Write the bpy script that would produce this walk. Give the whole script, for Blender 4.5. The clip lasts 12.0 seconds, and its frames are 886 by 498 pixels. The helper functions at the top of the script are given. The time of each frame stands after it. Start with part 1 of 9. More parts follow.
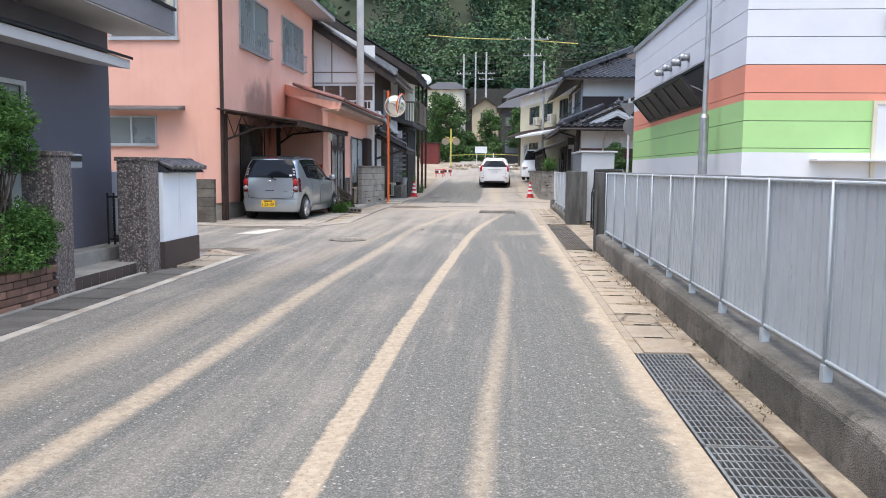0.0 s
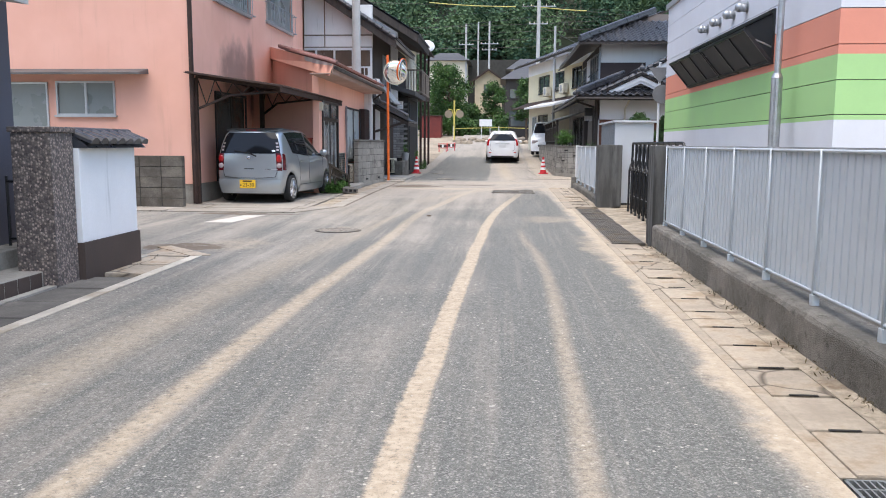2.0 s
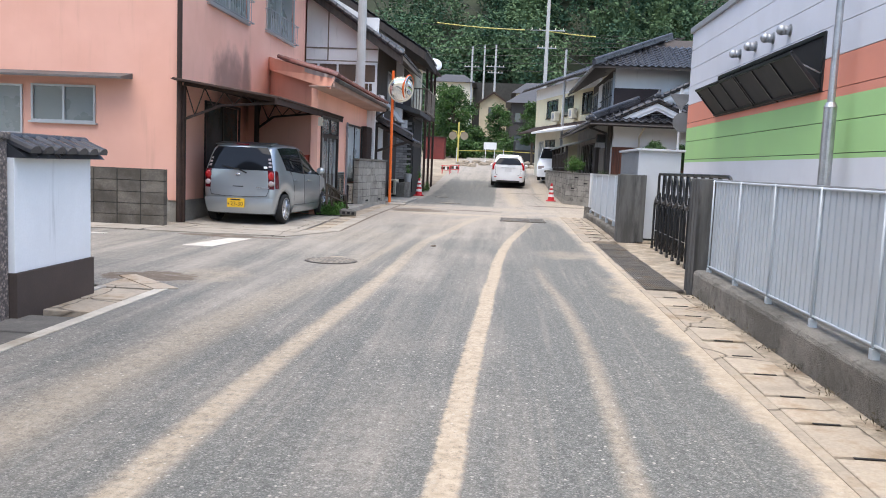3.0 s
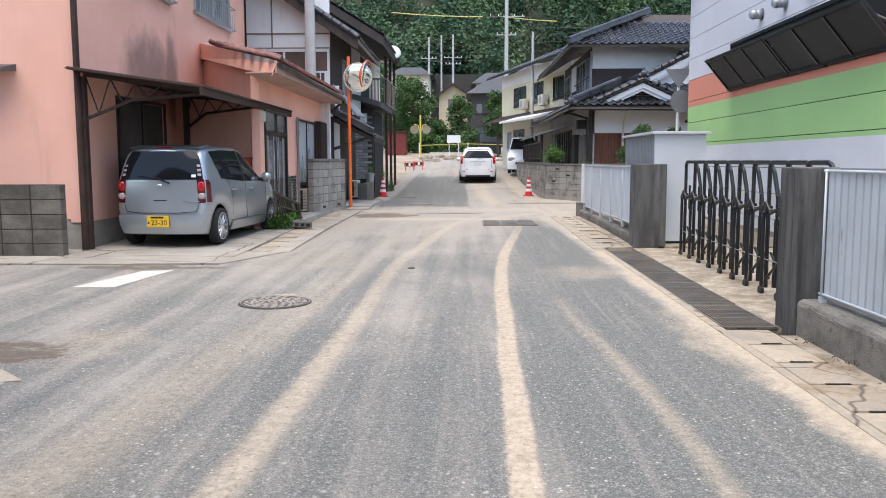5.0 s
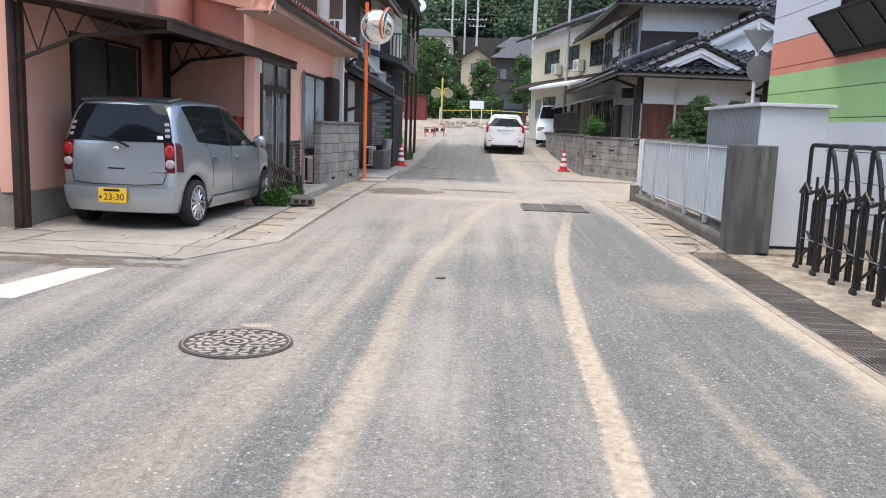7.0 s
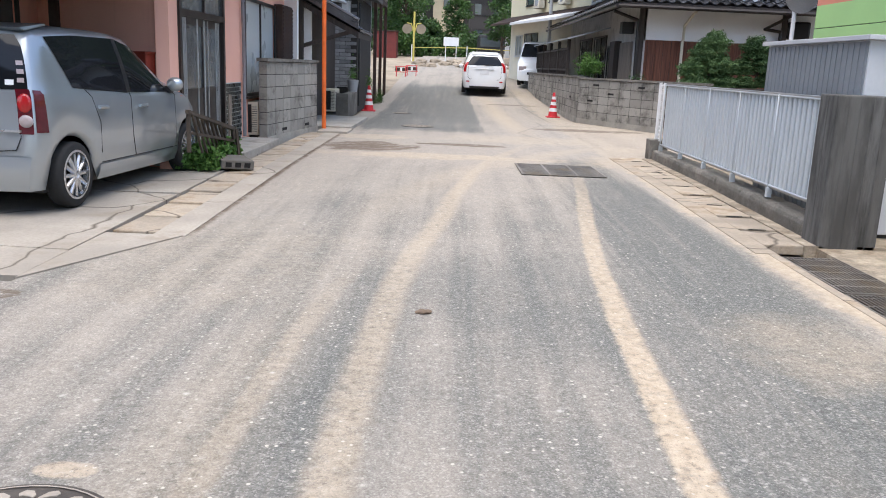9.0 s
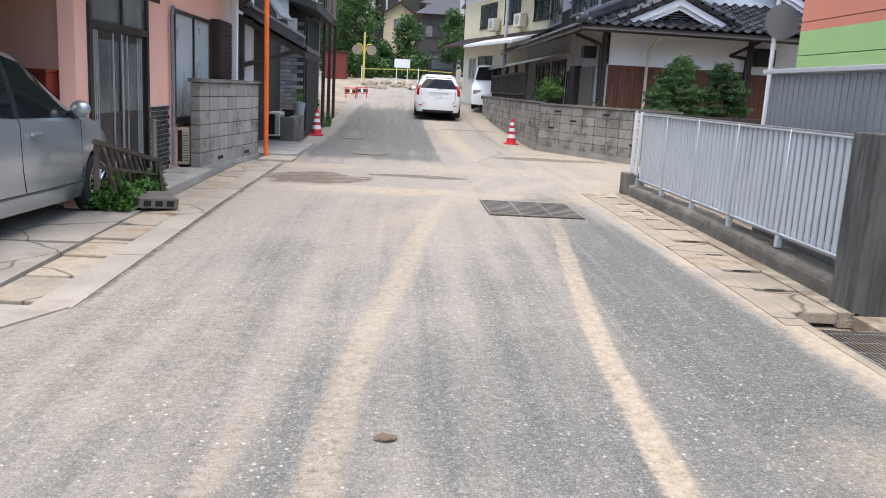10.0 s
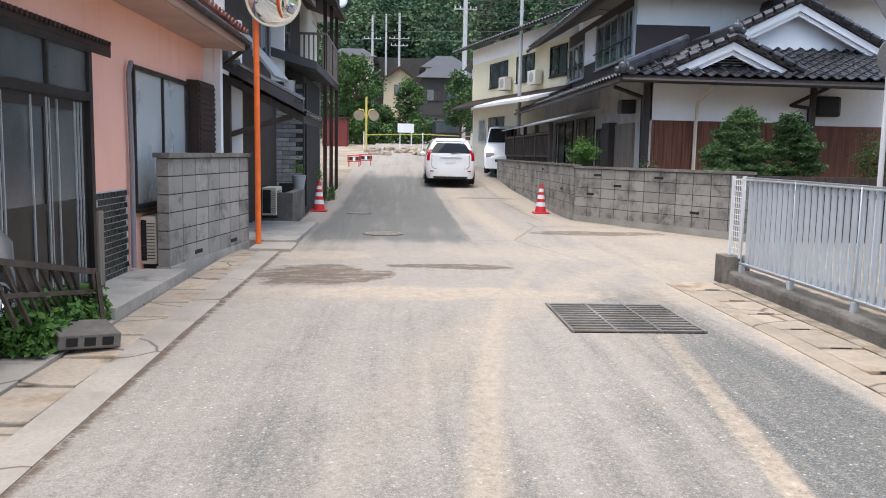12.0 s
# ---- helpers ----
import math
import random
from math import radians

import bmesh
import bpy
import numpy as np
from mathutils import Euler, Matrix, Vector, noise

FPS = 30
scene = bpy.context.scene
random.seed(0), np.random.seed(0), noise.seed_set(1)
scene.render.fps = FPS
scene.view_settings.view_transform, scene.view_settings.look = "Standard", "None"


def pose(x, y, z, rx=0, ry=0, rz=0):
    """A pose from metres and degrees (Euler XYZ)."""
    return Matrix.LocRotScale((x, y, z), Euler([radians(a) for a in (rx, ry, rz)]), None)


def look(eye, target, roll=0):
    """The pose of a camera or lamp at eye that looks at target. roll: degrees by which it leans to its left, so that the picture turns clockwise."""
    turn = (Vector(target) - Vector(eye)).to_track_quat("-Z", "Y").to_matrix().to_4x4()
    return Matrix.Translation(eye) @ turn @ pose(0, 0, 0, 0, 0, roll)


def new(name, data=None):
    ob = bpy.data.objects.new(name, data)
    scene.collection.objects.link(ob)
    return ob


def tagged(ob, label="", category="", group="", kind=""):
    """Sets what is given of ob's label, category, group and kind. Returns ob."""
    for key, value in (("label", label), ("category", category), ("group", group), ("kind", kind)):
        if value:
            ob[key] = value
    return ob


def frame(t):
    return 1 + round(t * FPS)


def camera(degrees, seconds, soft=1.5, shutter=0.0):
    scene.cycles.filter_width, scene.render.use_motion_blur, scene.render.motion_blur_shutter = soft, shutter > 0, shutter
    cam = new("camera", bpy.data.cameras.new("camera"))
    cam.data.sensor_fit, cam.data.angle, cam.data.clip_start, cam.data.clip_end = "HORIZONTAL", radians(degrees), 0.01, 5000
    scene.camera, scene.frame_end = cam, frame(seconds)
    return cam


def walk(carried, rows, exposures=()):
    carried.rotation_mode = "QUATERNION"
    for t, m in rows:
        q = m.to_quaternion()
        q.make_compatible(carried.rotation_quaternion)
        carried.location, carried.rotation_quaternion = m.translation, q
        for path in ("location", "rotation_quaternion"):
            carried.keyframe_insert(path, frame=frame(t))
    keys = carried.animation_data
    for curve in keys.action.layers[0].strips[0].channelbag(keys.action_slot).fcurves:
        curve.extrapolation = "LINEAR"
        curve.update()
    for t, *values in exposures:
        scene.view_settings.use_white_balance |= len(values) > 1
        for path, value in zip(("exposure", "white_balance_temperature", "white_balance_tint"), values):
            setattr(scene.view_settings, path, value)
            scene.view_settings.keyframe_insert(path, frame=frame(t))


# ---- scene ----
cam = camera(57.3, 12.0, 1.0)
PATH = [
    (0, (0.79, -1.486, 1.343), (0.65, 0.5, 1.147), 0.5),
    (0.5, (0.725, -0.803, 1.33), (0.642, 1.183, 1.104), 0.9),
    (1, (0.621, -0.113, 1.322), (0.531, 1.872, 1.09), 0.5),
    (1.5, (0.527, 0.554, 1.316), (0.404, 2.532, 1.047), -0.6),
    (2, (0.419, 1.262, 1.329), (0.278, 3.241, 1.071), 0.3),
    (2.5, (0.333, 1.941, 1.342), (0.212, 3.925, 1.12), 1.5),
    (3, (0.196, 2.658, 1.351), (0.059, 4.642, 1.145), 2.4),
    (3.5, (0.101, 3.357, 1.354), (-0.052, 5.34, 1.145), 1.2),
    (3.7, (0.098, 3.606, 1.367), (-0.054, 5.59, 1.167), 0.8),
    (5.3, (-0.274, 5.928, 1.377), (-0.313, 7.914, 1.145), -0.2),
    (5.5, (-0.305, 6.199, 1.368), (-0.357, 8.183, 1.116), -0.2),
    (6, (-0.41, 6.898, 1.358), (-0.468, 8.878, 1.078), 0.8),
    (6.5, (-0.476, 7.579, 1.363), (-0.547, 9.558, 1.077), 1.5),
    (6.7, (-0.5, 7.839, 1.395), (-0.58, 9.816, 1.104), 2.0),
    (8.3, (-0.691, 9.965, 1.423), (-0.746, 11.927, 1.039), 1.5),
    (8.5, (-0.707, 10.259, 1.414), (-0.754, 12.217, 1.006), 1.2),
    (9, (-0.73, 10.943, 1.421), (-0.732, 12.894, 0.98), 2.3),
    (9.5, (-0.725, 11.607, 1.434), (-0.612, 13.558, 1.008), 3.0),
    (10, (-0.827, 12.238, 1.451), (-0.706, 14.197, 1.066), 3.1),
    (10.5, (-0.903, 12.923, 1.442), (-0.78, 14.889, 1.098), 1.3),
    (11, (-1.013, 13.59, 1.46), (-0.886, 15.566, 1.177), 0.7),
    (11.5, (-1.067, 14.232, 1.473), (-0.947, 16.214, 1.23), -0.0),
    (12, (-1.129, 14.908, 1.48), (-1.019, 16.891, 1.245), 1.1),
]
walk(cam, [(t, look(eye, target, roll)) for t, eye, target, roll in PATH])

# ---- light ----
SUN_AT = Vector((-0.06, -0.22, 1.0)).normalized()
world = bpy.data.worlds.new("sky")
scene.world = world
world.use_nodes = True
wn = world.node_tree
sky = wn.nodes.new("ShaderNodeTexSky")
sky.sky_type = 'NISHITA'
sky.sun_disc = False
sky.sun_elevation = math.asin(SUN_AT.z)
sky.sun_rotation = math.atan2(SUN_AT.x, SUN_AT.y)
sky.air_density, sky.dust_density, sky.ozone_density = 1.0, 2.0, 1.0
wn.nodes["Background"].inputs["Strength"].default_value = 0.15
wn.links.new(sky.outputs[0], wn.nodes["Background"].inputs["Color"])
sun = new("sun", bpy.data.lights.new("sun", 'SUN'))
sun.data.energy, sun.data.angle, sun.data.color = 1.45, radians(75), (1.0, 0.92, 0.80)
sun.matrix_world = look(SUN_AT * 60, (0, 0, 0))
scene.view_settings.exposure = 1.33


# ---- tools ----
def offset(ob):
    v = Vector((0, 0, 0))
    while ob is not None:
        v += ob.location
        ob = ob.parent
    return v


def thing(name, at, label, category, group="", kind=""):
    """An Empty at the base of a thing, under which its parts go."""
    ob = new(name)
    ob.location = at
    ob.empty_display_size = 0.1
    return tagged(ob, label, category, group, kind)


def part(name, bm, material, parent=None, label="", kind="", category="", smooth=False):
    """Links a bmesh, built in world coordinates, as one mesh object under its thing."""
    me = bpy.data.meshes.new(name)
    if parent is not None:
        bmesh.ops.translate(bm, verts=bm.verts, vec=-offset(parent))
    bmesh.ops.recalc_face_normals(bm, faces=bm.faces)
    bm.to_mesh(me)
    bm.free()
    me.materials.append(material)
    if smooth:
        me.polygons.foreach_set("use_smooth", [True] * len(me.polygons))
    ob = new(name, me)
    ob.parent = parent
    return tagged(ob, label, category, "", kind)


def piece(name, me, parent, at, rz=0.0):
    """A further object on a shared mesh, under its thing."""
    ob = new(name, me)
    ob.parent = parent
    ob.location = Vector(at) - offset(parent)
    ob.rotation_euler = (0, 0, rz)
    return ob


def box(bm, x0, x1, y0, y1, z0, z1, bevel=0.0):
    r = bmesh.ops.create_cube(bm, size=1.0)
    vs = r["verts"]
    for v in vs:
        v.co = Vector(((x0 + x1) / 2 + v.co.x * (x1 - x0), (y0 + y1) / 2 + v.co.y * (y1 - y0), (z0 + z1) / 2 + v.co.z * (z1 - z0)))
    if bevel:
        es = {e for v in vs for e in v.link_edges}
        bmesh.ops.bevel(bm, geom=list(es), offset=bevel, segments=2, profile=0.6, affect='EDGES')
    return bm


def slab(x0, x1, y0, y1, z0, z1, bevel=0.0):
    return box(bmesh.new(), x0, x1, y0, y1, z0, z1, bevel)


def bar(bm, p, q, r, n=8, r2=None, square=False):
    """A round or square rod from p to q."""
    p, q = Vector(p), Vector(q)
    d = q - p
    m = Matrix.Translation((p + q) / 2) @ d.to_track_quat("Z", "Y").to_matrix().to_4x4()
    if square:
        m = m @ pose(0, 0, 0, 0, 0, 45)
        n, r, r2 = 4, r * 1.414, (r2 or r) * 1.414
    bmesh.ops.create_cone(bm, cap_ends=True, segments=n, radius1=r, radius2=r if r2 is None else r2, depth=d.length, matrix=m)
    return bm


def tube(points, r, n=8):
    bm = bmesh.new()
    for a, b in zip(points, points[1:]):
        bar(bm, a, b, r, n)
        bmesh.ops.create_icosphere(bm, subdivisions=1, radius=r * 1.02, matrix=Matrix.Translation(b))
    return bm


def hull(bm, bottom, top):
    """A solid between two rings of the same number of points."""
    a = [bm.verts.new(p) for p in bottom]
    b = [bm.verts.new(p) for p in top]
    n = len(a)
    bm.faces.new(a)
    bm.faces.new(b)
    for i in range(n):
        bm.faces.new((a[i], a[(i + 1) % n], b[(i + 1) % n], b[i]))
    return bm


def extrude_y(pts, y0, y1, bm=None):
    return hull(bm or bmesh.new(), [(x, y0, z) for x, z in pts], [(x, y1, z) for x, z in pts])


def cut_wall(bm, us, vs, holes, place):
    """One closed slab over the grid us x vs without its holes; place(u, v, side) gives the corners."""
    solid = {(i, j) for i in range(len(us) - 1) for j in range(len(vs) - 1)
             if not any(h[0] <= us[i] and us[i + 1] <= h[1] and h[2] <= vs[j] and vs[j + 1] <= h[3] for h in holes)}
    made = {}

    def vert(i, j, k):
        if (i, j, k) not in made:
            made[i, j, k] = bm.verts.new(place(us[i], vs[j], k))
        return made[i, j, k]

    for i, j in solid:
        for k in (0, 1):
            bm.faces.new([vert(*q, k) for q in ((i, j), (i + 1, j), (i + 1, j + 1), (i, j + 1))])
        for (di, dj), (p, q) in (((-1, 0), ((i, j), (i, j + 1))), ((1, 0), ((i + 1, j), (i + 1, j + 1))), ((0, -1), ((i, j), (i + 1, j))), ((0, 1), ((i, j + 1), (i + 1, j + 1)))):
            if (i + di, j + dj) not in solid:
                bm.faces.new((vert(*p, 0), vert(*q, 0), vert(*q, 1), vert(*p, 1)))
    return bm


def wall_x(bm, x0, x1, y0, y1, z0, z1, holes=()):
    """A wall that runs along y, with holes (ya, yb, za, zb) through it."""
    us = sorted({y0, y1, *(v for h in holes for v in h[:2])})
    vs = sorted({z0, z1, *(v for h in holes for v in h[2:])})
    return cut_wall(bm, us, vs, holes, lambda u, v, k: (x1 if k else x0, u, v))


def wall_y(bm, x0, x1, y0, y1, z0, z1, holes=()):
    """A wall that runs along x, with holes (xa, xb, za, zb) through it."""
    us = sorted({x0, x1, *(v for h in holes for v in h[:2])})
    vs = sorted({z0, z1, *(v for h in holes for v in h[2:])})
    return cut_wall(bm, us, vs, holes, lambda u, v, k: (u, y1 if k else y0, v))


KNOTS = (4, 12, 17, 20.7, 26.3, 32.8, 40.2, 48.6, 57.9, 70, 88.6)


def ground_z(y):
    """The height of the rising street at y."""
    return float(np.interp(y, KNOTS, (0, 0.05, 0.09, 0.15, 0.17, 0.19, 0.41, 0.89, 1.49, 2.1, 2.85)))


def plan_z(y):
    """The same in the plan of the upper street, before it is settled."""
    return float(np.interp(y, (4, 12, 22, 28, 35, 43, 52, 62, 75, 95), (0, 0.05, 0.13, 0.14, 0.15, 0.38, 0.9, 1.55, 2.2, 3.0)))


def top_things():
    return {o.name for o in bpy.data.objects if o.parent is None}


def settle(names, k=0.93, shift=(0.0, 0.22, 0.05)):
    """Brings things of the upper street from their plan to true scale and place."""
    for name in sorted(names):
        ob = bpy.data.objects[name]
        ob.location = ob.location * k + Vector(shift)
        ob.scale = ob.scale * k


# ---- materials ----
class Nodes:
    """A material's node tree, with short calls for the nodes used here."""

    def __init__(self, name, roughness=0.7, metallic=0.0, specular=0.5):
        self.material = bpy.data.materials.new(name)
        self.material.use_nodes = True
        self.tree = self.material.node_tree
        self.out = self.tree.nodes["Principled BSDF"]
        self.out.inputs["Roughness"].default_value = roughness
        self.out.inputs["Metallic"].default_value = metallic
        self.out.inputs["Specular IOR Level"].default_value = specular
        self.where = self.tree.nodes.new("ShaderNodeNewGeometry").outputs["Position"]

    def put(self, socket, value):
        if hasattr(value, "is_linked"):
            self.tree.links.new(value, socket)
        else:
            socket.default_value = value

    def math(self, op, a, b=0.0, c=0.0):
        n = self.tree.nodes.new("ShaderNodeMath")
        n.operation = op
        for s, v in zip(n.inputs, (a, b, c)):
            self.put(s, v)
        return n.outputs[0]

    def stretch(self, sx, sy, sz, where=None):
        n = self.tree.nodes.new("ShaderNodeMapping")
        self.put(n.inputs["Vector"], where or self.where)
        n.inputs["Scale"].default_value = (sx, sy, sz)
        return n.outputs[0]

    def noise(self, scale, detail=4.0, rough=0.55, where=None):
        n = self.tree.nodes.new("ShaderNodeTexNoise")
        self.put(n.inputs["Vector"], where or self.where)
        n.inputs["Scale"].default_value, n.inputs["Detail"].default_value, n.inputs["Roughness"].default_value = scale, detail, rough
        return n.outputs["Fac"]

    def cells(self, scale, where=None, feature='F1', what="Distance"):
        n = self.tree.nodes.new("ShaderNodeTexVoronoi")
        n.feature = feature
        self.put(n.inputs["Vector"], where or self.where)
        n.inputs["Scale"].default_value = scale
        return n.outputs[what]

    def ramp(self, value, lo, hi, a=0.0, b=1.0):
        n = self.tree.nodes.new("ShaderNodeMapRange")
        n.interpolation_type = 'SMOOTHSTEP'
        self.put(n.inputs["Value"], value)
        for key, v in (("From Min", lo), ("From Max", hi), ("To Min", a), ("To Max", b)):
            n.inputs[key].default_value = v
        return n.outputs[0]

    def curve(self, value, points):
        """A smooth curve through (in, out) points, outputs within -10 to 10."""
        n = self.tree.nodes.new("ShaderNodeFloatCurve")
        lo, hi = points[0][0], points[-1][0]
        t = self.math('DIVIDE', self.math('SUBTRACT', value, lo), hi - lo)
        self.put(n.inputs["Value"], t)
        c = n.mapping.curves[0]
        n.mapping.use_clip = False
        pts = [((x - lo) / (hi - lo), (y + 10) / 20) for x, y in points]
        c.points[0].location, c.points[1].location = pts[0], pts[-1]
        for p in pts[1:-1]:
            c.points.new(*p)
        n.mapping.update()
        return self.math('SUBTRACT', self.math('MULTIPLY', n.outputs[0], 20.0), 10.0)

    def mix(self, fac, a, b, blend='MIX'):
        n = self.tree.nodes.new("ShaderNodeMix")
        n.data_type, n.blend_type = 'RGBA', blend
        self.put(n.inputs[0], fac)
        for s, v in ((n.inputs[6], a), (n.inputs[7], b)):
            self.put(s, (*v, 1.0) if isinstance(v, tuple) and len(v) == 3 else v)
        return n.outputs[2]

    def xyz(self):
        n = self.tree.nodes.new("ShaderNodeSeparateXYZ")
        self.put(n.inputs[0], self.where)
        return n.outputs

    def one_by_one(self):
        return self.tree.nodes.new("ShaderNodeObjectInfo").outputs["Random"]

    def by_island(self):
        return self.tree.nodes.new("ShaderNodeNewGeometry").outputs["Random Per Island"]

    def colour(self, c):
        self.put(self.out.inputs["Base Color"], (*c, 1.0) if isinstance(c, tuple) else c)

    def bump(self, height, strength=0.3, distance=0.01):
        n = self.tree.nodes.new("ShaderNodeBump")
        n.inputs["Strength"].default_value, n.inputs["Distance"].default_value = strength, distance
        self.put(n.inputs["Height"], height)
        self.put(self.out.inputs["Normal"], n.outputs[0])


def dim(c, k):
    return tuple(min(1.0, v * k) for v in c)


def plain(name, c, roughness=0.7, metallic=0.0, wear=0.18, coarse=1.3, fine=35.0, bump=0.12, dirt=None, dirt_at=(0.55, 0.8), vary=0.0, streak=False, specular=0.4, spread=0.012):
    """A surface with blotches and grain, optional dirt, streaks and a shade of its own for each piece."""
    n = Nodes(name, roughness, metallic, specular)
    blotch = n.noise(coarse, 5, 0.6)
    grain = n.noise(fine, 3, 0.6)
    col = n.mix(n.ramp(blotch, 0.3, 0.7), dim(c, 1 - wear), dim(c, 1 + wear * 0.6))
    col = n.mix(n.math('MULTIPLY', n.ramp(grain, 0.35, 0.7), 0.35), col, dim(c, 1 - 1.6 * wear))
    if dirt:
        where = n.stretch(6, 6, 0.5) if streak else n.where
        spots = n.ramp(n.noise(1.1 if streak else 2.2, 6, 0.65, where), *dirt_at)
        col = n.mix(spots, col, dirt)
    if vary:
        tone = n.math('ADD', n.math('MULTIPLY', n.one_by_one(), 2 * vary), 1 - vary)
        col = n.mix(1.0, col, n.mix(n.one_by_one(), (1 - vary, 1 - vary, 1 - vary), (1 + vary, 1 + vary * 0.95, 1 + vary * 0.85)), 'MULTIPLY')
    n.colour(col)
    n.put(n.out.inputs["Roughness"], n.ramp(blotch, 0.2, 0.8, max(0.03, roughness - 0.1), min(1.0, roughness + 0.1)))
    if bump:
        n.bump(n.math('ADD', n.math('MULTIPLY', blotch, 0.4), grain), bump, spread)
    return n.material


def road_material():
    n = Nodes("dusty_asphalt", 0.88, 0, 0.3)
    x, y, z = n.xyz()
    wob = n.math('MULTIPLY', n.math('SUBTRACT', n.noise(1.0, 3, 0.5, n.stretch(0.8, 0.35, 1)), 0.5), 0.10)
    xw = n.math('ADD', n.math('ADD', x, wob), n.math('MULTIPLY', n.math('SUBTRACT', n.noise(14, 4, 0.7), 0.5), 0.06))
    streaks = n.noise(1.0, 6, 0.62, n.stretch(3.0, 0.13, 1))
    blotch = n.noise(0.55, 6, 0.62)
    mottle = n.noise(7.0, 5, 0.65)
    crumbs = n.noise(95.0, 3, 0.7)
    stones = n.cells(130.0)
    shades = n.tree.nodes.new("ShaderNodeSeparateColor")
    n.put(shades.inputs[0], n.cells(130.0, what="Color"))
    shade = shades.outputs[0]
    rare = n.cells(6.5)

    def stripe(points, half, edge, fade):
        off = n.math('ABSOLUTE', n.math('SUBTRACT', xw, n.curve(y, points)))
        s = n.ramp(off, half - edge, half + edge, 1.0, 0.0)
        return n.math('MULTIPLY', s, n.curve(y, fade))

    def patch(cx, cy, rx, ry, amount=1.0, soft=0.5):
        u = n.math('POWER', n.math('DIVIDE', n.math('SUBTRACT', x, cx), rx), 2.0)
        v = n.math('POWER', n.math('DIVIDE', n.math('SUBTRACT', y, cy), ry), 2.0)
        d = n.math('ADD', n.math('ADD', u, v), n.math('MULTIPLY', n.math('SUBTRACT', n.noise(1.9, 7, 0.72), 0.5), 4.2))
        return n.ramp(d, 1 - soft, 1 + soft, amount, 0.0)

    def most(*vs):
        r = vs[0]
        for v in vs[1:]:
            r = n.math('MAXIMUM', r, v)
        return r

    # overall dust: a little everywhere, much at the crossing and along the edges
    along = n.curve(y, [(-40, 0.30), (0, 0.30), (9, 0.34), (14, 0.48), (18, 0.70), (21.5, 1.0), (30, 1.0), (42, 0.95), (75, 1.0)])
    lanes = n.curve(x, [(-8, 0.12), (-3, 0.12), (-2.2, 0.14), (-1.6, 0.0), (-0.6, 0.02), (0.35, -0.1), (0.75, -0.42), (1.35, -0.42), (1.66, 0.3), (2.0, 0.9), (6, 0.7)])
    far = n.ramp(y, 21.0, 23.8)
    side = n.math('MULTIPLY', lanes, n.math('SUBTRACT', 1.0, far))
    base = n.math('ADD', n.math('ADD', along, side), n.math('MULTIPLY', n.math('SUBTRACT', streaks, 0.5), 2.0))
    base = n.math('ADD', base, n.math('MULTIPLY', n.math('SUBTRACT', blotch, 0.5), 1.2))
    tar = n.math('MULTIPLY', n.ramp(y, 26.4, 27.4), n.ramp(y, 41, 47, 1.0, 0.0))
    tar = n.math('MULTIPLY', tar, n.math('MULTIPLY', n.ramp(xw, -0.12, 0.05, 1.0, 0.0), n.ramp(xw, -2.6, -2.3)))
    base = n.math('SUBTRACT', base, n.math('MULTIPLY', tar, 0.95))
    dust = n.ramp(base, 0.05, 1.15, 0.0, 0.86)
    ones = [(-40, 1), (80, 1)]
    left_track = stripe([(-40, -1.4), (2, -1.28), (8, -1.22), (11.3, -1.12), (13.9, -1.08), (16.4, -0.98), (17.5, -0.82), (18.6, -0.70), (19.9, -0.54), (21.6, -0.27), (24, 0.4), (28, 1.6), (80, 4)], 0.085, 0.05, [(-40, 0.85), (11, 0.8), (14, 0.62), (20, 0.62), (23, 0.45), (25, 0.15), (27, 0), (80, 0)])
    mid_track = stripe([(-40, -0.1), (2, -0.02), (7, 0.02), (9.9, 0.09), (12.7, 0.16), (14, 0.21), (15.7, 0.29), (17.5, 0.47), (18.6, 0.61), (19.8, 0.76), (20.8, 0.87), (25, 1.9), (80, 6)], 0.07, 0.022, [(-40, 0.85), (18, 0.85), (20, 0.55), (21.5, 0.3), (24, 0), (80, 0)])
    right_track = stripe([(-40, 0.4), (2, 0.72), (6, 0.83), (10, 0.87), (12.5, 0.72), (80, 0.5)], 0.05, 0.05, [(-40, 0.55), (9, 0.55), (12.5, 0.35), (14, 0.0), (80, 0)])
    wide_track = stripe([(-40, -2.2), (3, -2.12), (7, -2.08), (10, -1.9), (16, -1.5), (80, -1.2)], 0.20, 0.16, [(-40, 0.55), (9, 0.5), (14, 0.25), (18, 0.0), (80, 0)])
    turn_a = stripe([(-40, -1.5), (17, -1.5), (20, -0.85), (22.4, 0.3), (24.6, 1.8), (26, 4.2), (27.2, 7.5), (80, 9)], 0.22, 0.2, [(-40, 0), (16, 0.0), (19, 0.25), (24, 0.4), (27, 0.35), (30, 0), (80, 0)])
    turn_b = stripe([(-40, 0.2), (17, 0.2), (20, 0.5), (22.6, 1.5), (24.4, 3.0), (25.8, 5.6), (27, 8.5), (80, 9)], 0.2, 0.18, [(-40, 0), (19, 0.0), (21, 0.25), (24, 0.4), (27, 0.3), (30, 0), (80, 0)])
    up_a = stripe([(-40, 0.85), (24, 0.85), (30, 0.65), (42, 0.4), (80, 0.4)], 0.22, 0.2, [(-40, 0), (25, 0.0), (29, 0.6), (40, 0.5), (51, 0), (80, 0)])
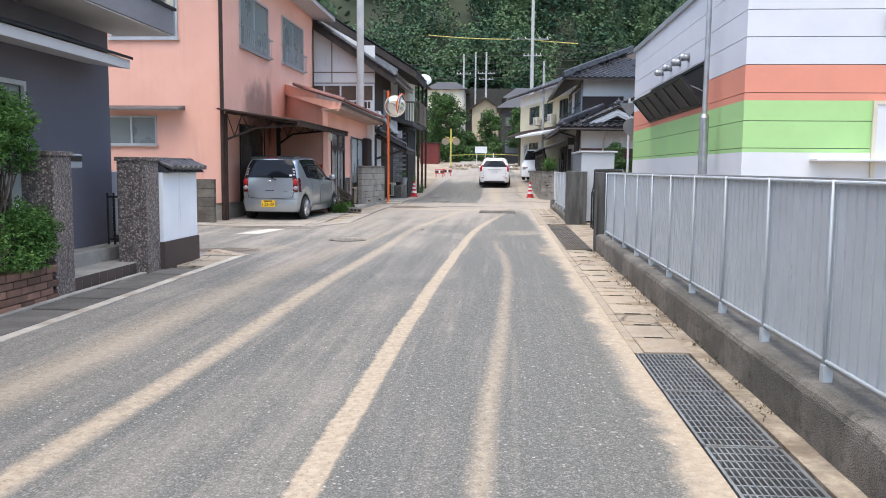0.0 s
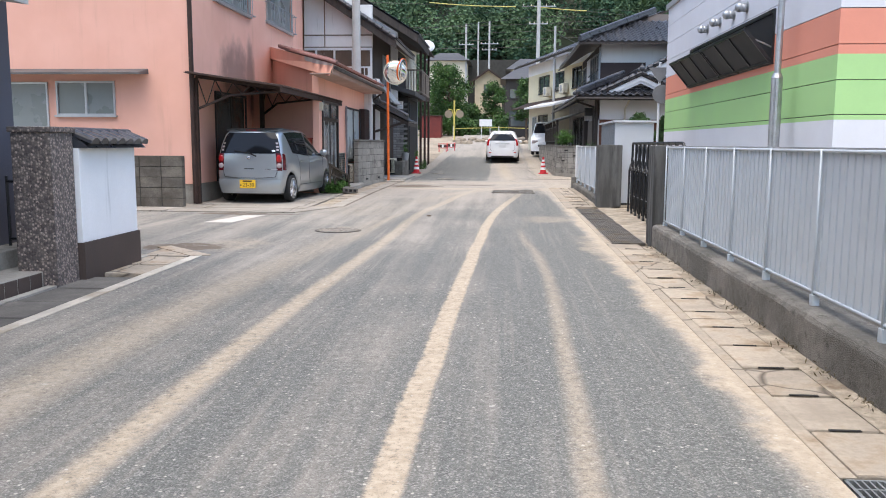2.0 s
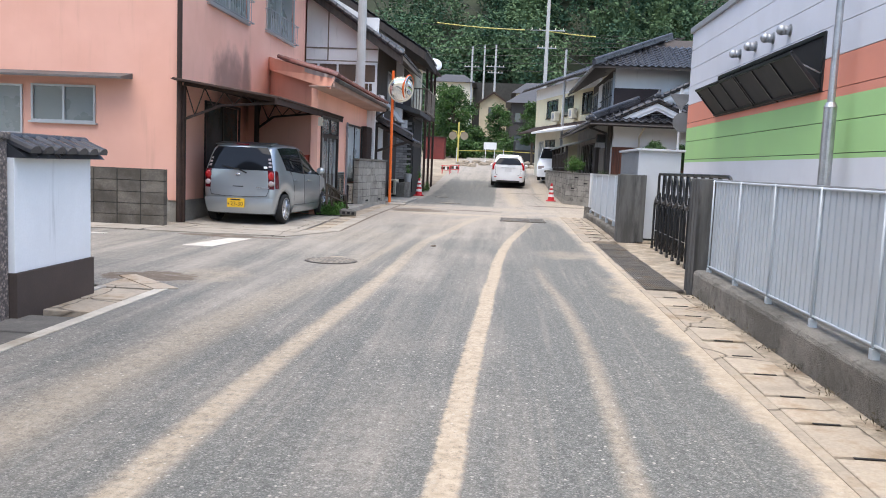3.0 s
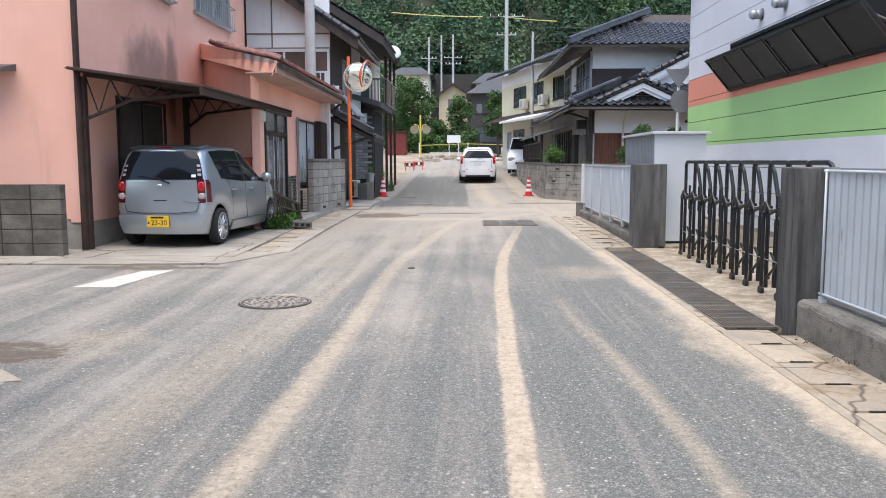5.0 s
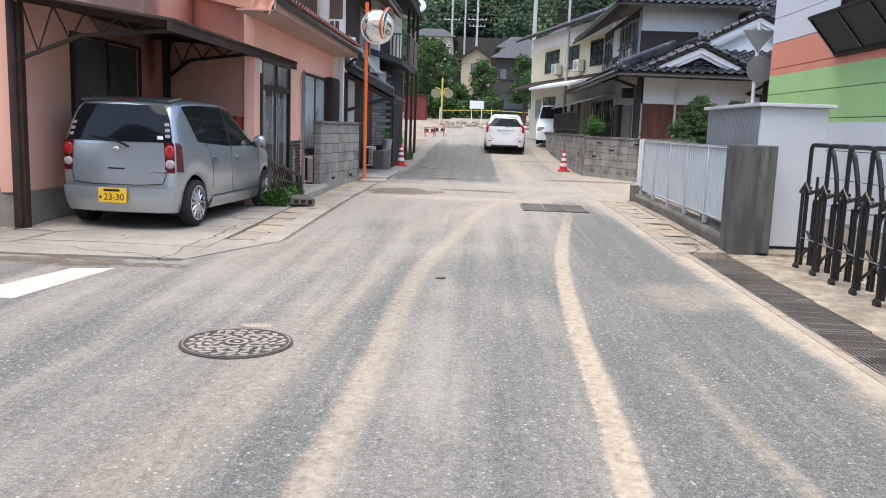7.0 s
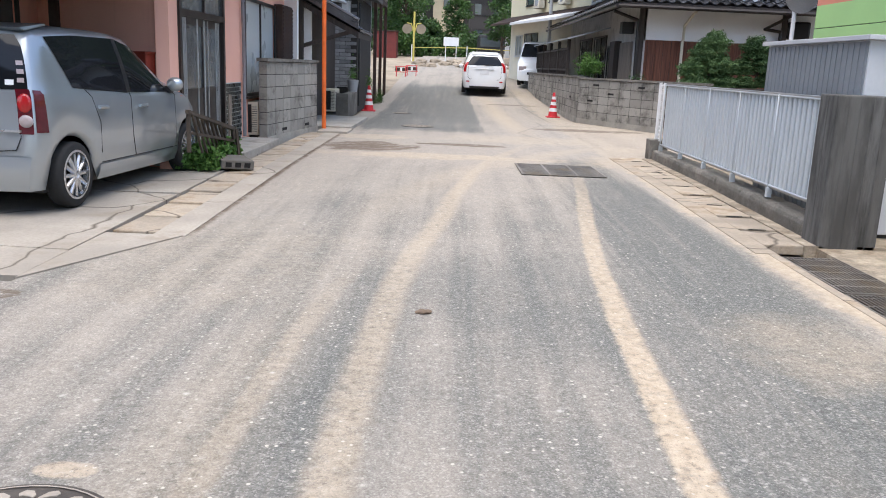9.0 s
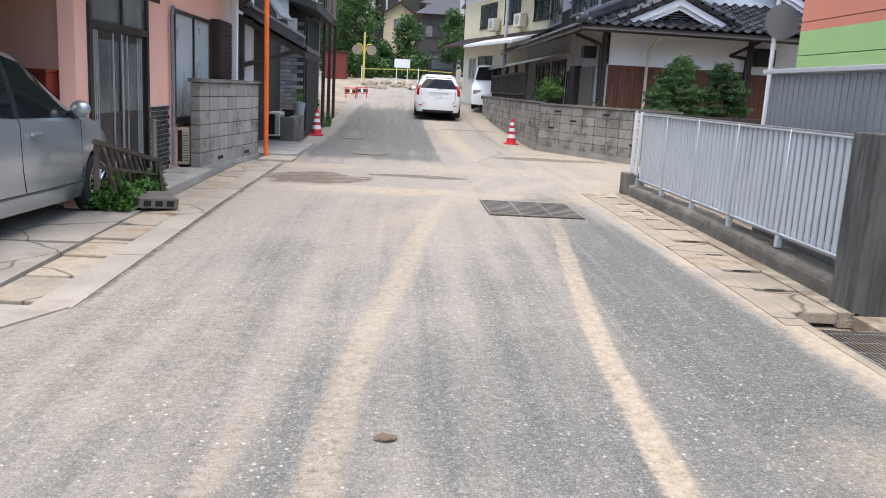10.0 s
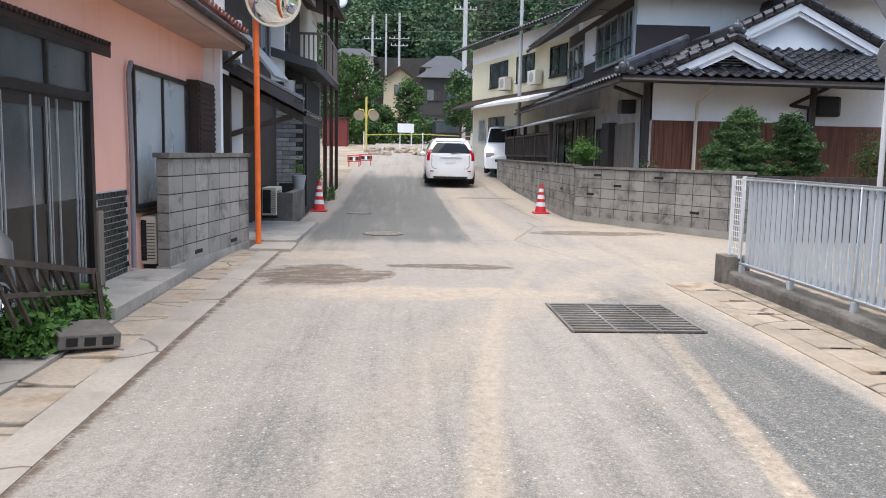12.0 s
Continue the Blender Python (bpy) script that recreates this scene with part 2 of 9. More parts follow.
    tread = stripe([(-40, -1.65), (10, -1.62), (13.3, -1.53), (15, -1.44), (17, -1.25), (80, -1.2)], 0.07, 0.04, [(-40, 0), (10.5, 0.0), (12.5, 0.45), (15, 0.45), (17, 0), (80, 0)])
    tyre_rows = n.noise(1.0, 3, 0.5, n.stretch(14, 0.35, 1))
    tracks = n.math('MULTIPLY', most(left_track, mid_track, right_track, wide_track, tread, turn_a, turn_b, up_a), n.ramp(n.noise(11, 6, 0.75), 0.3, 0.54, 0.5, 1.0))
    banks = n.math('MULTIPLY', most(patch(1.2, 14.9, 0.40, 0.5, 0.45, 1.0), patch(-1.95, 13.40, 0.10, 0.05, 0.8, 0.4), patch(-1.0, 22.5, 1.7, 0.35, 0.8, 0.7), patch(1.2, 25.6, 2.2, 0.7, 0.5, 0.9), patch(1.62, 22.6, 0.4, 0.8, 0.6, 0.8), patch(-2.1, 25.2, 0.7, 0.4, 0.6, 0.8), patch(3.0, 24.6, 1.4, 0.6, 0.7, 0.8), patch(1.75, 11.4, 0.28, 1.2, 0.6, 0.8), patch(-2.2, 16.4, 0.9, 1.1, 0.25, 1.0), patch(-2.95, 11.3, 0.35, 0.6, 0.5, 0.9)), n.ramp(mottle, 0.25, 0.6, 0.5, 1.0))
    edge = n.math('MULTIPLY', n.ramp(n.math('ADD', x, n.math('MULTIPLY', n.math('SUBTRACT', n.noise(2.2, 5, 0.65), 0.5), 0.5)), 1.58, 1.72), n.math('MULTIPLY', n.ramp(y, 21.5, 23.5, 1.0, 0.5), 0.9))
    sand = most(tracks, banks, edge)
    # colours
    tar_col = n.mix(n.ramp(crumbs, 0.3, 0.75), (0.094, 0.096, 0.089), (0.19, 0.195, 0.182))
    tar_col = n.mix(n.ramp(shade, 0.78, 0.95, 0.0, 0.4), tar_col, (0.42, 0.405, 0.375))
    tar_col = n.mix(n.ramp(shade, 0.0, 0.28, 0.45, 0.0), tar_col, (0.05, 0.05, 0.05))
    dust_col = n.mix(n.ramp(crumbs, 0.3, 0.75), (0.285, 0.255, 0.218), (0.395, 0.355, 0.305))
    dust_col = n.mix(n.ramp(shade, 0.85, 1.0, 0.0, 0.4), dust_col, (0.50, 0.47, 0.42))
    sand_col = n.mix(n.ramp(n.noise(16, 4, 0.6), 0.3, 0.7), (0.375, 0.31, 0.228), (0.47, 0.393, 0.30))
    col = n.mix(n.math('MULTIPLY', dust, n.ramp(mottle, 0.2, 0.75, 0.8, 1.12)), tar_col, dust_col)
    col = n.mix(n.math('MULTIPLY', n.ramp(tyre_rows, 0.52, 0.72), 0.22), col, dust_col)
    col = n.mix(n.math('MULTIPLY', sand, n.ramp(crumbs, 0.25, 0.6, 0.75, 1.0)), col, sand_col)
    # pale scuffs, flecks of dried mud and crushed stones
    fine = n.noise(28.0, 8, 0.78)
    col = n.mix(n.math('MULTIPLY', n.ramp(fine, 0.52, 0.30, 0.0, 0.55), n.ramp(dust, 0.2, 0.86, 1.0, 0.35)), col, (0.056, 0.053, 0.046))
    col = n.mix(n.ramp(fine, 0.54, 0.72, 0.0, 0.6), col, (0.46, 0.435, 0.385))
    pick = n.tree.nodes.new("ShaderNodeSeparateColor")
    n.put(pick.inputs[0], n.cells(30.0, what="Color"))
    fleck = n.math('MULTIPLY', n.ramp(n.math('ADD', n.cells(30.0), n.math('MULTIPLY', crumbs, 0.3)), 0.30, 0.45, 1.0, 0.0), n.ramp(pick.outputs[0], 0.80, 0.86))
    col = n.mix(n.math('MULTIPLY', fleck, n.ramp(n.noise(0.9, 4, 0.6), 0.35, 0.6, 0.15, 0.85)), col, (0.52, 0.485, 0.42))
    scuffs = n.math('MULTIPLY', n.ramp(n.math('ADD', rare, n.math('MULTIPLY', crumbs, 0.12)), 0.07, 0.20, 1.0, 0.0), n.ramp(n.noise(1.1, 3, 0.5), 0.46, 0.62))
    col = n.mix(n.math('MULTIPLY', scuffs, 0.6), col, (0.52, 0.50, 0.455))
    # mud left where puddles dried
    mud = most(patch(-2.0, 23.6, 0.75, 0.7, 1.0, 0.2), patch(-0.45, 24.3, 0.7, 0.22, 1.0, 0.2), patch(2.2, 28.4, 1.3, 0.35, 0.9, 0.2), stripe([(-40, -2.66), (80, -2.66)], 0.03, 0.03, [(-40, 0), (16.8, 0), (17, 1), (26, 1), (26.2, 0), (80, 0)]), patch(-4.3, 15.35, 0.6, 0.22, 1.0, 0.2), patch(-3.4, 15.3, 0.3, 0.12, 1.0, 0.2), patch(-3.5, 11.0, 0.55, 0.32, 1.0, 0.2), patch(1.2, 36.5, 0.8, 0.25, 0.7, 0.2))
    mud = n.math('MULTIPLY', mud, n.ramp(n.noise(4.5, 8, 0.78, n.stretch(1.0, 2.2, 1)), 0.36, 0.52))
    col = n.mix(n.math('MULTIPLY', mud, 0.9), col, (0.12, 0.09, 0.066))
    # cracks in the old surface
    crack = n.ramp(n.cells(0.22, n.mix(0.06, n.where, n.stretch(1, 1, 1)), 'DISTANCE_TO_EDGE'), 0.0, 0.006, 1.0, 0.0)
    col = n.mix(n.math('MULTIPLY', crack, n.math('MULTIPLY', n.ramp(y, 22.5, 28), 0.45)), col, (0.06, 0.055, 0.05))
    pits = n.math('MULTIPLY', n.ramp(n.noise(48.0, 5, 0.8), 0.56, 0.68, 0.0, 0.55), n.ramp(dust, 0.1, 0.86, 1.0, 0.55))
    n.colour(n.mix(pits, col, (0.075, 0.072, 0.066)))
    n.bump(n.math('ADD', n.math('MULTIPLY', crumbs, 0.6), n.math('SUBTRACT', 0.3, stones)), 0.4, 0.004)
    return n.material


def metal_fence_material():
    n = Nodes("painted_steel_slats", 0.45, 0.1, 0.5)
    base = n.mix(n.ramp(n.noise(2.0, 4), 0.3, 0.7), (0.47, 0.515, 0.55), (0.56, 0.61, 0.65))
    base = n.mix(n.one_by_one(), base, (0.52, 0.57, 0.61))
    rust = n.ramp(n.noise(1.0, 6, 0.7, n.stretch(11, 11, 2.0)), 0.66, 0.74)
    n.colour(n.mix(rust, base, (0.10, 0.075, 0.06)))
    n.bump(n.noise(30), 0.05, 0.004)
    return n.material


def granite_material():
    n = Nodes("pebble_dash", 0.6)
    c = n.cells(42, what="Color")
    d = n.cells(42)
    g = n.tree.nodes.new("ShaderNodeSeparateColor")
    n.put(g.inputs[0], c)
    col = n.mix(n.ramp(g.outputs[0], 0.1, 0.9), (0.075, 0.06, 0.054), (0.46, 0.37, 0.315))
    col = n.mix(n.ramp(d, 0.25, 0.6, 0.0, 0.8), col, (0.10, 0.085, 0.08))
    n.colour(col)
    n.bump(n.math('SUBTRACT', 1.0, d), 0.7, 0.008)
    return n.material


def board_concrete_material():
    """Concrete cast against upright boards, blackened by rain."""
    n = Nodes("board_marked_concrete", 0.9)
    rows = n.noise(1.0, 2, 0.5, n.stretch(11, 11, 0.15))
    grime = n.ramp(n.noise(1.2, 6, 0.7, n.stretch(5, 5, 0.7)), 0.32, 0.62)
    col = n.mix(grime, (0.14, 0.138, 0.132), (0.038, 0.037, 0.035))
    col = n.mix(n.ramp(rows, 0.4, 0.6, 0.0, 0.5), col, (0.10, 0.097, 0.09))
    n.colour(col)
    n.bump(n.math('ADD', rows, n.math('MULTIPLY', n.noise(40), 0.3)), 0.5, 0.012)
    return n.material


def kerb_material():
    """Old washed-out concrete: grit, pits and dark moss."""
    n = Nodes("mossy_kerb_concrete", 0.95, 0, 0.2)
    grime = n.ramp(n.noise(1.4, 7, 0.72), 0.36, 0.60)
    grit = n.cells(120)
    tone = n.tree.nodes.new("ShaderNodeSeparateColor")
    n.put(tone.inputs[0], n.cells(120, what="Color"))
    col = n.mix(grime, (0.29, 0.27, 0.24), (0.155, 0.147, 0.13))
    col = n.mix(n.ramp(tone.outputs[0], 0.45, 1.0, 0.0, 0.35), col, (0.30, 0.285, 0.255))
    col = n.mix(n.ramp(grit, 0.4, 0.65, 0.0, 0.35), col, (0.09, 0.085, 0.075))
    col = n.mix(n.ramp(n.noise(9, 7, 0.75), 0.52, 0.68, 0, 0.65), col, (0.07, 0.068, 0.055))
    n.colour(col)
    n.bump(n.math('SUBTRACT', n.noise(6, 7, 0.7), n.math('MULTIPLY', grit, 0.5)), 0.8, 0.02)
    return n.material


def pink_material():
    n = Nodes("salmon_render", 0.9, 0, 0.2)
    col = n.mix(n.ramp(n.noise(0.7, 4), 0.3, 0.7), (0.80, 0.435, 0.33), (0.87, 0.495, 0.385))
    x, y, z = n.xyz()

    def soot(cy, cz, ry, rz):
        u = n.math('POWER', n.math('DIVIDE', n.math('SUBTRACT', y, cy), ry), 2.0)
        v = n.math('POWER', n.math('DIVIDE', n.math('SUBTRACT', z, cz), rz), 2.0)
        d = n.math('ADD', n.math('ADD', u, v), n.math('MULTIPLY', n.math('SUBTRACT', n.noise(3, 5), 0.5), 1.2))
        return n.ramp(d, 0.1, 1.25, 0.62, 0.0)

    col = n.mix(n.math('MULTIPLY', n.math('MAXIMUM', soot(19.9, 2.9, 1.25, 0.8), soot(20.95, 2.9, 0.4, 1.0)), n.math('MULTIPLY', n.ramp(x, -5.9, -5.75), n.ramp(x, -5.66, -5.6, 1.0, 0.0))), col, (0.09, 0.075, 0.07))
    drip = n.ramp(n.noise(1.0, 6, 0.65, n.stretch(5, 5, 0.45)), 0.52, 0.8, 0.0, 0.35)
    n.colour(n.mix(drip, col, (0.52, 0.29, 0.21)))
    n.bump(n.noise(55, 3), 0.25, 0.006)
    return n.material


def block_material():
    n = Nodes("concrete_block", 0.95)
    x, y, z = n.xyz()
    col = n.mix(n.one_by_one(), (0.25, 0.238, 0.212), (0.34, 0.322, 0.288))
    grime = n.ramp(n.noise(2.2, 7, 0.75), 0.44, 0.66, 0, 0.85)
    col = n.mix(grime, col, (0.085, 0.08, 0.072))
    n.colour(col)
    n.bump(n.noise(45, 4, 0.7), 0.5, 0.008)
    return n.material


def car_paint(name, c, metal=0.5):
    n = Nodes(name, 0.3, metal, 0.5)
    n.out.inputs["Coat Weight"].default_value = 0.8
    n.out.inputs["Coat Roughness"].default_value = 0.06
    n.colour(n.mix(n.ramp(n.noise(1.5), 0.3, 0.7), c, dim(c, 1.1)))
    return n.material


def glass_material(name, tint=(0.05, 0.06, 0.065), rough=0.04, shine=0.8):
    n = Nodes(name, rough, 0, shine)
    n.colour(n.mix(n.ramp(n.noise(0.8), 0.35, 0.65), tint, dim(tint, 1.5)))
    return n.material


def leaf_material(name, a, b, rough=0.55, shine=0.3):
    n = Nodes(name, rough, 0, shine)
    col = n.mix(n.by_island(), a, b)
    n.colour(n.mix(n.ramp(n.noise(0.9, 3), 0.35, 0.65), dim(a, 0.7), col))
    n.out.inputs["Subsurface Weight"].default_value = 0.0
    return n.material


def forest_material():
    """Far leaves whose tone goes by the crown, with light tips; distance haze is mixed into the greens."""
    n = Nodes("forest_leaf", 0.95, 0, 0.05)
    crown = n.ramp(n.noise(0.16, 2, 0.5), 0.36, 0.64)
    col = n.mix(crown, (0.042, 0.086, 0.058), (0.115, 0.18, 0.092))
    col = n.mix(n.ramp(n.noise(0.03, 2, 0.5), 0.4, 0.62, 0.0, 0.6), col, (0.06, 0.11, 0.074))
    n.colour(n.mix(n.ramp(n.by_island(), 0.6, 1.0, 0.0, 0.35), col, (0.15, 0.22, 0.115)))
    return n.material


def wood_boards_material(name, a, b):
    n = Nodes(name, 0.75)
    grain = n.noise(1.0, 5, 0.65, n.stretch(30, 30, 1.2))
    n.colour(n.mix(n.ramp(grain, 0.3, 0.7), a, b))
    n.bump(grain, 0.3, 0.006)
    return n.material


ROAD = road_material()
SOIL = plain("sandy_soil", (0.34, 0.285, 0.215), 0.95, wear=0.35, coarse=0.8, fine=18, bump=0.4, dirt=(0.17, 0.13, 0.09), dirt_at=(0.5, 0.75))
SAND = plain("pale_silt", (0.40, 0.34, 0.26), 0.95, wear=0.4, coarse=5.0, fine=24, bump=0.9, dirt=(0.20, 0.15, 0.10), dirt_at=(0.48, 0.7), spread=0.03)
CONCRETE = plain("grey_concrete", (0.37, 0.35, 0.31), 0.9, wear=0.25, coarse=1.5, fine=40, bump=0.3, dirt=(0.16, 0.145, 0.12), dirt_at=(0.5, 0.8))
LOT = plain("dusty_concrete_slab", (0.37, 0.335, 0.285), 0.9, wear=0.22, coarse=0.9, fine=40, bump=0.25, dirt=(0.25, 0.21, 0.16), dirt_at=(0.5, 0.8))
LID = plain("silted_concrete_lid", (0.42, 0.36, 0.285), 0.92, wear=0.28, coarse=2.2, fine=36, bump=0.5, dirt=(0.25, 0.185, 0.12), dirt_at=(0.48, 0.7), vary=0.12)
LID_DARK = plain("damp_concrete_lid", (0.14, 0.132, 0.12), 0.9, wear=0.3, coarse=3, fine=40, bump=0.3, dirt=(0.30, 0.27, 0.23), dirt_at=(0.6, 0.8), vary=0.15)
KERB = kerb_material()


def cracked(material, scale, width, amount):
    """Adds dirt-filled cracks to a finished material."""
    t = material.node_tree
    bsdf = t.nodes["Principled BSDF"]
    src = bsdf.inputs["Base Color"].links[0].from_socket
    geo = t.nodes.new("ShaderNodeNewGeometry")
    warp = t.nodes.new("ShaderNodeTexNoise")
    warp.inputs["Scale"].default_value = 1.6
    add = t.nodes.new("ShaderNodeVectorMath")
    add.operation = 'MULTIPLY_ADD'
    add.inputs[1].default_value = (0.5, 0.5, 0.0)
    vor = t.nodes.new("ShaderNodeTexVoronoi")
    vor.feature = 'DISTANCE_TO_EDGE'
    vor.inputs["Scale"].default_value = scale
    rng_ = t.nodes.new("ShaderNodeMapRange")
    for k, v in (("From Min", 0.0), ("From Max", width), ("To Min", amount), ("To Max", 0.0)):
        rng_.inputs[k].default_value = v
    mix = t.nodes.new("ShaderNodeMix")
    mix.data_type = 'RGBA'
    mix.inputs[7].default_value = (0.075, 0.06, 0.045, 1)
    t.links.new(geo.outputs["Position"], warp.inputs["Vector"])
    t.links.new(warp.outputs["Color"], add.inputs[0])
    t.links.new(geo.outputs["Position"], add.inputs[2])
    t.links.new(add.outputs[0], vor.inputs["Vector"])
    t.links.new(vor.outputs["Distance"], rng_.inputs["Value"])
    t.links.new(rng_.outputs[0], mix.inputs[0])
    t.links.new(src, mix.inputs[6])
    t.links.new(mix.outputs[2], bsdf.inputs["Base Color"])


cracked(LOT, 0.45, 0.008, 0.9)
cracked(LID, 0.8, 0.014, 0.9)
POSTCON = board_concrete_material()
FENCE = metal_fence_material()
STEEL = plain("galvanised_steel", (0.45, 0.46, 0.47), 0.4, 0.7, wear=0.2, coarse=5, bump=0.05)
GALV = plain("galvanised_grating", (0.31, 0.325, 0.32), 0.45, 0.5, wear=0.2, coarse=3, bump=0.1, dirt=(0.33, 0.29, 0.23), dirt_at=(0.56, 0.8))
GRATE = plain("rusty_grating_steel", (0.27, 0.245, 0.215), 0.6, 0.6, wear=0.3, coarse=3, bump=0.2, dirt=(0.26, 0.21, 0.15), dirt_at=(0.5, 0.7))
# near-black colour that stands in for the shade inside holes and channels
HOLESHADE = plain("dark_void", (0.02, 0.019, 0.018), 1.0, wear=0.2)
PANEL_WHITE = plain("pale_siding", (0.68, 0.69, 0.73), 0.55, wear=0.05, coarse=1.2, fine=60, bump=0.04)
PANEL_GREY = plain("light_grey_siding", (0.72, 0.73, 0.76), 0.55, wear=0.06, coarse=1.2, fine=60, bump=0.04)
PANEL_ORANGE = plain("coral_siding", (0.74, 0.29, 0.20), 0.55, wear=0.06, coarse=1.2, fine=60, bump=0.04)
PANEL_GREEN = plain("lime_siding", (0.40, 0.65, 0.27), 0.55, wear=0.06, coarse=1.2, fine=60, bump=0.04)
PINK = pink_material()
DARKPLASTER = plain("slate_grey_render", (0.125, 0.12, 0.14), 0.9, wear=0.12, coarse=0.8, fine=55, bump=0.25)
GREYTRIM = plain("grey_painted_fascia", (0.22, 0.21, 0.225), 0.7, wear=0.15, coarse=1.5, bump=0.08)
SOFFIT = plain("pale_soffit", (0.55, 0.53, 0.52), 0.8, wear=0.08, bump=0.05)
GRANITE = granite_material()
BROWN = plain("brown_stone_facing", (0.085, 0.062, 0.052), 0.75, wear=0.2, coarse=3, fine=60, bump=0.15)
WHITEWALL = plain("white_plaster", (0.83, 0.83, 0.835), 0.85, wear=0.05, coarse=1.5, fine=50, bump=0.08, dirt=(0.42, 0.42, 0.41), dirt_at=(0.62, 0.85), streak=True)
CREAM = plain("cream_render", (0.80, 0.72, 0.50), 0.85, wear=0.07, coarse=1, fine=50, bump=0.1)
IVORY = plain("ivory_render", (0.66, 0.61, 0.49), 0.85, wear=0.09, coarse=1, fine=50, bump=0.1)
KAWARA = plain("glazed_black_roof_tile", (0.045, 0.047, 0.055), 0.33, wear=0.35, coarse=2.5, fine=20, bump=0.06, dirt=(0.20, 0.20, 0.20), dirt_at=(0.58, 0.8), vary=0.25, specular=0.6)
REDTILE = plain("weathered_red_roof_tile", (0.20, 0.065, 0.05), 0.45, wear=0.35, coarse=3, fine=25, bump=0.1, dirt=(0.12, 0.08, 0.07), vary=0.25)
DARKWOOD = wood_boards_material("black_stained_wood", (0.028, 0.022, 0.019), (0.065, 0.05, 0.042))
REDWOOD = wood_boards_material("red_brown_boards", (0.085, 0.03, 0.018), (0.20, 0.075, 0.042))
GREYWOOD = wood_boards_material("bleached_wood", (0.15, 0.12, 0.095), (0.27, 0.225, 0.18))
BRONZE = plain("dark_bronze_aluminium", (0.035, 0.029, 0.027), 0.4, 0.3, wear=0.2, coarse=4, bump=0.03)
ALU = plain("aluminium_frame", (0.52, 0.53, 0.54), 0.4, 0.5, wear=0.1, coarse=4, bump=0.02)
RUST = plain("rusted_brown_paint", (0.055, 0.032, 0.025), 0.75, 0.1, wear=0.35, coarse=4, fine=30, bump=0.2)
GLASS = glass_material("window_glass")
FROSTED = plain("frosted_glass", (0.22, 0.245, 0.24), 0.3, wear=0.14, coarse=0.9, fine=80, bump=0.03, specular=0.7)
DARKGLASS = plain("ribbed_dark_glass", (0.10, 0.112, 0.115), 0.18, wear=0.3, coarse=1.5, fine=50, bump=0.08, specular=0.7)
BLOCK = block_material()
DAMPBLOCK = plain("damp_brown_block", (0.15, 0.135, 0.115), 0.95, wear=0.35, coarse=3, fine=40, bump=0.5, dirt=(0.075, 0.065, 0.052), dirt_at=(0.42, 0.7), vary=0.15)
MORTAR = plain("block_mortar", (0.045, 0.042, 0.038), 0.95, wear=0.3, coarse=2, bump=0.3)
BLACKPAINT = plain("black_gloss_paint", (0.009, 0.010, 0.012), 0.35, 0.0, wear=0.2, bump=0.02, specular=0.6)
BLACK = plain("black_plastic", (0.018, 0.018, 0.019), 0.45, wear=0.2, bump=0.05)
DULLBLACK = plain("matt_black_louvre", (0.032, 0.032, 0.034), 0.7, wear=0.2, bump=0.05)
RUBBER = plain("tyre_rubber", (0.022, 0.022, 0.022), 0.85, wear=0.25, coarse=8, bump=0.15, dirt=(0.12, 0.10, 0.08), dirt_at=(0.6, 0.85))
SILVER = car_paint("silver_blue_car_paint", (0.38, 0.415, 0.44), 0.65)
WHITECAR = car_paint("white_car_paint", (0.80, 0.81, 0.82), 0.0)
CARGLASS = glass_material("tinted_car_glass", (0.009, 0.010, 0.012), 0.04, 0.3)
CHROME = plain("alloy_wheel_metal", (0.60, 0.61, 0.63), 0.28, 0.8, wear=0.1, bump=0.02)
REDLENS = plain("red_lamp_lens", (0.42, 0.012, 0.015), 0.12, wear=0.2, coarse=12, bump=0.05, specular=0.7)
CLEARLENS = plain("clear_lamp_lens", (0.40, 0.33, 0.33), 0.12, wear=0.15, coarse=20, bump=0.1, specular=0.7)
PLATE = plain("yellow_plate_enamel", (0.78, 0.47, 0.03), 0.45, wear=0.05, bump=0.02)
ORANGE = plain("orange_enamel", (0.80, 0.155, 0.028), 0.45, wear=0.12, coarse=5, bump=0.03, dirt=(0.36, 0.10, 0.04), dirt_at=(0.66, 0.82))
WHITEPAINT = plain("white_road_paint", (0.55, 0.525, 0.475), 0.8, wear=0.15, coarse=4, fine=45, bump=0.15, dirt=(0.42, 0.37, 0.30), dirt_at=(0.5, 0.72))
WHITEMETAL = plain("white_enamel", (0.72, 0.73, 0.74), 0.45, wear=0.06, coarse=4, bump=0.02)
CONERED = plain("red_cone_plastic", (0.55, 0.03, 0.04), 0.55, wear=0.15, coarse=6, bump=0.03)
MAILRED = plain("faded_red_enamel", (0.30, 0.05, 0.03), 0.5, wear=0.2, coarse=5, bump=0.03)
GREYMETAL = plain("grey_painted_steel", (0.34, 0.36, 0.38), 0.5, 0.1, wear=0.1, coarse=3, bump=0.03)
SHEDMETAL = plain("pale_grey_cabinet_steel", (0.55, 0.57, 0.60), 0.5, 0.1, wear=0.06, coarse=2, bump=0.02)
SHEDSIDE = plain("grey_ribbed_cabinet_steel", (0.25, 0.27, 0.29), 0.5, 0.1, wear=0.1, coarse=2, bump=0.02)
CANOPYMETAL = plain("weathered_canopy_sheet", (0.15, 0.14, 0.135), 0.7, 0.1, wear=0.3, coarse=2, bump=0.1, dirt=(0.09, 0.06, 0.045), dirt_at=(0.5, 0.75))
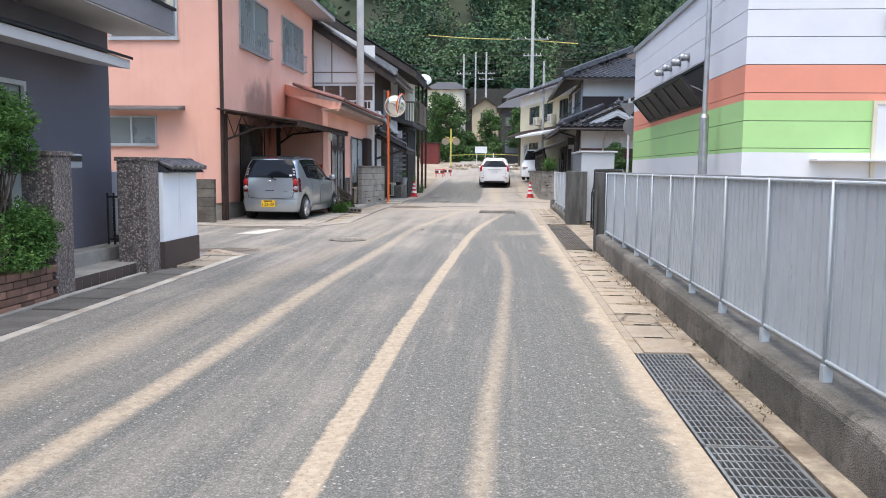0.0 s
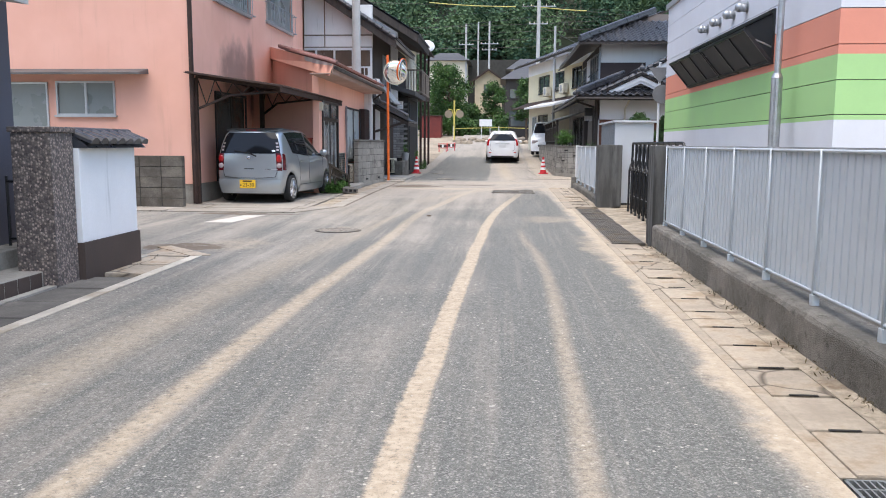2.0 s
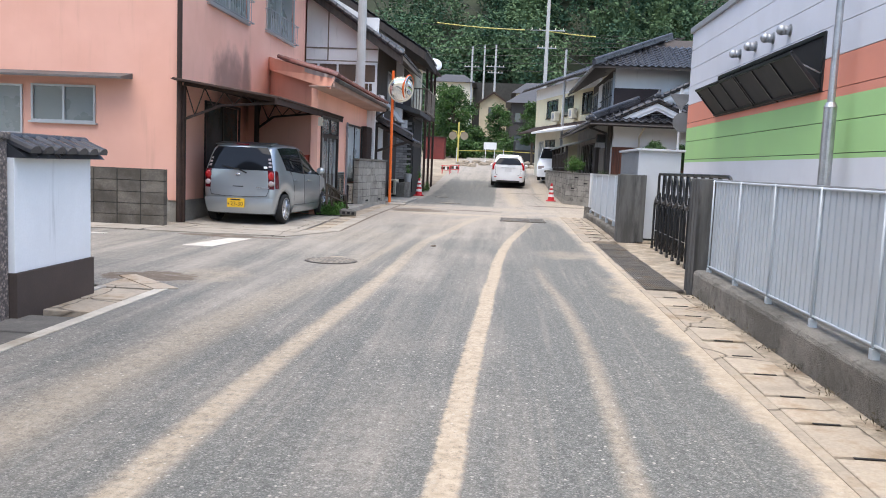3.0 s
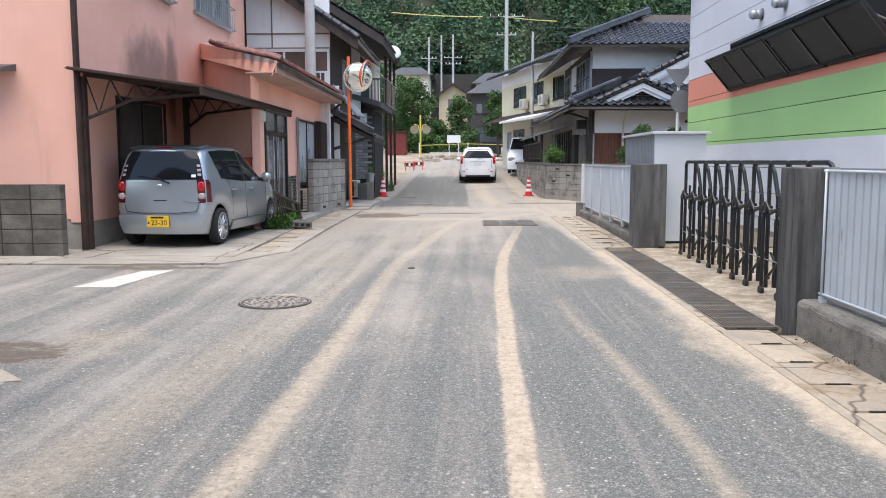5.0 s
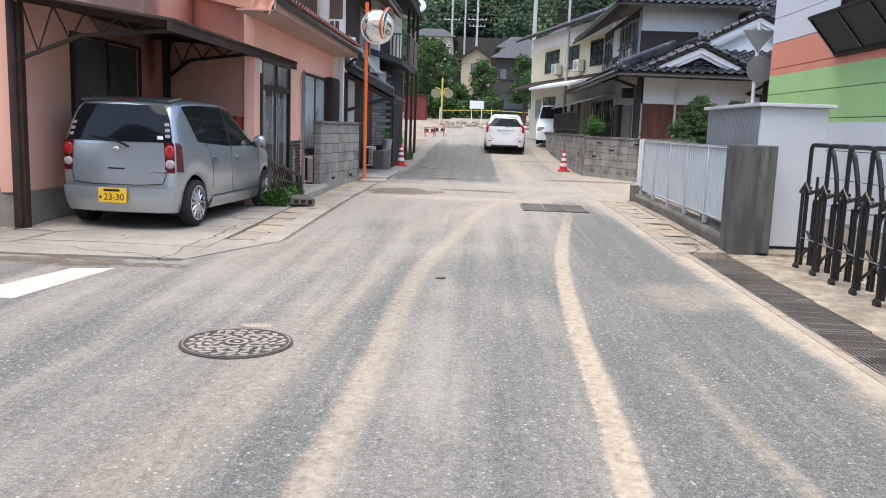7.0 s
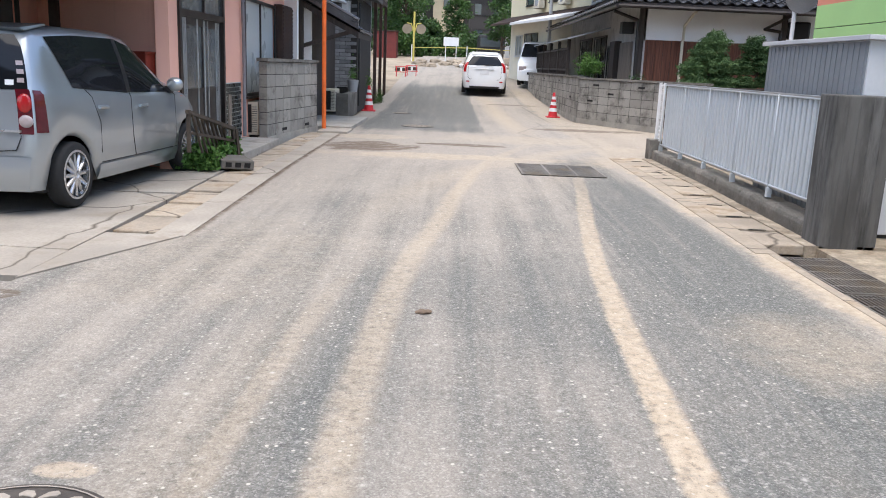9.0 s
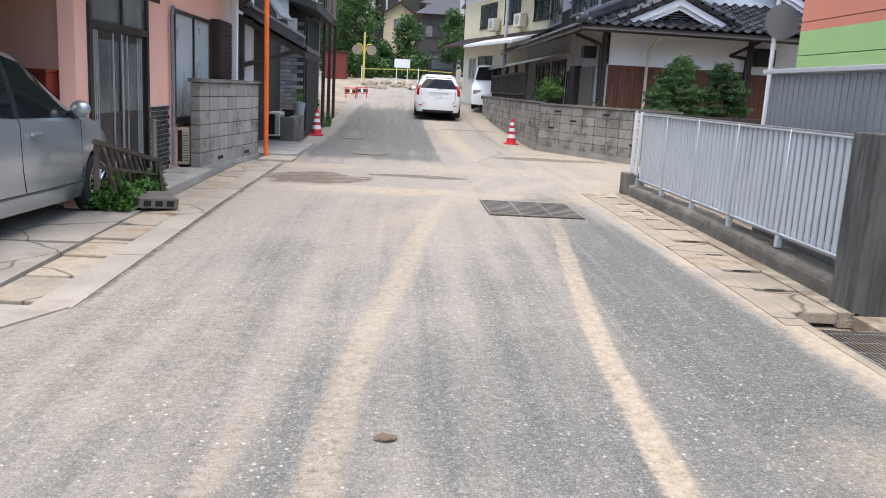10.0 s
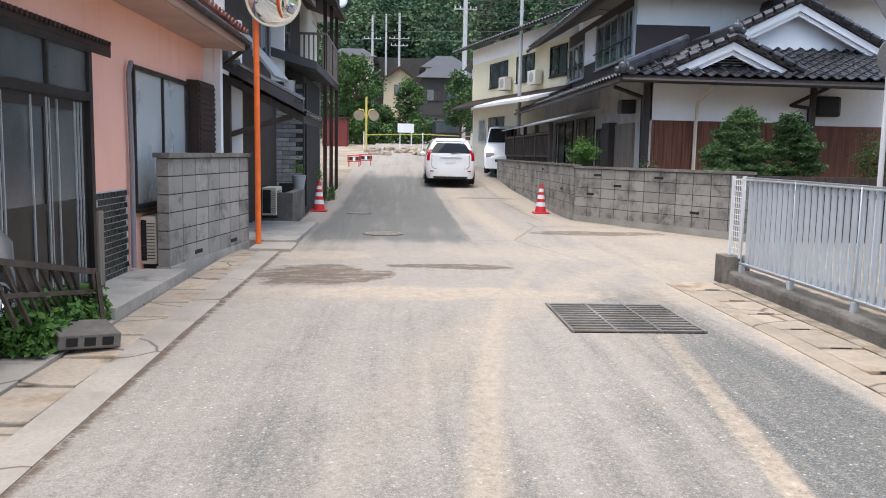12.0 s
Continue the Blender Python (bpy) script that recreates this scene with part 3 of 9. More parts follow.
PINKEAVE = plain("dusty_pink_eave_render", (0.48, 0.33, 0.275), 0.9, wear=0.15, coarse=1.5, fine=50, bump=0.15)
CURTAINBROWN = plain("glass_before_brown_blind", (0.14, 0.095, 0.07), 0.2, wear=0.2, coarse=2, bump=0.02, specular=0.6)
POLECON = plain("pale_pole_concrete", (0.46, 0.465, 0.46), 0.85, wear=0.15, coarse=2, fine=40, bump=0.2)
ASPHALT_DARK = plain("dark_metal_roofing", (0.07, 0.07, 0.075), 0.6, wear=0.2, bump=0.1)
LEAF = leaf_material("broad_leaf", (0.035, 0.085, 0.02), (0.10, 0.19, 0.045))
LEAF_BRIGHT = leaf_material("bright_shrub_leaf", (0.07, 0.16, 0.035), (0.18, 0.31, 0.085), 0.65, 0.15)
LEAF_DARK = leaf_material("pine_needles", (0.022, 0.06, 0.022), (0.06, 0.12, 0.045))
FOREST = forest_material()
FOREST_FLOOR = plain("forest_floor", (0.03, 0.04, 0.022), 0.95, wear=0.4, coarse=0.2, fine=4, bump=0.3)
BARK = plain("bark", (0.10, 0.075, 0.055), 0.95, wear=0.35, coarse=6, fine=40, bump=0.6)
BRICK = plain("brown_brick", (0.24, 0.135, 0.095), 0.9, wear=0.25, coarse=5, fine=45, bump=0.3, vary=0.4)
GREYBRICK = plain("grey_wall_tile", (0.24, 0.24, 0.245), 0.8, wear=0.25, coarse=4, fine=40, bump=0.3, vary=0.3)
BLACKTILE = plain("glossy_black_tile", (0.012, 0.017, 0.016), 0.3, wear=0.3, coarse=9, bump=0.03, vary=0.4, specular=0.4)
GROUT = plain("pale_grout", (0.50, 0.52, 0.50), 0.9, wear=0.2, coarse=6, bump=0.1)
MIRROR = Nodes("mirror_steel", 0.03, 1.0).material
MIRROR.node_tree.nodes["Principled BSDF"].inputs["Base Color"].default_value = (0.82, 0.83, 0.82, 1)
CLOTH = plain("blue_tarpaulin", (0.02, 0.22, 0.36), 0.6, wear=0.2, bump=0.2)


# ---- ground and road ----
def sheet(name, strips, lift, material, label, category, step=1.0):
    """Flat strips (x0, x1, y0, y1) that follow the street's rise, in one mesh."""
    bm = bmesh.new()
    for x0, x1, y0, y1 in strips:
        ys = sorted({y0, y1, *(k for k in KNOTS if y0 < k < y1)})
        cols = [x0, x1]
        rows = [[bm.verts.new((x, y, ground_z(y) + lift)) for x in cols] for y in ys]
        for a, b in zip(rows, rows[1:]):
            bm.faces.new((a[0], a[1], b[1], b[0]))
    return part(name, bm, material, None, label, "structure", category)


sheet("ground", [(-900, 900, -900, 900)], -0.10, SOIL, "sandy soil and silt of the village", "ground")
sheet("road", [(-2.68, 1.79, -60, 95), (-2.99, -2.68, -60, 10.3), (-60, -2.68, 10.3, 15.55), (1.79, 60, 23.2, 27.6), (-3.28, -2.68, 15.55, 16.9), (1.79, 4.3, 27.6, 31.1), (-2.95, -2.68, 26.0, 66), (1.79, 2.34, 31.1, 66)], 0.0, ROAD,
      "grey asphalt street with sandy tyre tracks and dust", "road")


def kerb_strip(name, x0, x1, y0, y1, z0, z1, material, label, category="kerb", bevel=0.015):
    bm = bmesh.new()
    ys = sorted({y0, y1, *(k for k in KNOTS if y0 < k < y1)})
    for a, b in zip(ys, ys[1:]):
        ga, gb = ground_z(a), ground_z(b)
        hull(bm, [(x0, a, ga + z0), (x1, a, ga + z0), (x1, b, gb + z0), (x0, b, gb + z0)], [(x0, a, ga + z1), (x1, a, ga + z1), (x1, b, gb + z1), (x0, b, gb + z1)])
    return part(name, bm, material, None, label, "structure", category)


def lid_mesh(dx, dy, dz, material):
    """A gutter lid with a lifting slot at one end, its top at 0."""
    bm = slab(-dx / 2, dx / 2, -dy / 2, dy / 2, -dz, 0, 0.012)
    me = bpy.data.meshes.new("lid")
    bm.to_mesh(me)
    bm.free()
    me.materials.append(material)
    return me


def lid_row(parent, x, y0, y1, dx, dy, material, lift=0.006, slots=True):
    me = lid_mesh(dx, dy - 0.026, 0.08, material)
    slot = bpy.data.meshes.new("slot")
    bm = slab(-dx * 0.22, dx * 0.22, -0.011, 0.011, -0.002, 0.002)
    bm.to_mesh(slot)
    bm.free()
    # no slot is cut: a flat strip carries its shade as black colour
    slot.materials.append(HOLESHADE)
    y = y0 + dy / 2
    while y < y1 - dy * 0.4:
        ob = piece("gutter_lid", me, parent, (x + random.uniform(-0.006, 0.006), y, ground_z(y) + lift + random.uniform(-0.005, 0.005)), random.uniform(-0.008, 0.008))
        if slots:
            piece("slot", slot, parent, (x, y + dy / 2, ground_z(y + dy / 2) + lift + 0.003))
        y += dy


def grating(parent, x0, x1, y0, y1, gap=0.03, cross=0.19, material=None):
    bm = bmesh.new()
    z = ground_z((y0 + y1) / 2) + 0.004
    x = x0 + 0.012
    while x < x1:
        box(bm, x - 0.0038, x + 0.0038, y0, y1, z - 0.022, z)
        x += gap
    y = y0
    while y <= y1:
        box(bm, x0, x1, y - 0.006, y + 0.006, z - 0.02, z - 0.001)
        y += cross
    for a, b in ((x0, x0 + 0.012), (x1 - 0.012, x1)):
        box(bm, a, b, y0, y1, z - 0.035, z + 0.001)
    for a, b in ((y0, y0 + 0.012), (y1 - 0.012, y1)):
        box(bm, x0, x1, a, b, z - 0.035, z + 0.001)
    return part("grating_panel", bm, material or GRATE, parent)


# right gutter
kerb_strip("gutter_edge", 1.79, 1.86, 4.48, 17.1, -0.09, 0.004, LID, "silted concrete edge of the gutter", "kerb")
kerb_strip("gutter_edge_far", 1.69, 1.86, 17.1, 23.2, -0.09, 0.006, LID, "silted concrete edge of the gutter by the crossing", "kerb")
gut = thing("gutter_right", (2.02, 4, 0), "concrete gutter with lids and steel gratings along the road", "gutter", kind="structure")
# solid fill under the gratings, coloured black as the channel's inner shade
part("channel", slab(1.795, 2.2, -30, 23.2, -0.35, -0.06), HOLESHADE, gut)
for a in (-0.56, 0.45, 1.46, 2.47, 3.48):
    grating(gut, 1.80, 2.175, a, a + 0.99, 0.029, 0.1, GALV)
lid_row(gut, 2.03, 4.49, 11.85, 0.335, 0.525, LID)
for i in range(5):
    grating(gut, 1.865, 2.30, 11.9 + i * 1.03, 12.92 + i * 1.03)
part("silt_bed", slab(1.861, 2.299, 11.9, 17.05, -0.08, 0.033), SOIL, gut)
lid_row(gut, 2.03, 17.4, 22.9, 0.335, 0.6, LID)
part("end_slab", slab(1.86, 2.34, 22.8, 23.3, 0.0, 0.162), LID, gut)
kerb_strip("silt_strip", 2.2, 2.34, -30, 11.6, -0.09, 0.004, SAND, "sandy silt washed up against the wall foot", "ground")
kerb_strip("yard_apron", 2.30, 12.0, 11.9, 17.4, -0.09, -0.004, SAND, "silt-covered concrete drive behind the gate", "ground")
kerb_strip("yard", 2.62, 12.0, -30, 11.9, -0.09, 0.02, SOIL, "bare yard in front of the building", "ground")
kerb_strip("yard_rear", 2.62, 9.0, 17.4, 23.3, -0.09, 0.02, SOIL, "bare yard beside the building", "ground")
kerb_strip("silt_strip_far", 2.2, 2.34, 17.4, 23.2, -0.09, 0.012, SAND, "sandy silt washed up against the low kerb", "ground")

# left gutter near the grey house
EDGELINE = plain("dusty_pale_edge", (0.50, 0.46, 0.395), 0.85, wear=0.2, coarse=3, fine=45, bump=0.2, dirt=(0.30, 0.26, 0.20), dirt_at=(0.5, 0.72))
kerb_strip("edge_line", -3.10, -2.99, -30, 10.25, -0.09, 0.006, EDGELINE, "worn white concrete edge line of the road", "road marking")
part("edge_corner", hull(bmesh.new(), [(-2.99, 10.25, -0.08), (-2.90, 10.28, -0.08), (-3.66, 11.0, -0.08), (-3.78, 10.86, -0.08), (-3.10, 10.18, -0.08)],
     [(-2.99, 10.25, 0.05), (-2.90, 10.28, 0.05), (-3.66, 11.0, 0.055), (-3.78, 10.86, 0.055), (-3.10, 10.18, 0.05)]), LID, None, "pale concrete kerb that turns into the side road", "structure", "kerb")
part("corner_slab", hull(bmesh.new(), [(-3.66, 10.18, -0.08), (-3.115, 10.18, -0.08), (-3.66, 10.74, -0.08)], [(-3.66, 10.18, 0.046), (-3.115, 10.18, 0.046), (-3.66, 10.74, 0.048)]), LID, None, "pale three-sided gutter slab at the corner", "structure", "gutter")
gutl = thing("gutter_left", (-3.35, 5, 0), "damp concrete gutter lids beside the white edge line", "gutter", kind="structure")
# black-coloured fill in place of the shade beneath these lids
part("channel", slab(-3.66, -3.10, -30, 10.2, -0.35, -0.099), HOLESHADE, gutl)
lid_row(gutl, -3.34, -0.5, 8.9, 0.46, 0.62, LID_DARK, 0.004, False)
lid_row(gutl, -3.34, 8.95, 10.2, 0.46, 0.6, LID, 0.004, False)
kerb_strip("wall_foot", -3.66, -3.575, -30, 10.2, -0.09, 0.012, CONCRETE, "narrow concrete strip at the wall foot", "kerb")
# left gutter in front of the pink house
kerb_strip("gutter_lip", -2.93, -2.68, 16.9, 26.0, -0.09, 0.006, LOT, "concrete lip along the gutter with a dirty edge", "kerb")
gutm = thing("gutter_middle", (-3.1, 22, 0.13), "cracked concrete gutter lids beside the parking slab", "gutter", kind="structure")
# shade in the lid joints comes from this black-coloured fill
part("channel", slab(-3.28, -2.93, 16.9, 26.0, -0.35, -0.0), HOLESHADE, gutm)
lid_row(gutm, -3.105, 17.0, 25.95, 0.335, 0.62, LID, 0.0, False)
# parking slab with cracks
lot = thing("parking_slab", (-4.5, 19, 0.1), "dusty concrete parking slab with long cracks", "pavement", kind="structure")
bm = bmesh.new()
rows = (15.6, 16.35, 16.95, 18.6, 19.9, 21.0, 23.3)
cols = (-12.0, -7.0, -5.7, -4.4, -3.28)
for a, b in zip(rows, rows[1:]):
    for c, d in zip(cols, cols[1:]):
        p = [Vector((x + random.uniform(-0.05, 0.05) * (-12 < x < -3.3), y + random.uniform(-0.05, 0.05), 0)) for x, y in ((c, a), (d, a), (d, b), (c, b))]
        mid = sum(p, Vector()) / 4
        p = [mid + (q - mid) * 0.996 for q in p]
        h = random.uniform(-0.004, 0.006)
        hull(bm, [(q.x, q.y, ground_z(q.y) - 0.12) for q in p], [(q.x, q.y, ground_z(q.y) + 0.012 + h) for q in p])
part("slab", bm, LOT, lot)
part("slab_corner", hull(bmesh.new(), [(-3.28, 16.9, 0.0), (-3.28, 15.6, 0.0), (-2.7, 16.9, 0.0)], [(-3.28, 16.9, 0.1), (-3.28, 15.6, 0.09), (-2.7, 16.9, 0.1)]), LOT, lot)
# stop line of the side road and its edge mark
mark = thing("stop_line", (-4.0, 14.4, 0.07), "worn white stop line of the side road", "road marking", kind="structure")
part("paint", hull(bmesh.new(), [(-4.3, 13.85, 0.03), (-3.86, 13.83, 0.03), (-3.68, 15.09, 0.04), (-4.02, 15.0, 0.04)], [(-4.3, 13.85, 0.068), (-3.86, 13.83, 0.068), (-3.68, 15.09, 0.078), (-4.02, 15.0, 0.078)]), WHITEPAINT, mark)
mark = thing("side_line", (-7.0, 14.9, 0.07), "worn white line along the side road", "road marking", kind="structure")
part("paint", slab(-14, -5.9, 14.75, 14.87, 0.03, 0.082), WHITEPAINT, mark)
# crossing grate in the road
cg = thing("road_grating", (0.7, 21.4, 0.15), "rusty steel drain grating set in the road", "grating", kind="structure")
gz = ground_z(21.4)
# filled pit, its shade between the bars put into a black colour
part("pit", slab(0.20, 1.22, 20.85, 22.0, 0.1, gz + 0.005), HOLESHADE, cg)
bm = bmesh.new()
for i in range(12):
    y = 20.89 + i * 0.0975
    box(bm, 0.20, 1.22, y - 0.021, y + 0.021, 0.11, gz + 0.014)
for x in (0.20, 0.54, 0.88, 1.22):
    box(bm, x - 0.012, x + 0.012, 20.85, 22.0, 0.11, gz + 0.017)
part("bars", bm, GRATE, cg)


def manhole(x, y, r, label):
    z = ground_z(y) + 0.004
    m = thing("manhole_cover", (x, y, z), label, "manhole cover", kind="structure")
    bm = bmesh.new()
    bmesh.ops.create_cone(bm, cap_ends=True, segments=48, radius1=r + 0.012, radius2=r + 0.008, depth=0.02, matrix=Matrix.Translation((x, y, z - 0.006)))
    part("plate", bm, plate_m, m)
    bm = bmesh.new()
    for ring, count in ((0.34, 9), (0.50, 14), (0.66, 18), (0.82, 22)):
        for i in range(count):
            a = math.tau * (i + random.uniform(-0.1, 0.1)) / count
            w = 0.55 * math.tau / count * random.uniform(0.75, 1.1)
            turn = random.choice((-0.05, 0.05, 0.02))
            pts = []
            for k in (-1, -0.4, 0.4, 1):
                pts.append((a + w * k * 0.8, ring + turn * k + 0.078 * (1 - k * k)))
            for k in (1, 0.4, -0.4, -1):
                pts.append((a + w * k * 0.7, ring + turn * k - 0.052 + 0.02 * (1 - k * k)))
            pts = [(x + r * rr * math.cos(aa), y + r * rr * math.sin(aa)) for aa, rr in pts]
            hull(bm, [(px, py, z) for px, py in pts], [(px, py, z + 0.0075) for px, py in pts])
    part("silt_filled_pattern", bm, SILTPALE, m, kind="stuff")
    bm = bmesh.new()
    for r0, r1 in ((0.005, 0.06), (0.14, 0.21), (0.955, 0.975)):
        n = 40
        a = [bm.verts.new((x + r * r0 * math.cos(math.tau * i / n), y + r * r0 * math.sin(math.tau * i / n), z + 0.0085)) for i in range(n)]
        b = [bm.verts.new((x + r * r1 * math.cos(math.tau * i / n), y + r * r1 * math.sin(math.tau * i / n), z + 0.0085)) for i in range(n)]
        for i in range(n):
            bm.faces.new((a[i], a[(i + 1) % n], b[(i + 1) % n], b[i]))
    part("ring", bm, SILTPALE, m)
    return m


plate_m = plain("worn_cast_iron", (0.10, 0.088, 0.077), 0.6, 0.3, wear=0.3, coarse=6, bump=0.2)
SILTPALE = plain("pale_silt_in_iron", (0.36, 0.32, 0.27), 0.9, wear=0.2, coarse=6, bump=0.2)
manhole(-1.96, 12.96, 0.33, "patterned cast-iron manhole cover filled with pale silt")
manhole(-1.38, 27.9, 0.33, "dark manhole cover in patched asphalt")
manhole(-1.96, 32.0, 0.25, "small dark manhole cover in the street")


# ---- the low wall, posts and slatted fences on the right ----
def kerb_wall(x0, x1, y0, y1, h, label):
    w = thing("kerb_wall", ((x0 + x1) / 2, y0, ground_z(y0)), label, "low wall", kind="structure")
    bm = bmesh.new()
    ys = np.arange(y0, y1 + 0.001, (y1 - y0) / max(1, round((y1 - y0) / 0.07)))
    prof = [(x0, -0.1), (x0, h * 0.3), (x0, h * 0.6), (x0, h - 0.045), (x0 + 0.012, h - 0.015), (x0 + 0.04, h)]
    prof += [(x0 + (x1 - x0) * k, h) for k in (0.3, 0.5, 0.75)] + [(x1, h), (x1, -0.1)]
    rows = []
    for y in ys:
        row = []
        for x, z in prof:
            p = Vector((x, y, ground_z(y) + z))
            if z > 0:
                p += noise.noise_vector(p * 9) * 0.007 + noise.noise_vector(p * 26) * 0.007
            row.append(bm.verts.new(p))
        rows.append(row)
    for a, b in zip(rows, rows[1:]):
        for i in range(len(prof) - 1):
            bm.faces.new((a[i], a[i + 1], b[i + 1], b[i]))
    bm.faces.new(rows[0])
    bm.faces.new(rows[-1])
    part("wall", bm, KERB, w)
    return w


def slat_fence(x, y0, y1, z_low, z_high, base, label, pitch=0.105, deep=0.032):
    f = thing("slat_fence", (x, y0, ground_z(y0) + base), label, "fence", "slat fences on low walls")
    g = ground_z((y0 + y1) / 2)
    bm = bmesh.new()
    for z in (z_low + 0.05, z_high - 0.06):
        box(bm, x + 0.012, x + 0.045, y0, y1, g + z - 0.02, g + z + 0.02)
    part("rail", bm, STEEL, f)
    bm = slab(x - 0.028, x + 0.05, y0, y1, g + z_high, g + z_high + 0.018, 0.006)
    part("top_cap", bm, STEEL, f)
    part("bottom_edge", slab(x - deep, x + 0.012, y0, y1, g + z_low - 0.02, g + z_low, 0.004), STEEL, f)
    n = int((y1 - y0 - 0.02) / pitch)
    me = bpy.data.meshes.new("slat")
    w = pitch / 2
    prof = ((0.012, -w + 0.001), (0.004, -w * 0.93), (-deep, -w * 0.74), (-deep, w * 0.74), (0.004, w * 0.93), (0.012, w - 0.001)) if deep > 0.02 else ((0.012, -0.034), (0.0, -0.032), (-deep, -0.018), (-deep, 0.018), (0.0, 0.032), (0.012, 0.034))
    bm = hull(bmesh.new(), [(px, py, g + z_low) for px, py in prof], [(px, py, g + z_high) for px, py in prof])
    bm.to_mesh(me)
    bm.free()
    me.materials.append(FENCE)
    for i in range(n):
        piece("slat", me, f, (x, y0 + 0.04 + i * pitch, 0))
    k = max(2, round((y1 - y0) / 0.98))
    front = x - deep - 0.01
    for z, rr in ((z_low + 0.01, 0.010), (z_high - 0.005, 0.010)):
        part("front_rail", bar(bmesh.new(), (front, y0, g + z), (front, y1, g + z), rr, 8), FENCE, f)
    for i in range(k + 1):
        y = y0 + 0.05 + (y1 - y0 - 0.1) * i / k
        part("post", bar(bmesh.new(), (front - 0.008, y, g + base - 0.01), (front - 0.008, y, g + z_high + 0.008), 0.009 if deep > 0.02 else 0.006, 10), FENCE, f, smooth=True)
        part("foot", slab(front - 0.02, front + 0.03, y - 0.024, y + 0.024, g + base - 0.012, g + z_low - 0.008, 0.004), FENCE, f)
    return f


kerb_wall(2.33, 2.64, -12, 11.62, 0.28, "mossy concrete kerb wall under the fence")
slat_fence(2.50, -12.0, 11.55, 0.375, 1.30, 0.28, "pale blue-grey steel slat fence with rust spots")
kerb_wall(2.33, 2.58, 17.7, 23.15, 0.155, "low silted concrete kerb under the fence")
slat_fence(2.44, 17.75, 23.1, 0.25, 1.13, 0.155, "pale grey steel slat fence beside the crossing", 0.106, 0.010)


def gate_post(x0, x1, y0, y1, h, label):
    p = thing("gate_post", ((x0 + x1) / 2, (y0 + y1) / 2, ground_z(y0)), label, "gate post", "concrete gate posts")
    g = ground_z((y0 + y1) / 2)
    part("shaft", slab(x0, x1, y0, y1, g - 0.1, g + h, 0.012), POSTCON, p)
    bm = bmesh.new()
    for i in range(1, 5):
        x = x0 + (x1 - x0) * i / 5
        box(bm, x - 0.004, x + 0.004, y0 - 0.004, y0 + 0.01, g - 0.1, g + h - 0.03)
    n = int((y1 - y0) / 0.11)
    for i in range(1, n):
        y = y0 + (y1 - y0) * i / n
        box(bm, x0 - 0.004, x0 + 0.01, y - 0.004, y + 0.004, g - 0.1, g + h - 0.03)
    part("board_ridge", bm, POSTCON, p, kind="stuff")


gate_post(2.33, 2.62, 11.64, 12.05, 1.27, "tall rain-blackened board-marked concrete gate post")
gate_post(2.30, 2.77, 17.40, 17.72, 1.22, "tall weathered concrete gate post with vertical board marks")

# white mesh fence end post
mp = thing("mesh_post", (2.45, 23.2, 0.13), "white steel mesh end panel beside the slat fence", "fence")
bm = bmesh.new()
for y in (23.1, 23.36):
    bar(bm, (2.42, y, 0.45), (2.42, y, 1.30), 0.022, 8)
for i in range(14):
    bar(bm, (2.42, 23.1, 0.48 + i * 0.06), (2.42, 23.36, 0.48 + i * 0.06), 0.005, 4)
for i in range(6):
    bar(bm, (2.42, 23.12 + i * 0.05, 0.45), (2.42, 23.12 + i * 0.05, 1.28), 0.004, 4)
part("mesh_panel", bm, WHITEMETAL, mp)
part("mesh_base", slab(2.30, 2.56, 23.15, 23.45, 0.05, 0.46, 0.01), KERB, mp)

clod = thing("mud_clod", (-0.83, 15.26, 0.07), "small brown clod of mud lying on the road", "debris")
bm = bmesh.new()
bmesh.ops.create_icosphere(bm, subdivisions=2, radius=0.034, matrix=Matrix.Translation((-0.83, 15.26, 0.085)) @ Matrix.Diagonal((1.5, 1.0, 0.35, 1)))
for v in bm.verts:
    v.co += Vector(noise.noise_vector(v.co * 30)) * 0.012
part("clod", bm, plain("damp_mud", (0.19, 0.14, 0.10), 0.95, wear=0.3, fine=60, bump=0.4), clod)


# ---- the striped building on the right ----
hall = thing("siding_building", (4.8, 12.48, 0.05), "low building with white, coral, lime and grey metal siding bands", "building")
BX, BY, BX1, BY1, BTOP = 4.8, 12.48, 13.0, 23.85, 4.95
bands = [(0.0, 0.42, PANEL_GREY), (0.42, 0.83, PANEL_GREY), (0.83, 1.25, PANEL_GREY), (1.25, 1.67, PANEL_GREY), (1.67, 1.74, PANEL_GREEN), (1.74, 2.19, PANEL_GREEN), (2.19, 2.525, PANEL_GREEN), (2.525, 2.65, PANEL_ORANGE), (2.65, 3.11, PANEL_ORANGE), (3.11, 3.56, PANEL_WHITE), (3.56, 4.0, PANEL_WHITE), (4.0, 4.45, PANEL_WHITE), (4.45, 4.9, PANEL_WHITE)]
JOINTS = {0.42, 0.83, 1.25, 1.74, 2.19, 2.65, 3.11, 3.56, 4.0, 4.45}
part("wall_core", slab(BX + 0.03, BX1, BY + 0.03, BY1, 0, 4.88), DARKPLASTER, hall)
for z0, z1, m in bands:
    za, zb = z0 + (0.006 if z0 in JOINTS else 0), z1 - (0.006 if z1 in JOINTS else 0)
    part("siding_panel", slab(BX, BX + 0.04, BY, BY1, za, zb), m, hall)
    part("siding_panel", slab(BX + 0.04, BX1, BY, BY + 0.04, za, zb), m, hall)
part("roof_edge", slab(BX - 0.06, BX1, BY - 0.06, BY1 + 0.06, 4.89, 5.02, 0.01), GREYMETAL, hall)
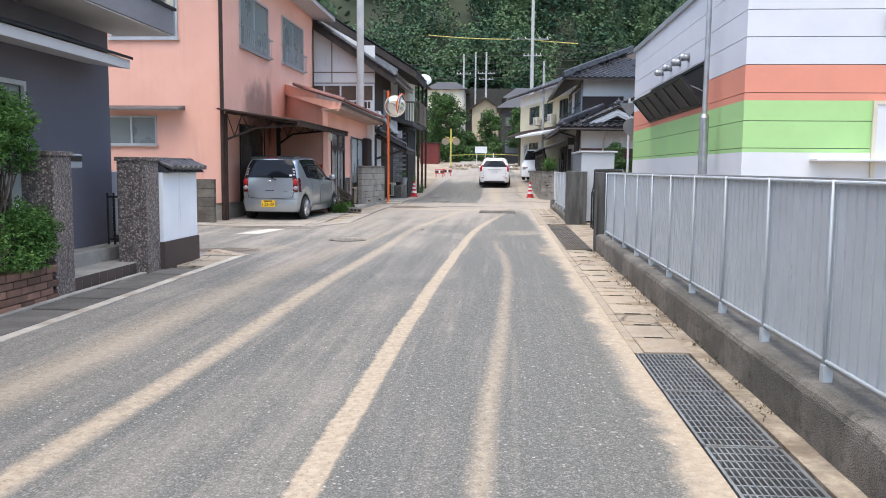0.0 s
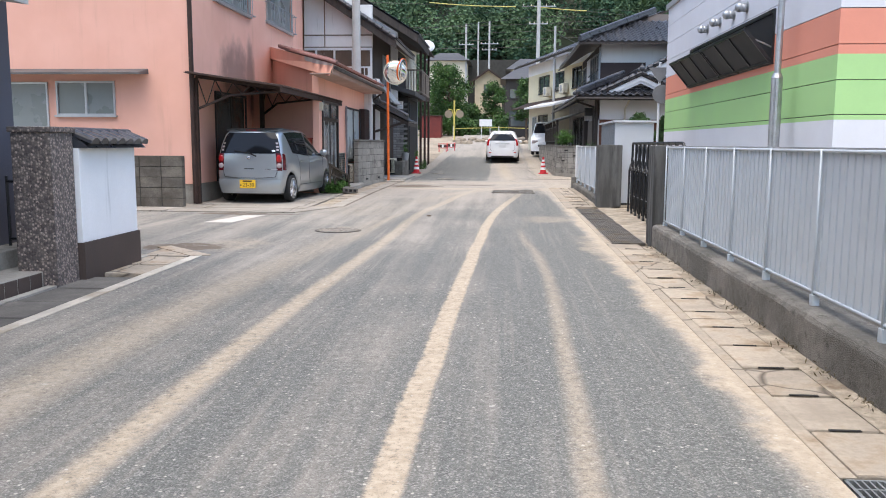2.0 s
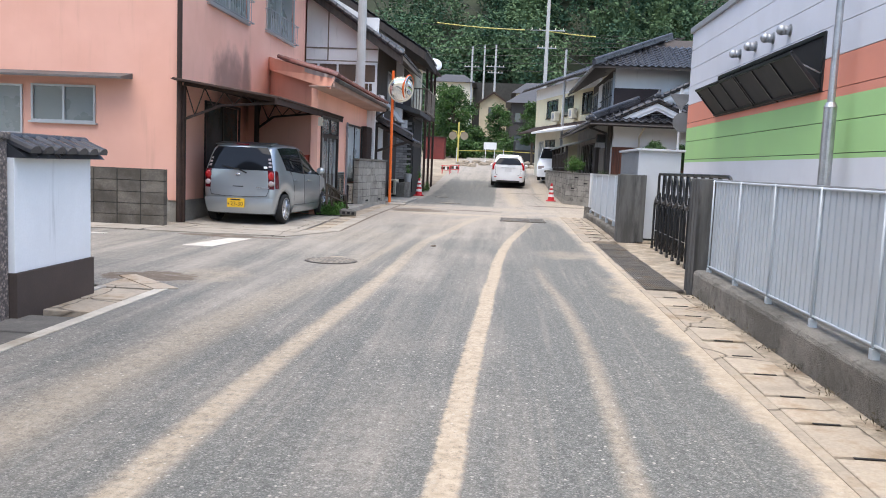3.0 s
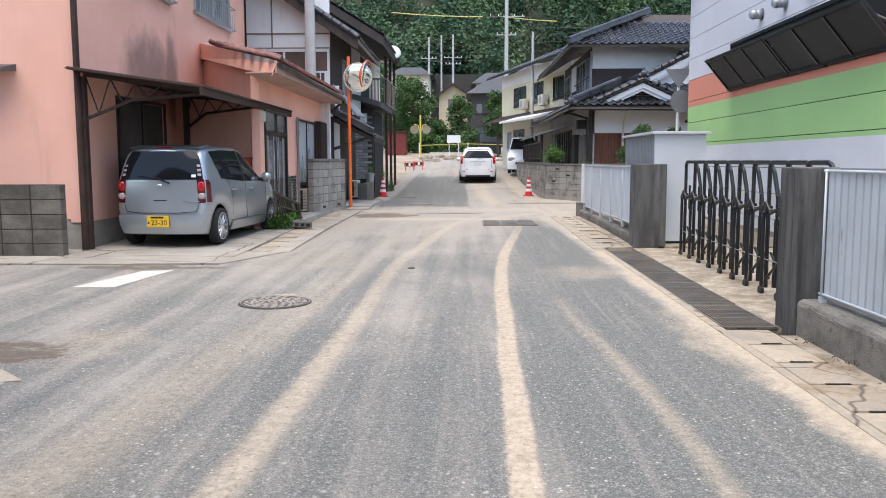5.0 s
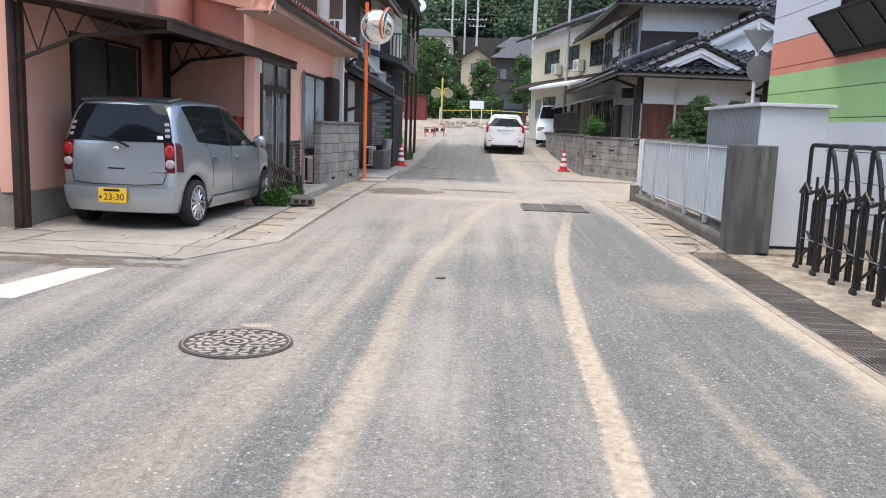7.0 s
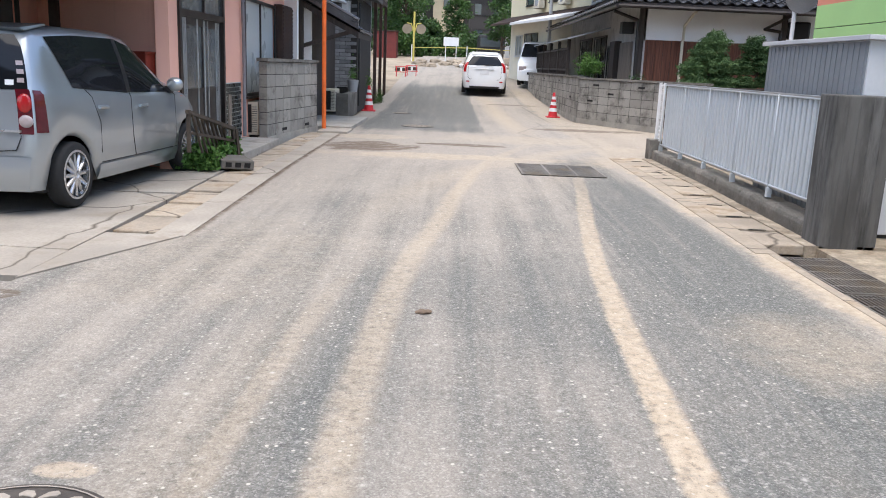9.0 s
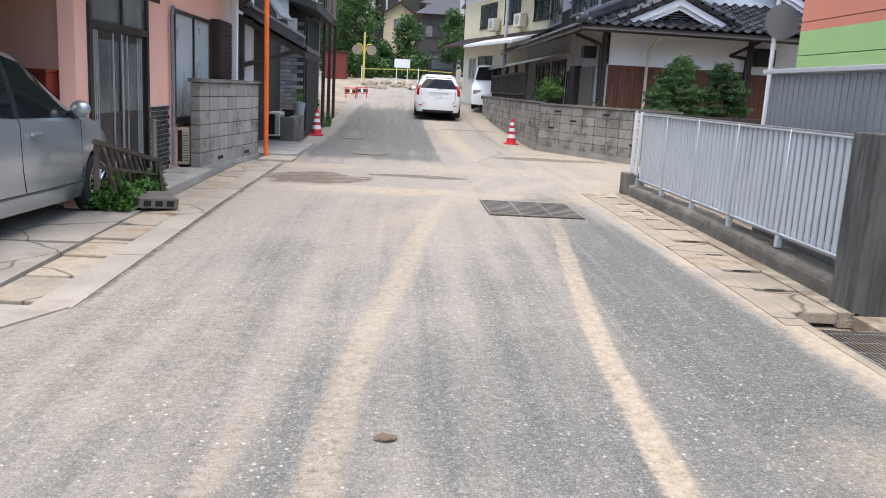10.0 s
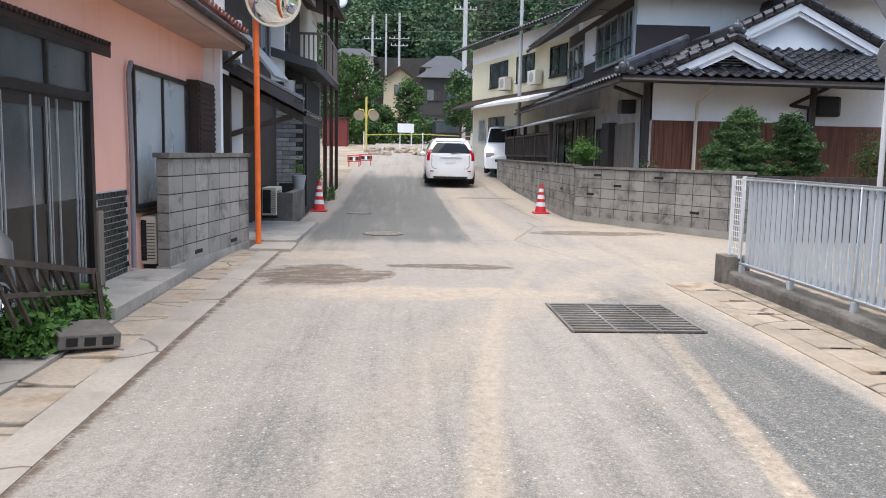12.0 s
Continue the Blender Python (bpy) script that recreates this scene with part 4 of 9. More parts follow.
part("wall_base", slab(BX - 0.01, BX1, BY - 0.01, BY1, 0.0, 0.22), CONCRETE, hall)
# vent opening with two bottom-hung shutters that lean out at the top
VY0, VY1 = 15.06, 21.0
part("vent_frame", wall_x(bmesh.new(), BX - 0.03, BX + 0.02, VY0, VY1, 2.64, 3.52, [(VY0 + 0.06, VY1 - 0.06, 2.70, 3.46)]), BLACKPAINT, hall, "black frame of the vent opening")
# black sheet on the wall that stands in for the shaded interior
part("opening", slab(BX - 0.012, BX + 0.01, VY0 + 0.06, VY1 - 0.06, 2.70, 3.46), HOLESHADE, hall)
OUT, RISE = 0.45, 0.54
for a, b in ((VY0 + 0.02, 18.08), (18.15, VY1 - 0.02)):
    lean = lambda k, off=0.0: (BX - 0.035 - OUT * k - off * 0.77, 2.67 + RISE * k - off * 0.64)
    bm = bmesh.new()
    (p, q), (u, v) = lean(0), lean(1)
    hull(bm, [(p, a, q), (p, b, q), (u, b, v), (u, a, v)], [(p + 0.023, a, q + 0.019), (p + 0.023, b, q + 0.019), (u + 0.023, b, v + 0.019), (u + 0.023, a, v + 0.019)])
    s = part("shutter", bm, DULLBLACK, hall, "tilted black shutter")
    bm = bmesh.new()
    for e in (0.03, 0.97):
        (p, q) = lean(e, 0.008)
        bar(bm, (p, a, q), (p, b, q), 0.022, square=True)
    for k in range(4):
        y = a + 0.02 + (b - a - 0.04) * k / 3
        (p, q), (u, v) = lean(0.03, 0.008), lean(0.97, 0.008)
        bar(bm, (p, y, q), (u, y, v), 0.016, square=True)
    part("shutter_rim", bm, BLACKPAINT, s)
    u, v = lean(0.75)
    for y in (a + 0.06, b - 0.06):
        part("stay", bar(bmesh.new(), (BX - 0.01, y, v - 0.16), (u, y, v), 0.013, 6), STEEL, s)
for y in (16.67, 17.51, 18.5, 19.5):
    bm = bmesh.new()
    bar(bm, (BX - 0.14, y, 3.79), (BX, y, 3.79), 0.075, 16)
    bmesh.ops.create_uvsphere(bm, u_segments=16, v_segments=8, radius=0.085, matrix=Matrix.Translation((BX - 0.14, y, 3.79)))
    v = part("vent_cap", bm, STEEL, hall, "round steel vent cap", smooth=True)
    part("flange", bar(bmesh.new(), (BX - 0.008, y, 3.79), (BX + 0.002, y, 3.79), 0.105, 16), STEEL, v)
# framed door and ledge on the front
d = part("front_door", slab(6.93, 7.9, BY - 0.03, BY + 0.01, 0.1, 2.46), PANEL_WHITE, hall)
part("door_frame", wall_y(bmesh.new(), 6.87, 7.96, BY - 0.05, BY - 0.002, 0.1, 2.52, [(6.93, 7.9, 0.1, 2.46)]), IVORY, d)
part("lamp_box", slab(7.0, 7.3, BY - 0.12, BY, 3.68, 3.95, 0.01), GREYMETAL, hall)
part("ledge", slab(5.9, 7.2, BY - 0.32, BY, 1.53, 1.57, 0.006), WHITEMETAL, hall)

# flag pole in the yard
fp = thing("flag_pole", (4.55, 14.0, 0.05), "tall tapered silver flag pole in the yard", "pole")
part("sleeve", bar(bmesh.new(), (4.53, 14.0, 0.02), (4.53, 14.0, 2.33), 0.083, 16), STEEL, fp, smooth=False)
part("collar", bar(bmesh.new(), (4.53, 14.0, 2.33), (4.53, 14.0, 2.40), 0.09, 16, 0.06), STEEL, fp)
part("shaft", bar(bmesh.new(), (4.53, 14.0, 2.3), (4.57, 14.0, 9.0), 0.05, 12, 0.04), STEEL, fp)

# steel storage cabinet behind the post
shed = thing("storage_cabinet", (3.2, 18.6, 0.1), "pale grey corrugated steel storage cabinet behind the gate post", "cabinet")
part("body", slab(2.66, 3.42, 17.75, 19.9, 0.16, 1.76, 0.008), SHEDMETAL, shed)
part("roof", slab(2.61, 3.48, 17.68, 19.98, 1.76, 1.80, 0.006), SHEDMETAL, shed)
bm = bmesh.new()
for i in range(21):
    y = 17.82 + i * 0.1
    box(bm, 2.645, 2.66, y - 0.022, y + 0.022, 0.2, 1.74)
part("side_rib", bm, SHEDSIDE, shed, kind="stuff")
part("side_panel", slab(2.652, 2.66, 17.77, 19.88, 0.18, 1.75), SHEDSIDE, shed, "grey ribbed side panel")
part("plinth", slab(2.72, 3.36, 17.8, 19.8, 0.0, 0.16), BLACK, shed)

# folding gate pushed against the near post
gate = thing("folding_gate", (3.1, 14.5, 0.06), "black steel concertina gate standing folded with loop tops", "gate")
z0 = 0.06


def gate_rod(name, pts, rad, material=None, label=""):
    return part(name, tube([(x, y, z0 + z) for x, y, z in pts], rad, 8), material or BLACKPAINT, gate, label)


def gate_bay(px, py):
    """One bay: a hoop of tube whose near leg sweeps down, with pairs of uprights, pivots and studs."""
    gate_rod("hoop", [(px, py, 0.05), (px, py, 1.24), (px, py - 0.02, 1.275), (px, py - 0.05, 1.29), (px, py - 0.40, 1.29), (px, py - 0.45, 1.275), (px + 0.02, py - 0.50, 1.19), (px + 0.03, py - 0.57, 1.0), (px + 0.03, py - 0.64, 0.78)], 0.022)
    gate_rod("upright", [(px - 0.055, py - 0.03, 0.04), (px - 0.055, py - 0.03, 0.80)], 0.019)
    gate_rod("upright", [(px + 0.05, py - 0.07, 0.06), (px + 0.05, py - 0.07, 0.72)], 0.017)
    gate_rod("upright", [(px + 0.01, py - 0.22, 0.08), (px + 0.01, py - 0.22, 0.66), (px + 0.01, py - 0.25, 0.73), (px + 0.01, py - 0.34, 0.76)], 0.018)
    for dy, z in ((-0.06, 1.02), (-0.27, 0.97)):
        gate_rod("stud", [(px - 0.02, py + dy, 0.66), (px - 0.02, py + dy, z)], 0.015)
    gate_rod("pivot_arm", [(px - 0.03, py + 0.10, 0.80), (px - 0.03, py - 0.02, 0.90), (px - 0.03, py - 0.14, 0.80), (px - 0.03, py - 0.36, 0.86)], 0.017)
    part("pivot", slab(px - 0.05, px + 0.02, py - 0.07, py - 0.01, z0 + 0.78, z0 + 0.87, 0.012), BLACK, gate)
    for z in (0.34, 0.84):
        gate_rod("tie_rod", [(px - 0.03, py, z), (px - 0.03, py - 0.45, z)], 0.006, STEEL, "thin steel tie rod")
    gate_rod("scissor_arm", [(px + 0.03, py - 0.02, 0.40), (px + 0.03, py - 0.43, 0.14)], 0.014)
    gate_rod("scissor_arm", [(px - 0.01, py - 0.43, 0.40), (px - 0.01, py - 0.02, 0.14)], 0.014)
    part("caster", bar(bmesh.new(), (px - 0.075, py - 0.03, z0 + 0.03), (px - 0.04, py - 0.03, z0 + 0.03), 0.045, 12), BLACK, gate)
    bm = bmesh.new()
    bmesh.ops.create_uvsphere(bm, u_segments=12, v_segments=8, radius=0.075, matrix=Matrix.Translation((px + 0.07, py - 0.24, z0 + 0.24)) @ Matrix.Diagonal((0.3, 0.85, 1.1, 1)))
    part("reflector", bm, IVORY, gate, "pale round plate", smooth=True)


for i in range(10):
    gate_bay(2.86 - 0.006 * i, 16.73 - i * 0.45)

# pole with a round sign seen edge on, beyond the fence
SIGNGREY = plain("weathered_sign_back", (0.28, 0.28, 0.28), 0.5, 0.3, wear=0.2)
sp = thing("sign_pole", (4.77, 24.6, 0.15), "white steel pole with the grey back of a round road sign", "road sign")
part("pole", bar(bmesh.new(), (4.77, 24.6, 0.1), (4.77, 24.6, 3.6), 0.033, 10), WHITEMETAL, sp)
bm = bmesh.new()
bar(bm, (4.84, 24.54, 2.72), (4.84, 24.56, 2.72), 0.26, 32)
part("disc", bm, SIGNGREY, sp)
bm = bmesh.new()
for z in (2.62, 2.8):
    box(bm, 4.72, 4.88, 24.555, 24.59, z - 0.012, z + 0.012)
part("bracket", bm, STEEL, sp)
bm = hull(bmesh.new(), [(4.46, 24.56, 3.45), (5.08, 24.56, 3.45), (4.77, 24.56, 3.02)], [(4.46, 24.58, 3.45), (5.08, 24.58, 3.45), (4.77, 24.58, 3.02)])
part("triangle", bm, SIGNGREY, sp)


# ---- the grey house, its pillars and garden on the left ----
def pane_window_x(parent, x, y0, y1, z0, z1, side, frame_m, glass_m, leaves=2, name="window", t=0.05, sill=True, label=""):
    """A sliding window in a wall that runs along y; side +1 looks to +x."""
    s = side
    w = part(name, wall_x(bmesh.new(), min(x, x + s * 0.035), max(x, x + s * 0.035), y0, y1, z0, z1, [(y0 + t, y1 - t, z0 + t, z1 - t)]), frame_m, parent, label)
    step = (y1 - y0 - 2 * t) / leaves
    for i in range(leaves):
        a = y0 + t + i * step
        xo = x - s * (0.012 + 0.012 * (i % 2))
        part("pane", slab(min(xo, xo + s * 0.006), max(xo, xo + s * 0.006), a, a + step, z0 + t, z1 - t), glass_m, w)
        if i:
            part("mullion", slab(min(x - s * 0.02, x + s * 0.02), max(x - s * 0.02, x + s * 0.02), a - 0.022, a + 0.022, z0 + t, z1 - t), frame_m, w)
    if sill:
        part("sill", slab(min(x, x + s * 0.07), max(x, x + s * 0.07), y0 - 0.03, y1 + 0.03, z0 - 0.035, z0), frame_m, w)
    return w


def pane_window_y(parent, y, x0, x1, z0, z1, frame_m, glass_m, leaves=2, name="window", t=0.05, sill=True, label=""):
    """The same in a wall that runs along x and looks to -y."""
    w = part(name, wall_y(bmesh.new(), x0, x1, y - 0.035, y, z0, z1, [(x0 + t, x1 - t, z0 + t, z1 - t)]), frame_m, parent, label)
    step = (x1 - x0 - 2 * t) / leaves
    for i in range(leaves):
        a = x0 + t + i * step
        yo = y + 0.012 + 0.012 * (i % 2)
        part("pane", slab(a, a + step, yo - 0.006, yo, z0 + t, z1 - t), glass_m, w)
        if i:
            part("mullion", slab(a - 0.022, a + 0.022, y - 0.02, y + 0.02, z0 + t, z1 - t), frame_m, w)
    if sill:
        part("sill", slab(x0 - 0.03, x1 + 0.03, y - 0.07, y, z0 - 0.035, z0), frame_m, w)
    return w


house = thing("grey_house", (-4.6, 5.0, 0.0), "two-storey house with dark grey render and a projecting balcony", "house")
WX = -4.40
part("wall", wall_x(bmesh.new(), WX - 0.15, WX, -6, 9.05, 0.0, 2.9, [(2.0, 7.1, 0.9, 2.25)]), DARKPLASTER, house)
part("end_wall", slab(-12, WX - 0.15, 8.9, 9.05, 0.0, 2.9), DARKPLASTER, house)
part("upper_wall", wall_x(bmesh.new(), WX - 0.15, WX, -6, 9.05, 3.45, 6.2, [(4.0, 6.0, 3.6, 5.4)]), GREYTRIM, house)
part("upper_end_wall", slab(-12, WX - 0.15, 8.9, 9.05, 2.9, 6.2), GREYTRIM, house)
part("floor_band", slab(-12, WX, -6, 9.05, 2.9, 3.45), DARKPLASTER, house)
w = pane_window_x(house, WX, 2.0, 7.1, 0.9, 2.25, 1, ALU, FROSTED, 4)
pane_window_x(house, WX, 4.0, 6.0, 3.6, 5.4, 1, ALU, GLASS, 2)
part("canopy", hull(bmesh.new(), [(WX, -6, 2.62), (-3.85, -6, 2.55), (-3.85, 8.5, 2.55), (WX, 8.5, 2.62)], [(WX, -6, 2.84), (-3.85, -6, 2.66), (-3.85, 8.5, 2.66), (WX, 8.5, 2.84)]), SOFFIT, house)
part("canopy_edge", hull(bmesh.new(), [(WX, -6, 2.845), (-3.82, -6, 2.665), (-3.82, 8.53, 2.665), (WX, 8.53, 2.845)], [(WX, -6, 2.88), (-3.82, -6, 2.70), (-3.82, 8.53, 2.70), (WX, 8.53, 2.88)]), BLACK, house)
bal = part("balcony", slab(WX, -3.62, -6, 9.35, 3.10, 3.42, 0.01), GREYTRIM, house)
part("balcony_soffit", slab(WX, -3.64, -6, 9.33, 3.085, 3.098), SOFFIT, bal)
part("balcony_floor_edge", slab(WX, -3.59, -6, 9.38, 3.42, 3.46, 0.006), BLACK, bal)
part("balcony_end", slab(WX, -3.62, 9.1, 9.35, 3.46, 4.5), IVORY, bal)
bm = bmesh.new()
for z in (3.55, 4.45):
    box(bm, -3.68, -3.63, -6, 9.1, z - 0.02, z + 0.02)
part("rail", bm, ALU, bal)
bm = bmesh.new()
y = -2.0
while y < 9.05:
    bar(bm, (-3.655, y, 3.55), (-3.655, y, 4.45), 0.012, 6)
    y += 0.11
part("balusters", bm, ALU, bal, kind="stuff")
part("roof", slab(-12.5, -3.6, -6.5, 9.6, 6.2, 6.4), KAWARA, house)


def pillar(name, x0, x1, y0, y1, z1, label):
    p = thing(name, ((x0 + x1) / 2, (y0 + y1) / 2, 0.0), label, "gate pillar", "pebble-dash gate pillars")
    part("shaft", slab(x0, x1, y0, y1, -0.05, z1 - 0.05, 0.012), GRANITE, p)
    part("cap", slab(x0 - 0.02, x1 + 0.02, y0 - 0.02, y1 + 0.02, z1 - 0.05, z1, 0.01), GRANITE, p)
    return p


pillar("gate_pillar", -4.0, -3.66, 6.33, 6.68, 1.49, "dark pebble-dash gate pillar beside the steps and shrubs")
pillar("gate_pillar", -3.93, -3.56, 8.22, 8.6, 1.46, "dark pebble-dash gate pillar beside the white wall")
mb = thing("letter_box", (-3.78, 6.8, 1.33), "grey steel letter box on the pillar side", "letter box")
part("box_body", slab(-3.95, -3.70, 6.685, 6.98, 1.32, 1.47, 0.015), GREYMETAL, mb)
part("flap", slab(-3.705, -3.69, 6.70, 6.965, 1.39, 1.45, 0.005), BLACK, mb)
st = thing("entrance_steps", (-4.0, 7.4, 0.0), "two concrete steps with dark tiled faces between the pillars", "steps")
part("lower_step", slab(-4.15, -3.70, 6.69, 8.55, -0.05, 0.165, 0.01), CONCRETE, st)
part("upper_step", slab(-5.0, -4.1, 6.69, 9.0, -0.05, 0.33, 0.01), CONCRETE, st)
me = bpy.data.meshes.new("facing_tile")
bm = slab(-0.012, 0.0, -0.088, 0.088, 0.0, 0.145, 0.004)
bm.to_mesh(me)
bm.free()
me.materials.append(BROWN)
for i in range(8):
    piece("facing_tile", me, st, (-3.695, 6.80 + i * 0.187, 0.012))
gatepost = thing("metal_gate", (-4.2, 8.9, 0.3), "folded black metal entrance gate beside the pillar", "gate")
bm = bmesh.new()
for x in (-4.3, -4.22, -4.14, -4.06):
    bar(bm, (x, 8.72, 0.33), (x, 8.72, 1.0), 0.014, 6)
for z in (0.4, 0.95):
    bar(bm, (-4.3, 8.72, z), (-4.06, 8.72, z), 0.014, 6)
part("gate_frame", bm, BLACKPAINT, gatepost)

ww = thing("garden_wall", (-3.6, 9.2, 0.0), "white plastered garden wall with brown base and tiled top", "wall", kind="structure")
part("base", slab(-3.72, -3.50, 8.61, 9.80, -0.05, 0.38, 0.006), BROWN, ww)
part("plaster", slab(-3.69, -3.515, 8.61, 9.77, 0.38, 1.27, 0.006), WHITEWALL, ww)
part("side_base", slab(-12, -3.72, 9.6, 9.80, -0.05, 0.38, 0.006), BROWN, ww)
part("side_plaster", slab(-12, -3.69, 9.62, 9.77, 0.38, 1.27), WHITEWALL, ww)


def round_tile(length, r0=0.085, m=None):
    """A half-round roof tile that lies along +x from 0, its back up."""
    bm = bmesh.new()
    n = 7
    for x0, x1, k in ((0, length, 1.0),):
        a = [bm.verts.new((x0, r0 * math.cos(math.pi * i / n), r0 * 0.8 * math.sin(math.pi * i / n))) for i in range(n + 1)]
        b = [bm.verts.new((x1, r0 * math.cos(math.pi * i / n), r0 * 0.8 * math.sin(math.pi * i / n))) for i in range(n + 1)]
        for i in range(n):
            bm.faces.new((a[i], a[i + 1], b[i + 1], b[i]))
        bm.faces.new(a)
        bm.faces.new(b)
    bmesh.ops.recalc_face_normals(bm, faces=bm.faces)
    me = bpy.data.meshes.new("roof_tile")
    bm.to_mesh(me)
    bm.free()
    me.materials.append(m)
    return me


GREYTILE = plain("dark_glazed_cap_tile", (0.05, 0.052, 0.06), 0.32, wear=0.3, coarse=4, bump=0.08, vary=0.2)
cap = part("tile_bed", extrude_y([(-3.80, 1.27), (-3.42, 1.27), (-3.46, 1.31), (-3.61, 1.40), (-3.76, 1.31)], 8.61, 9.84), GREYTILE, ww)
rt = round_tile(0.24, 0.075, GREYTILE)
for i in range(7):
    ob = piece("roof_tile", rt, ww, (-3.62, 8.70 + i * 0.178, 1.40))
    ob.rotation_euler = (0, radians(22), 0)
part("ridge_tile", bar(bmesh.new(), (-3.62, 8.61, 1.42), (-3.62, 9.86, 1.42), 0.045, 10), GREYTILE, ww)

# brick planter with shrubs
pl = thing("brick_planter", (-3.9, 4.0, 0.0), "low brown brick planter under the shrubs", "planter", kind="structure")
part("core", slab(-4.38, -3.69, 0, 6.30, -0.05, 0.30), SOIL, pl)
brick = bpy.data.meshes.new("brick")
bm = slab(-0.05, 0.05, -0.105, 0.105, 0, 0.062, 0.006)
bm.to_mesh(bm_me := brick)
bm.free()
brick.materials.append(BRICK)
for r in range(5):
    for i in range(14):
        y = 3.4 + i * 0.218 + (0.109 if r % 2 else 0)
        if y < 6.25:
            piece("brick", brick, pl, (-3.70 + random.uniform(-0.004, 0.004), y, 0.0 + r * 0.071))
part("brick_run", slab(-3.74, -3.655, 0, 3.28, -0.05, 0.35), BRICK, pl)


# ---- the pink house ----
pink = thing("pink_house", (-8, 20, 0.1), "two-storey salmon pink rendered house with railed windows", "house")
PX, PY = -5.7, 17.1
h1 = [(18.5, 20.98, 4.32, 5.7), (22.4, 24.97, 4.42, 5.8), (18.4, 20.5, 0.5, 2.42)]
part("side_wall", wall_x(bmesh.new(), PX - 0.18, PX, PY, 26.5, 0.55, 6.6, h1), PINK, pink)
h2 = [(-8.45, -7.24, 1.85, 2.52), (-9.9, -8.62, 1.6, 2.5), (-8.3, -6.68, 4.28, 5.6)]
part("front_wall", wall_y(bmesh.new(), -13, PX - 0.18, PY, PY + 0.18, 0.55, 6.6, h2), PINK, pink)
part("rear_wall", slab(-13, PX, 26.32, 26.5, 0.55, 6.6), PINK, pink)
part("footing", slab(PX - 0.16, PX - 0.01, PY + 0.2, 21, 0.0, 0.55), CONCRETE, pink)
part("front_footing", slab(-13, PX - 0.013, PY + 0.02, PY + 0.2, 0.0, 0.55), CONCRETE, pink)
pane_window_y(pink, PY, -8.45, -7.24, 1.85, 2.52, ALU, FROSTED, 2, t=0.035)
pane_window_y(pink, PY, -9.9, -8.62, 1.6, 2.5, ALU, FROSTED, 1, t=0.035)
pane_window_y(pink, PY, -8.3, -6.68, 4.28, 5.6, ALU, FROSTED, 2)
part("window_canopy", hull(bmesh.new(), [(-10, PY, 2.66), (-6.55, PY, 2.66), (-6.55, PY - 0.45, 2.62), (-10, PY - 0.45, 2.62)], [(-10, PY, 2.76), (-6.55, PY, 2.76), (-6.55, PY - 0.45, 2.66), (-10, PY - 0.45, 2.66)]), CANOPYMETAL, pink)
for a, b, c, d in h1[:2]:
    w = pane_window_x(pink, PX, a, b, c, d, 1, ALU, FROSTED, 2)
    bm = bmesh.new()
    for z in (c + 0.02, c + 0.5):
        bar(bm, (PX + 0.14, a - 0.06, z), (PX + 0.14, b + 0.06, z), 0.014, 6)
        for yy in (a - 0.06, b + 0.06):
            bar(bm, (PX, yy, z), (PX + 0.14, yy, z), 0.012, 6)
    y = a
    while y <= b:
        bar(bm, (PX + 0.14, y, c + 0.02), (PX + 0.14, y, c + 0.5), 0.007, 4)
        y += 0.155
    part("window_rail", bm, GREYMETAL, w)
w = pane_window_x(pink, PX, 18.4, 20.5, 0.5, 2.42, 1, BRONZE, DARKGLASS, 2, "sliding_door", sill=False)
part("roof", hull(bmesh.new(), [(-13.6, 16.4, 6.55), (-5.0, 16.4, 6.55), (-5.0, 27.1, 6.55), (-13.6, 27.1, 6.55)], [(-11.5, 19, 8.2), (-7.5, 19, 8.2), (-7.5, 24.5, 8.2), (-11.5, 24.5, 8.2)]), KAWARA, pink)
part("eave", slab(-13.5, -5.05, 16.45, 27.05, 6.42, 6.55, 0.01), SOFFIT, pink)
pipe = part("corner_pipe", tube([(PX + 0.04, PY - 0.05, 0.12), (PX + 0.04, PY - 0.05, 6.4)], 0.045, 10), RUST, pink, "rusty brown downpipe")
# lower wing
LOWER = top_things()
annex = thing("pink_annex", (-4.8, 21.3, 0.12), "single-storey salmon annex wing with red tile roof and tiled dado", "house")
PXW = -6.2
EX, EY, EY1 = -4.1, 21.3, 28.2
SKEW = 1.5
FY = EY + (EX - PXW) * SKEW
wing_h = [(EY + 0.32, 23.62, 0.2, 2.45), (24.8, 27.1, 0.86, 2.42)]
part("wing_wall", wall_x(bmesh.new(), EX - 0.16, EX, EY, EY1, 0.12, 3.12, wing_h), PINK, annex)
LOW_SKEW = 0.5
LY = EY + (EX - PXW) * LOW_SKEW
part("wing_front", hull(bmesh.new(), [(PXW, LY, 0.12), (EX - 0.01, EY + 0.01, 0.12), (EX - 0.01, EY + 0.01, 2.55), (PXW, LY, 2.72)], [(PXW, LY + 0.25, 0.12), (EX - 0.01, EY + 0.26, 0.12), (EX - 0.01, EY + 0.26, 2.55), (PXW, LY + 0.25, 2.72)]), PINK, annex)
part("wing_gable", hull(bmesh.new(), [(PXW, FY, 2.3), (EX - 0.01, EY + 0.01, 2.56), (EX - 0.01, EY + 0.01, 3.12), (PXW, FY, 3.75)], [(PXW, FY + 0.3, 2.3), (EX - 0.01, EY + 0.31, 2.56), (EX - 0.01, EY + 0.31, 3.12), (PXW, FY + 0.3, 3.75)]), PINK, annex)
part("wing_end", slab(PXW, EX + 0.25, EY1 - 0.16, EY1, 0.12, 3.3), WHITEWALL, annex)
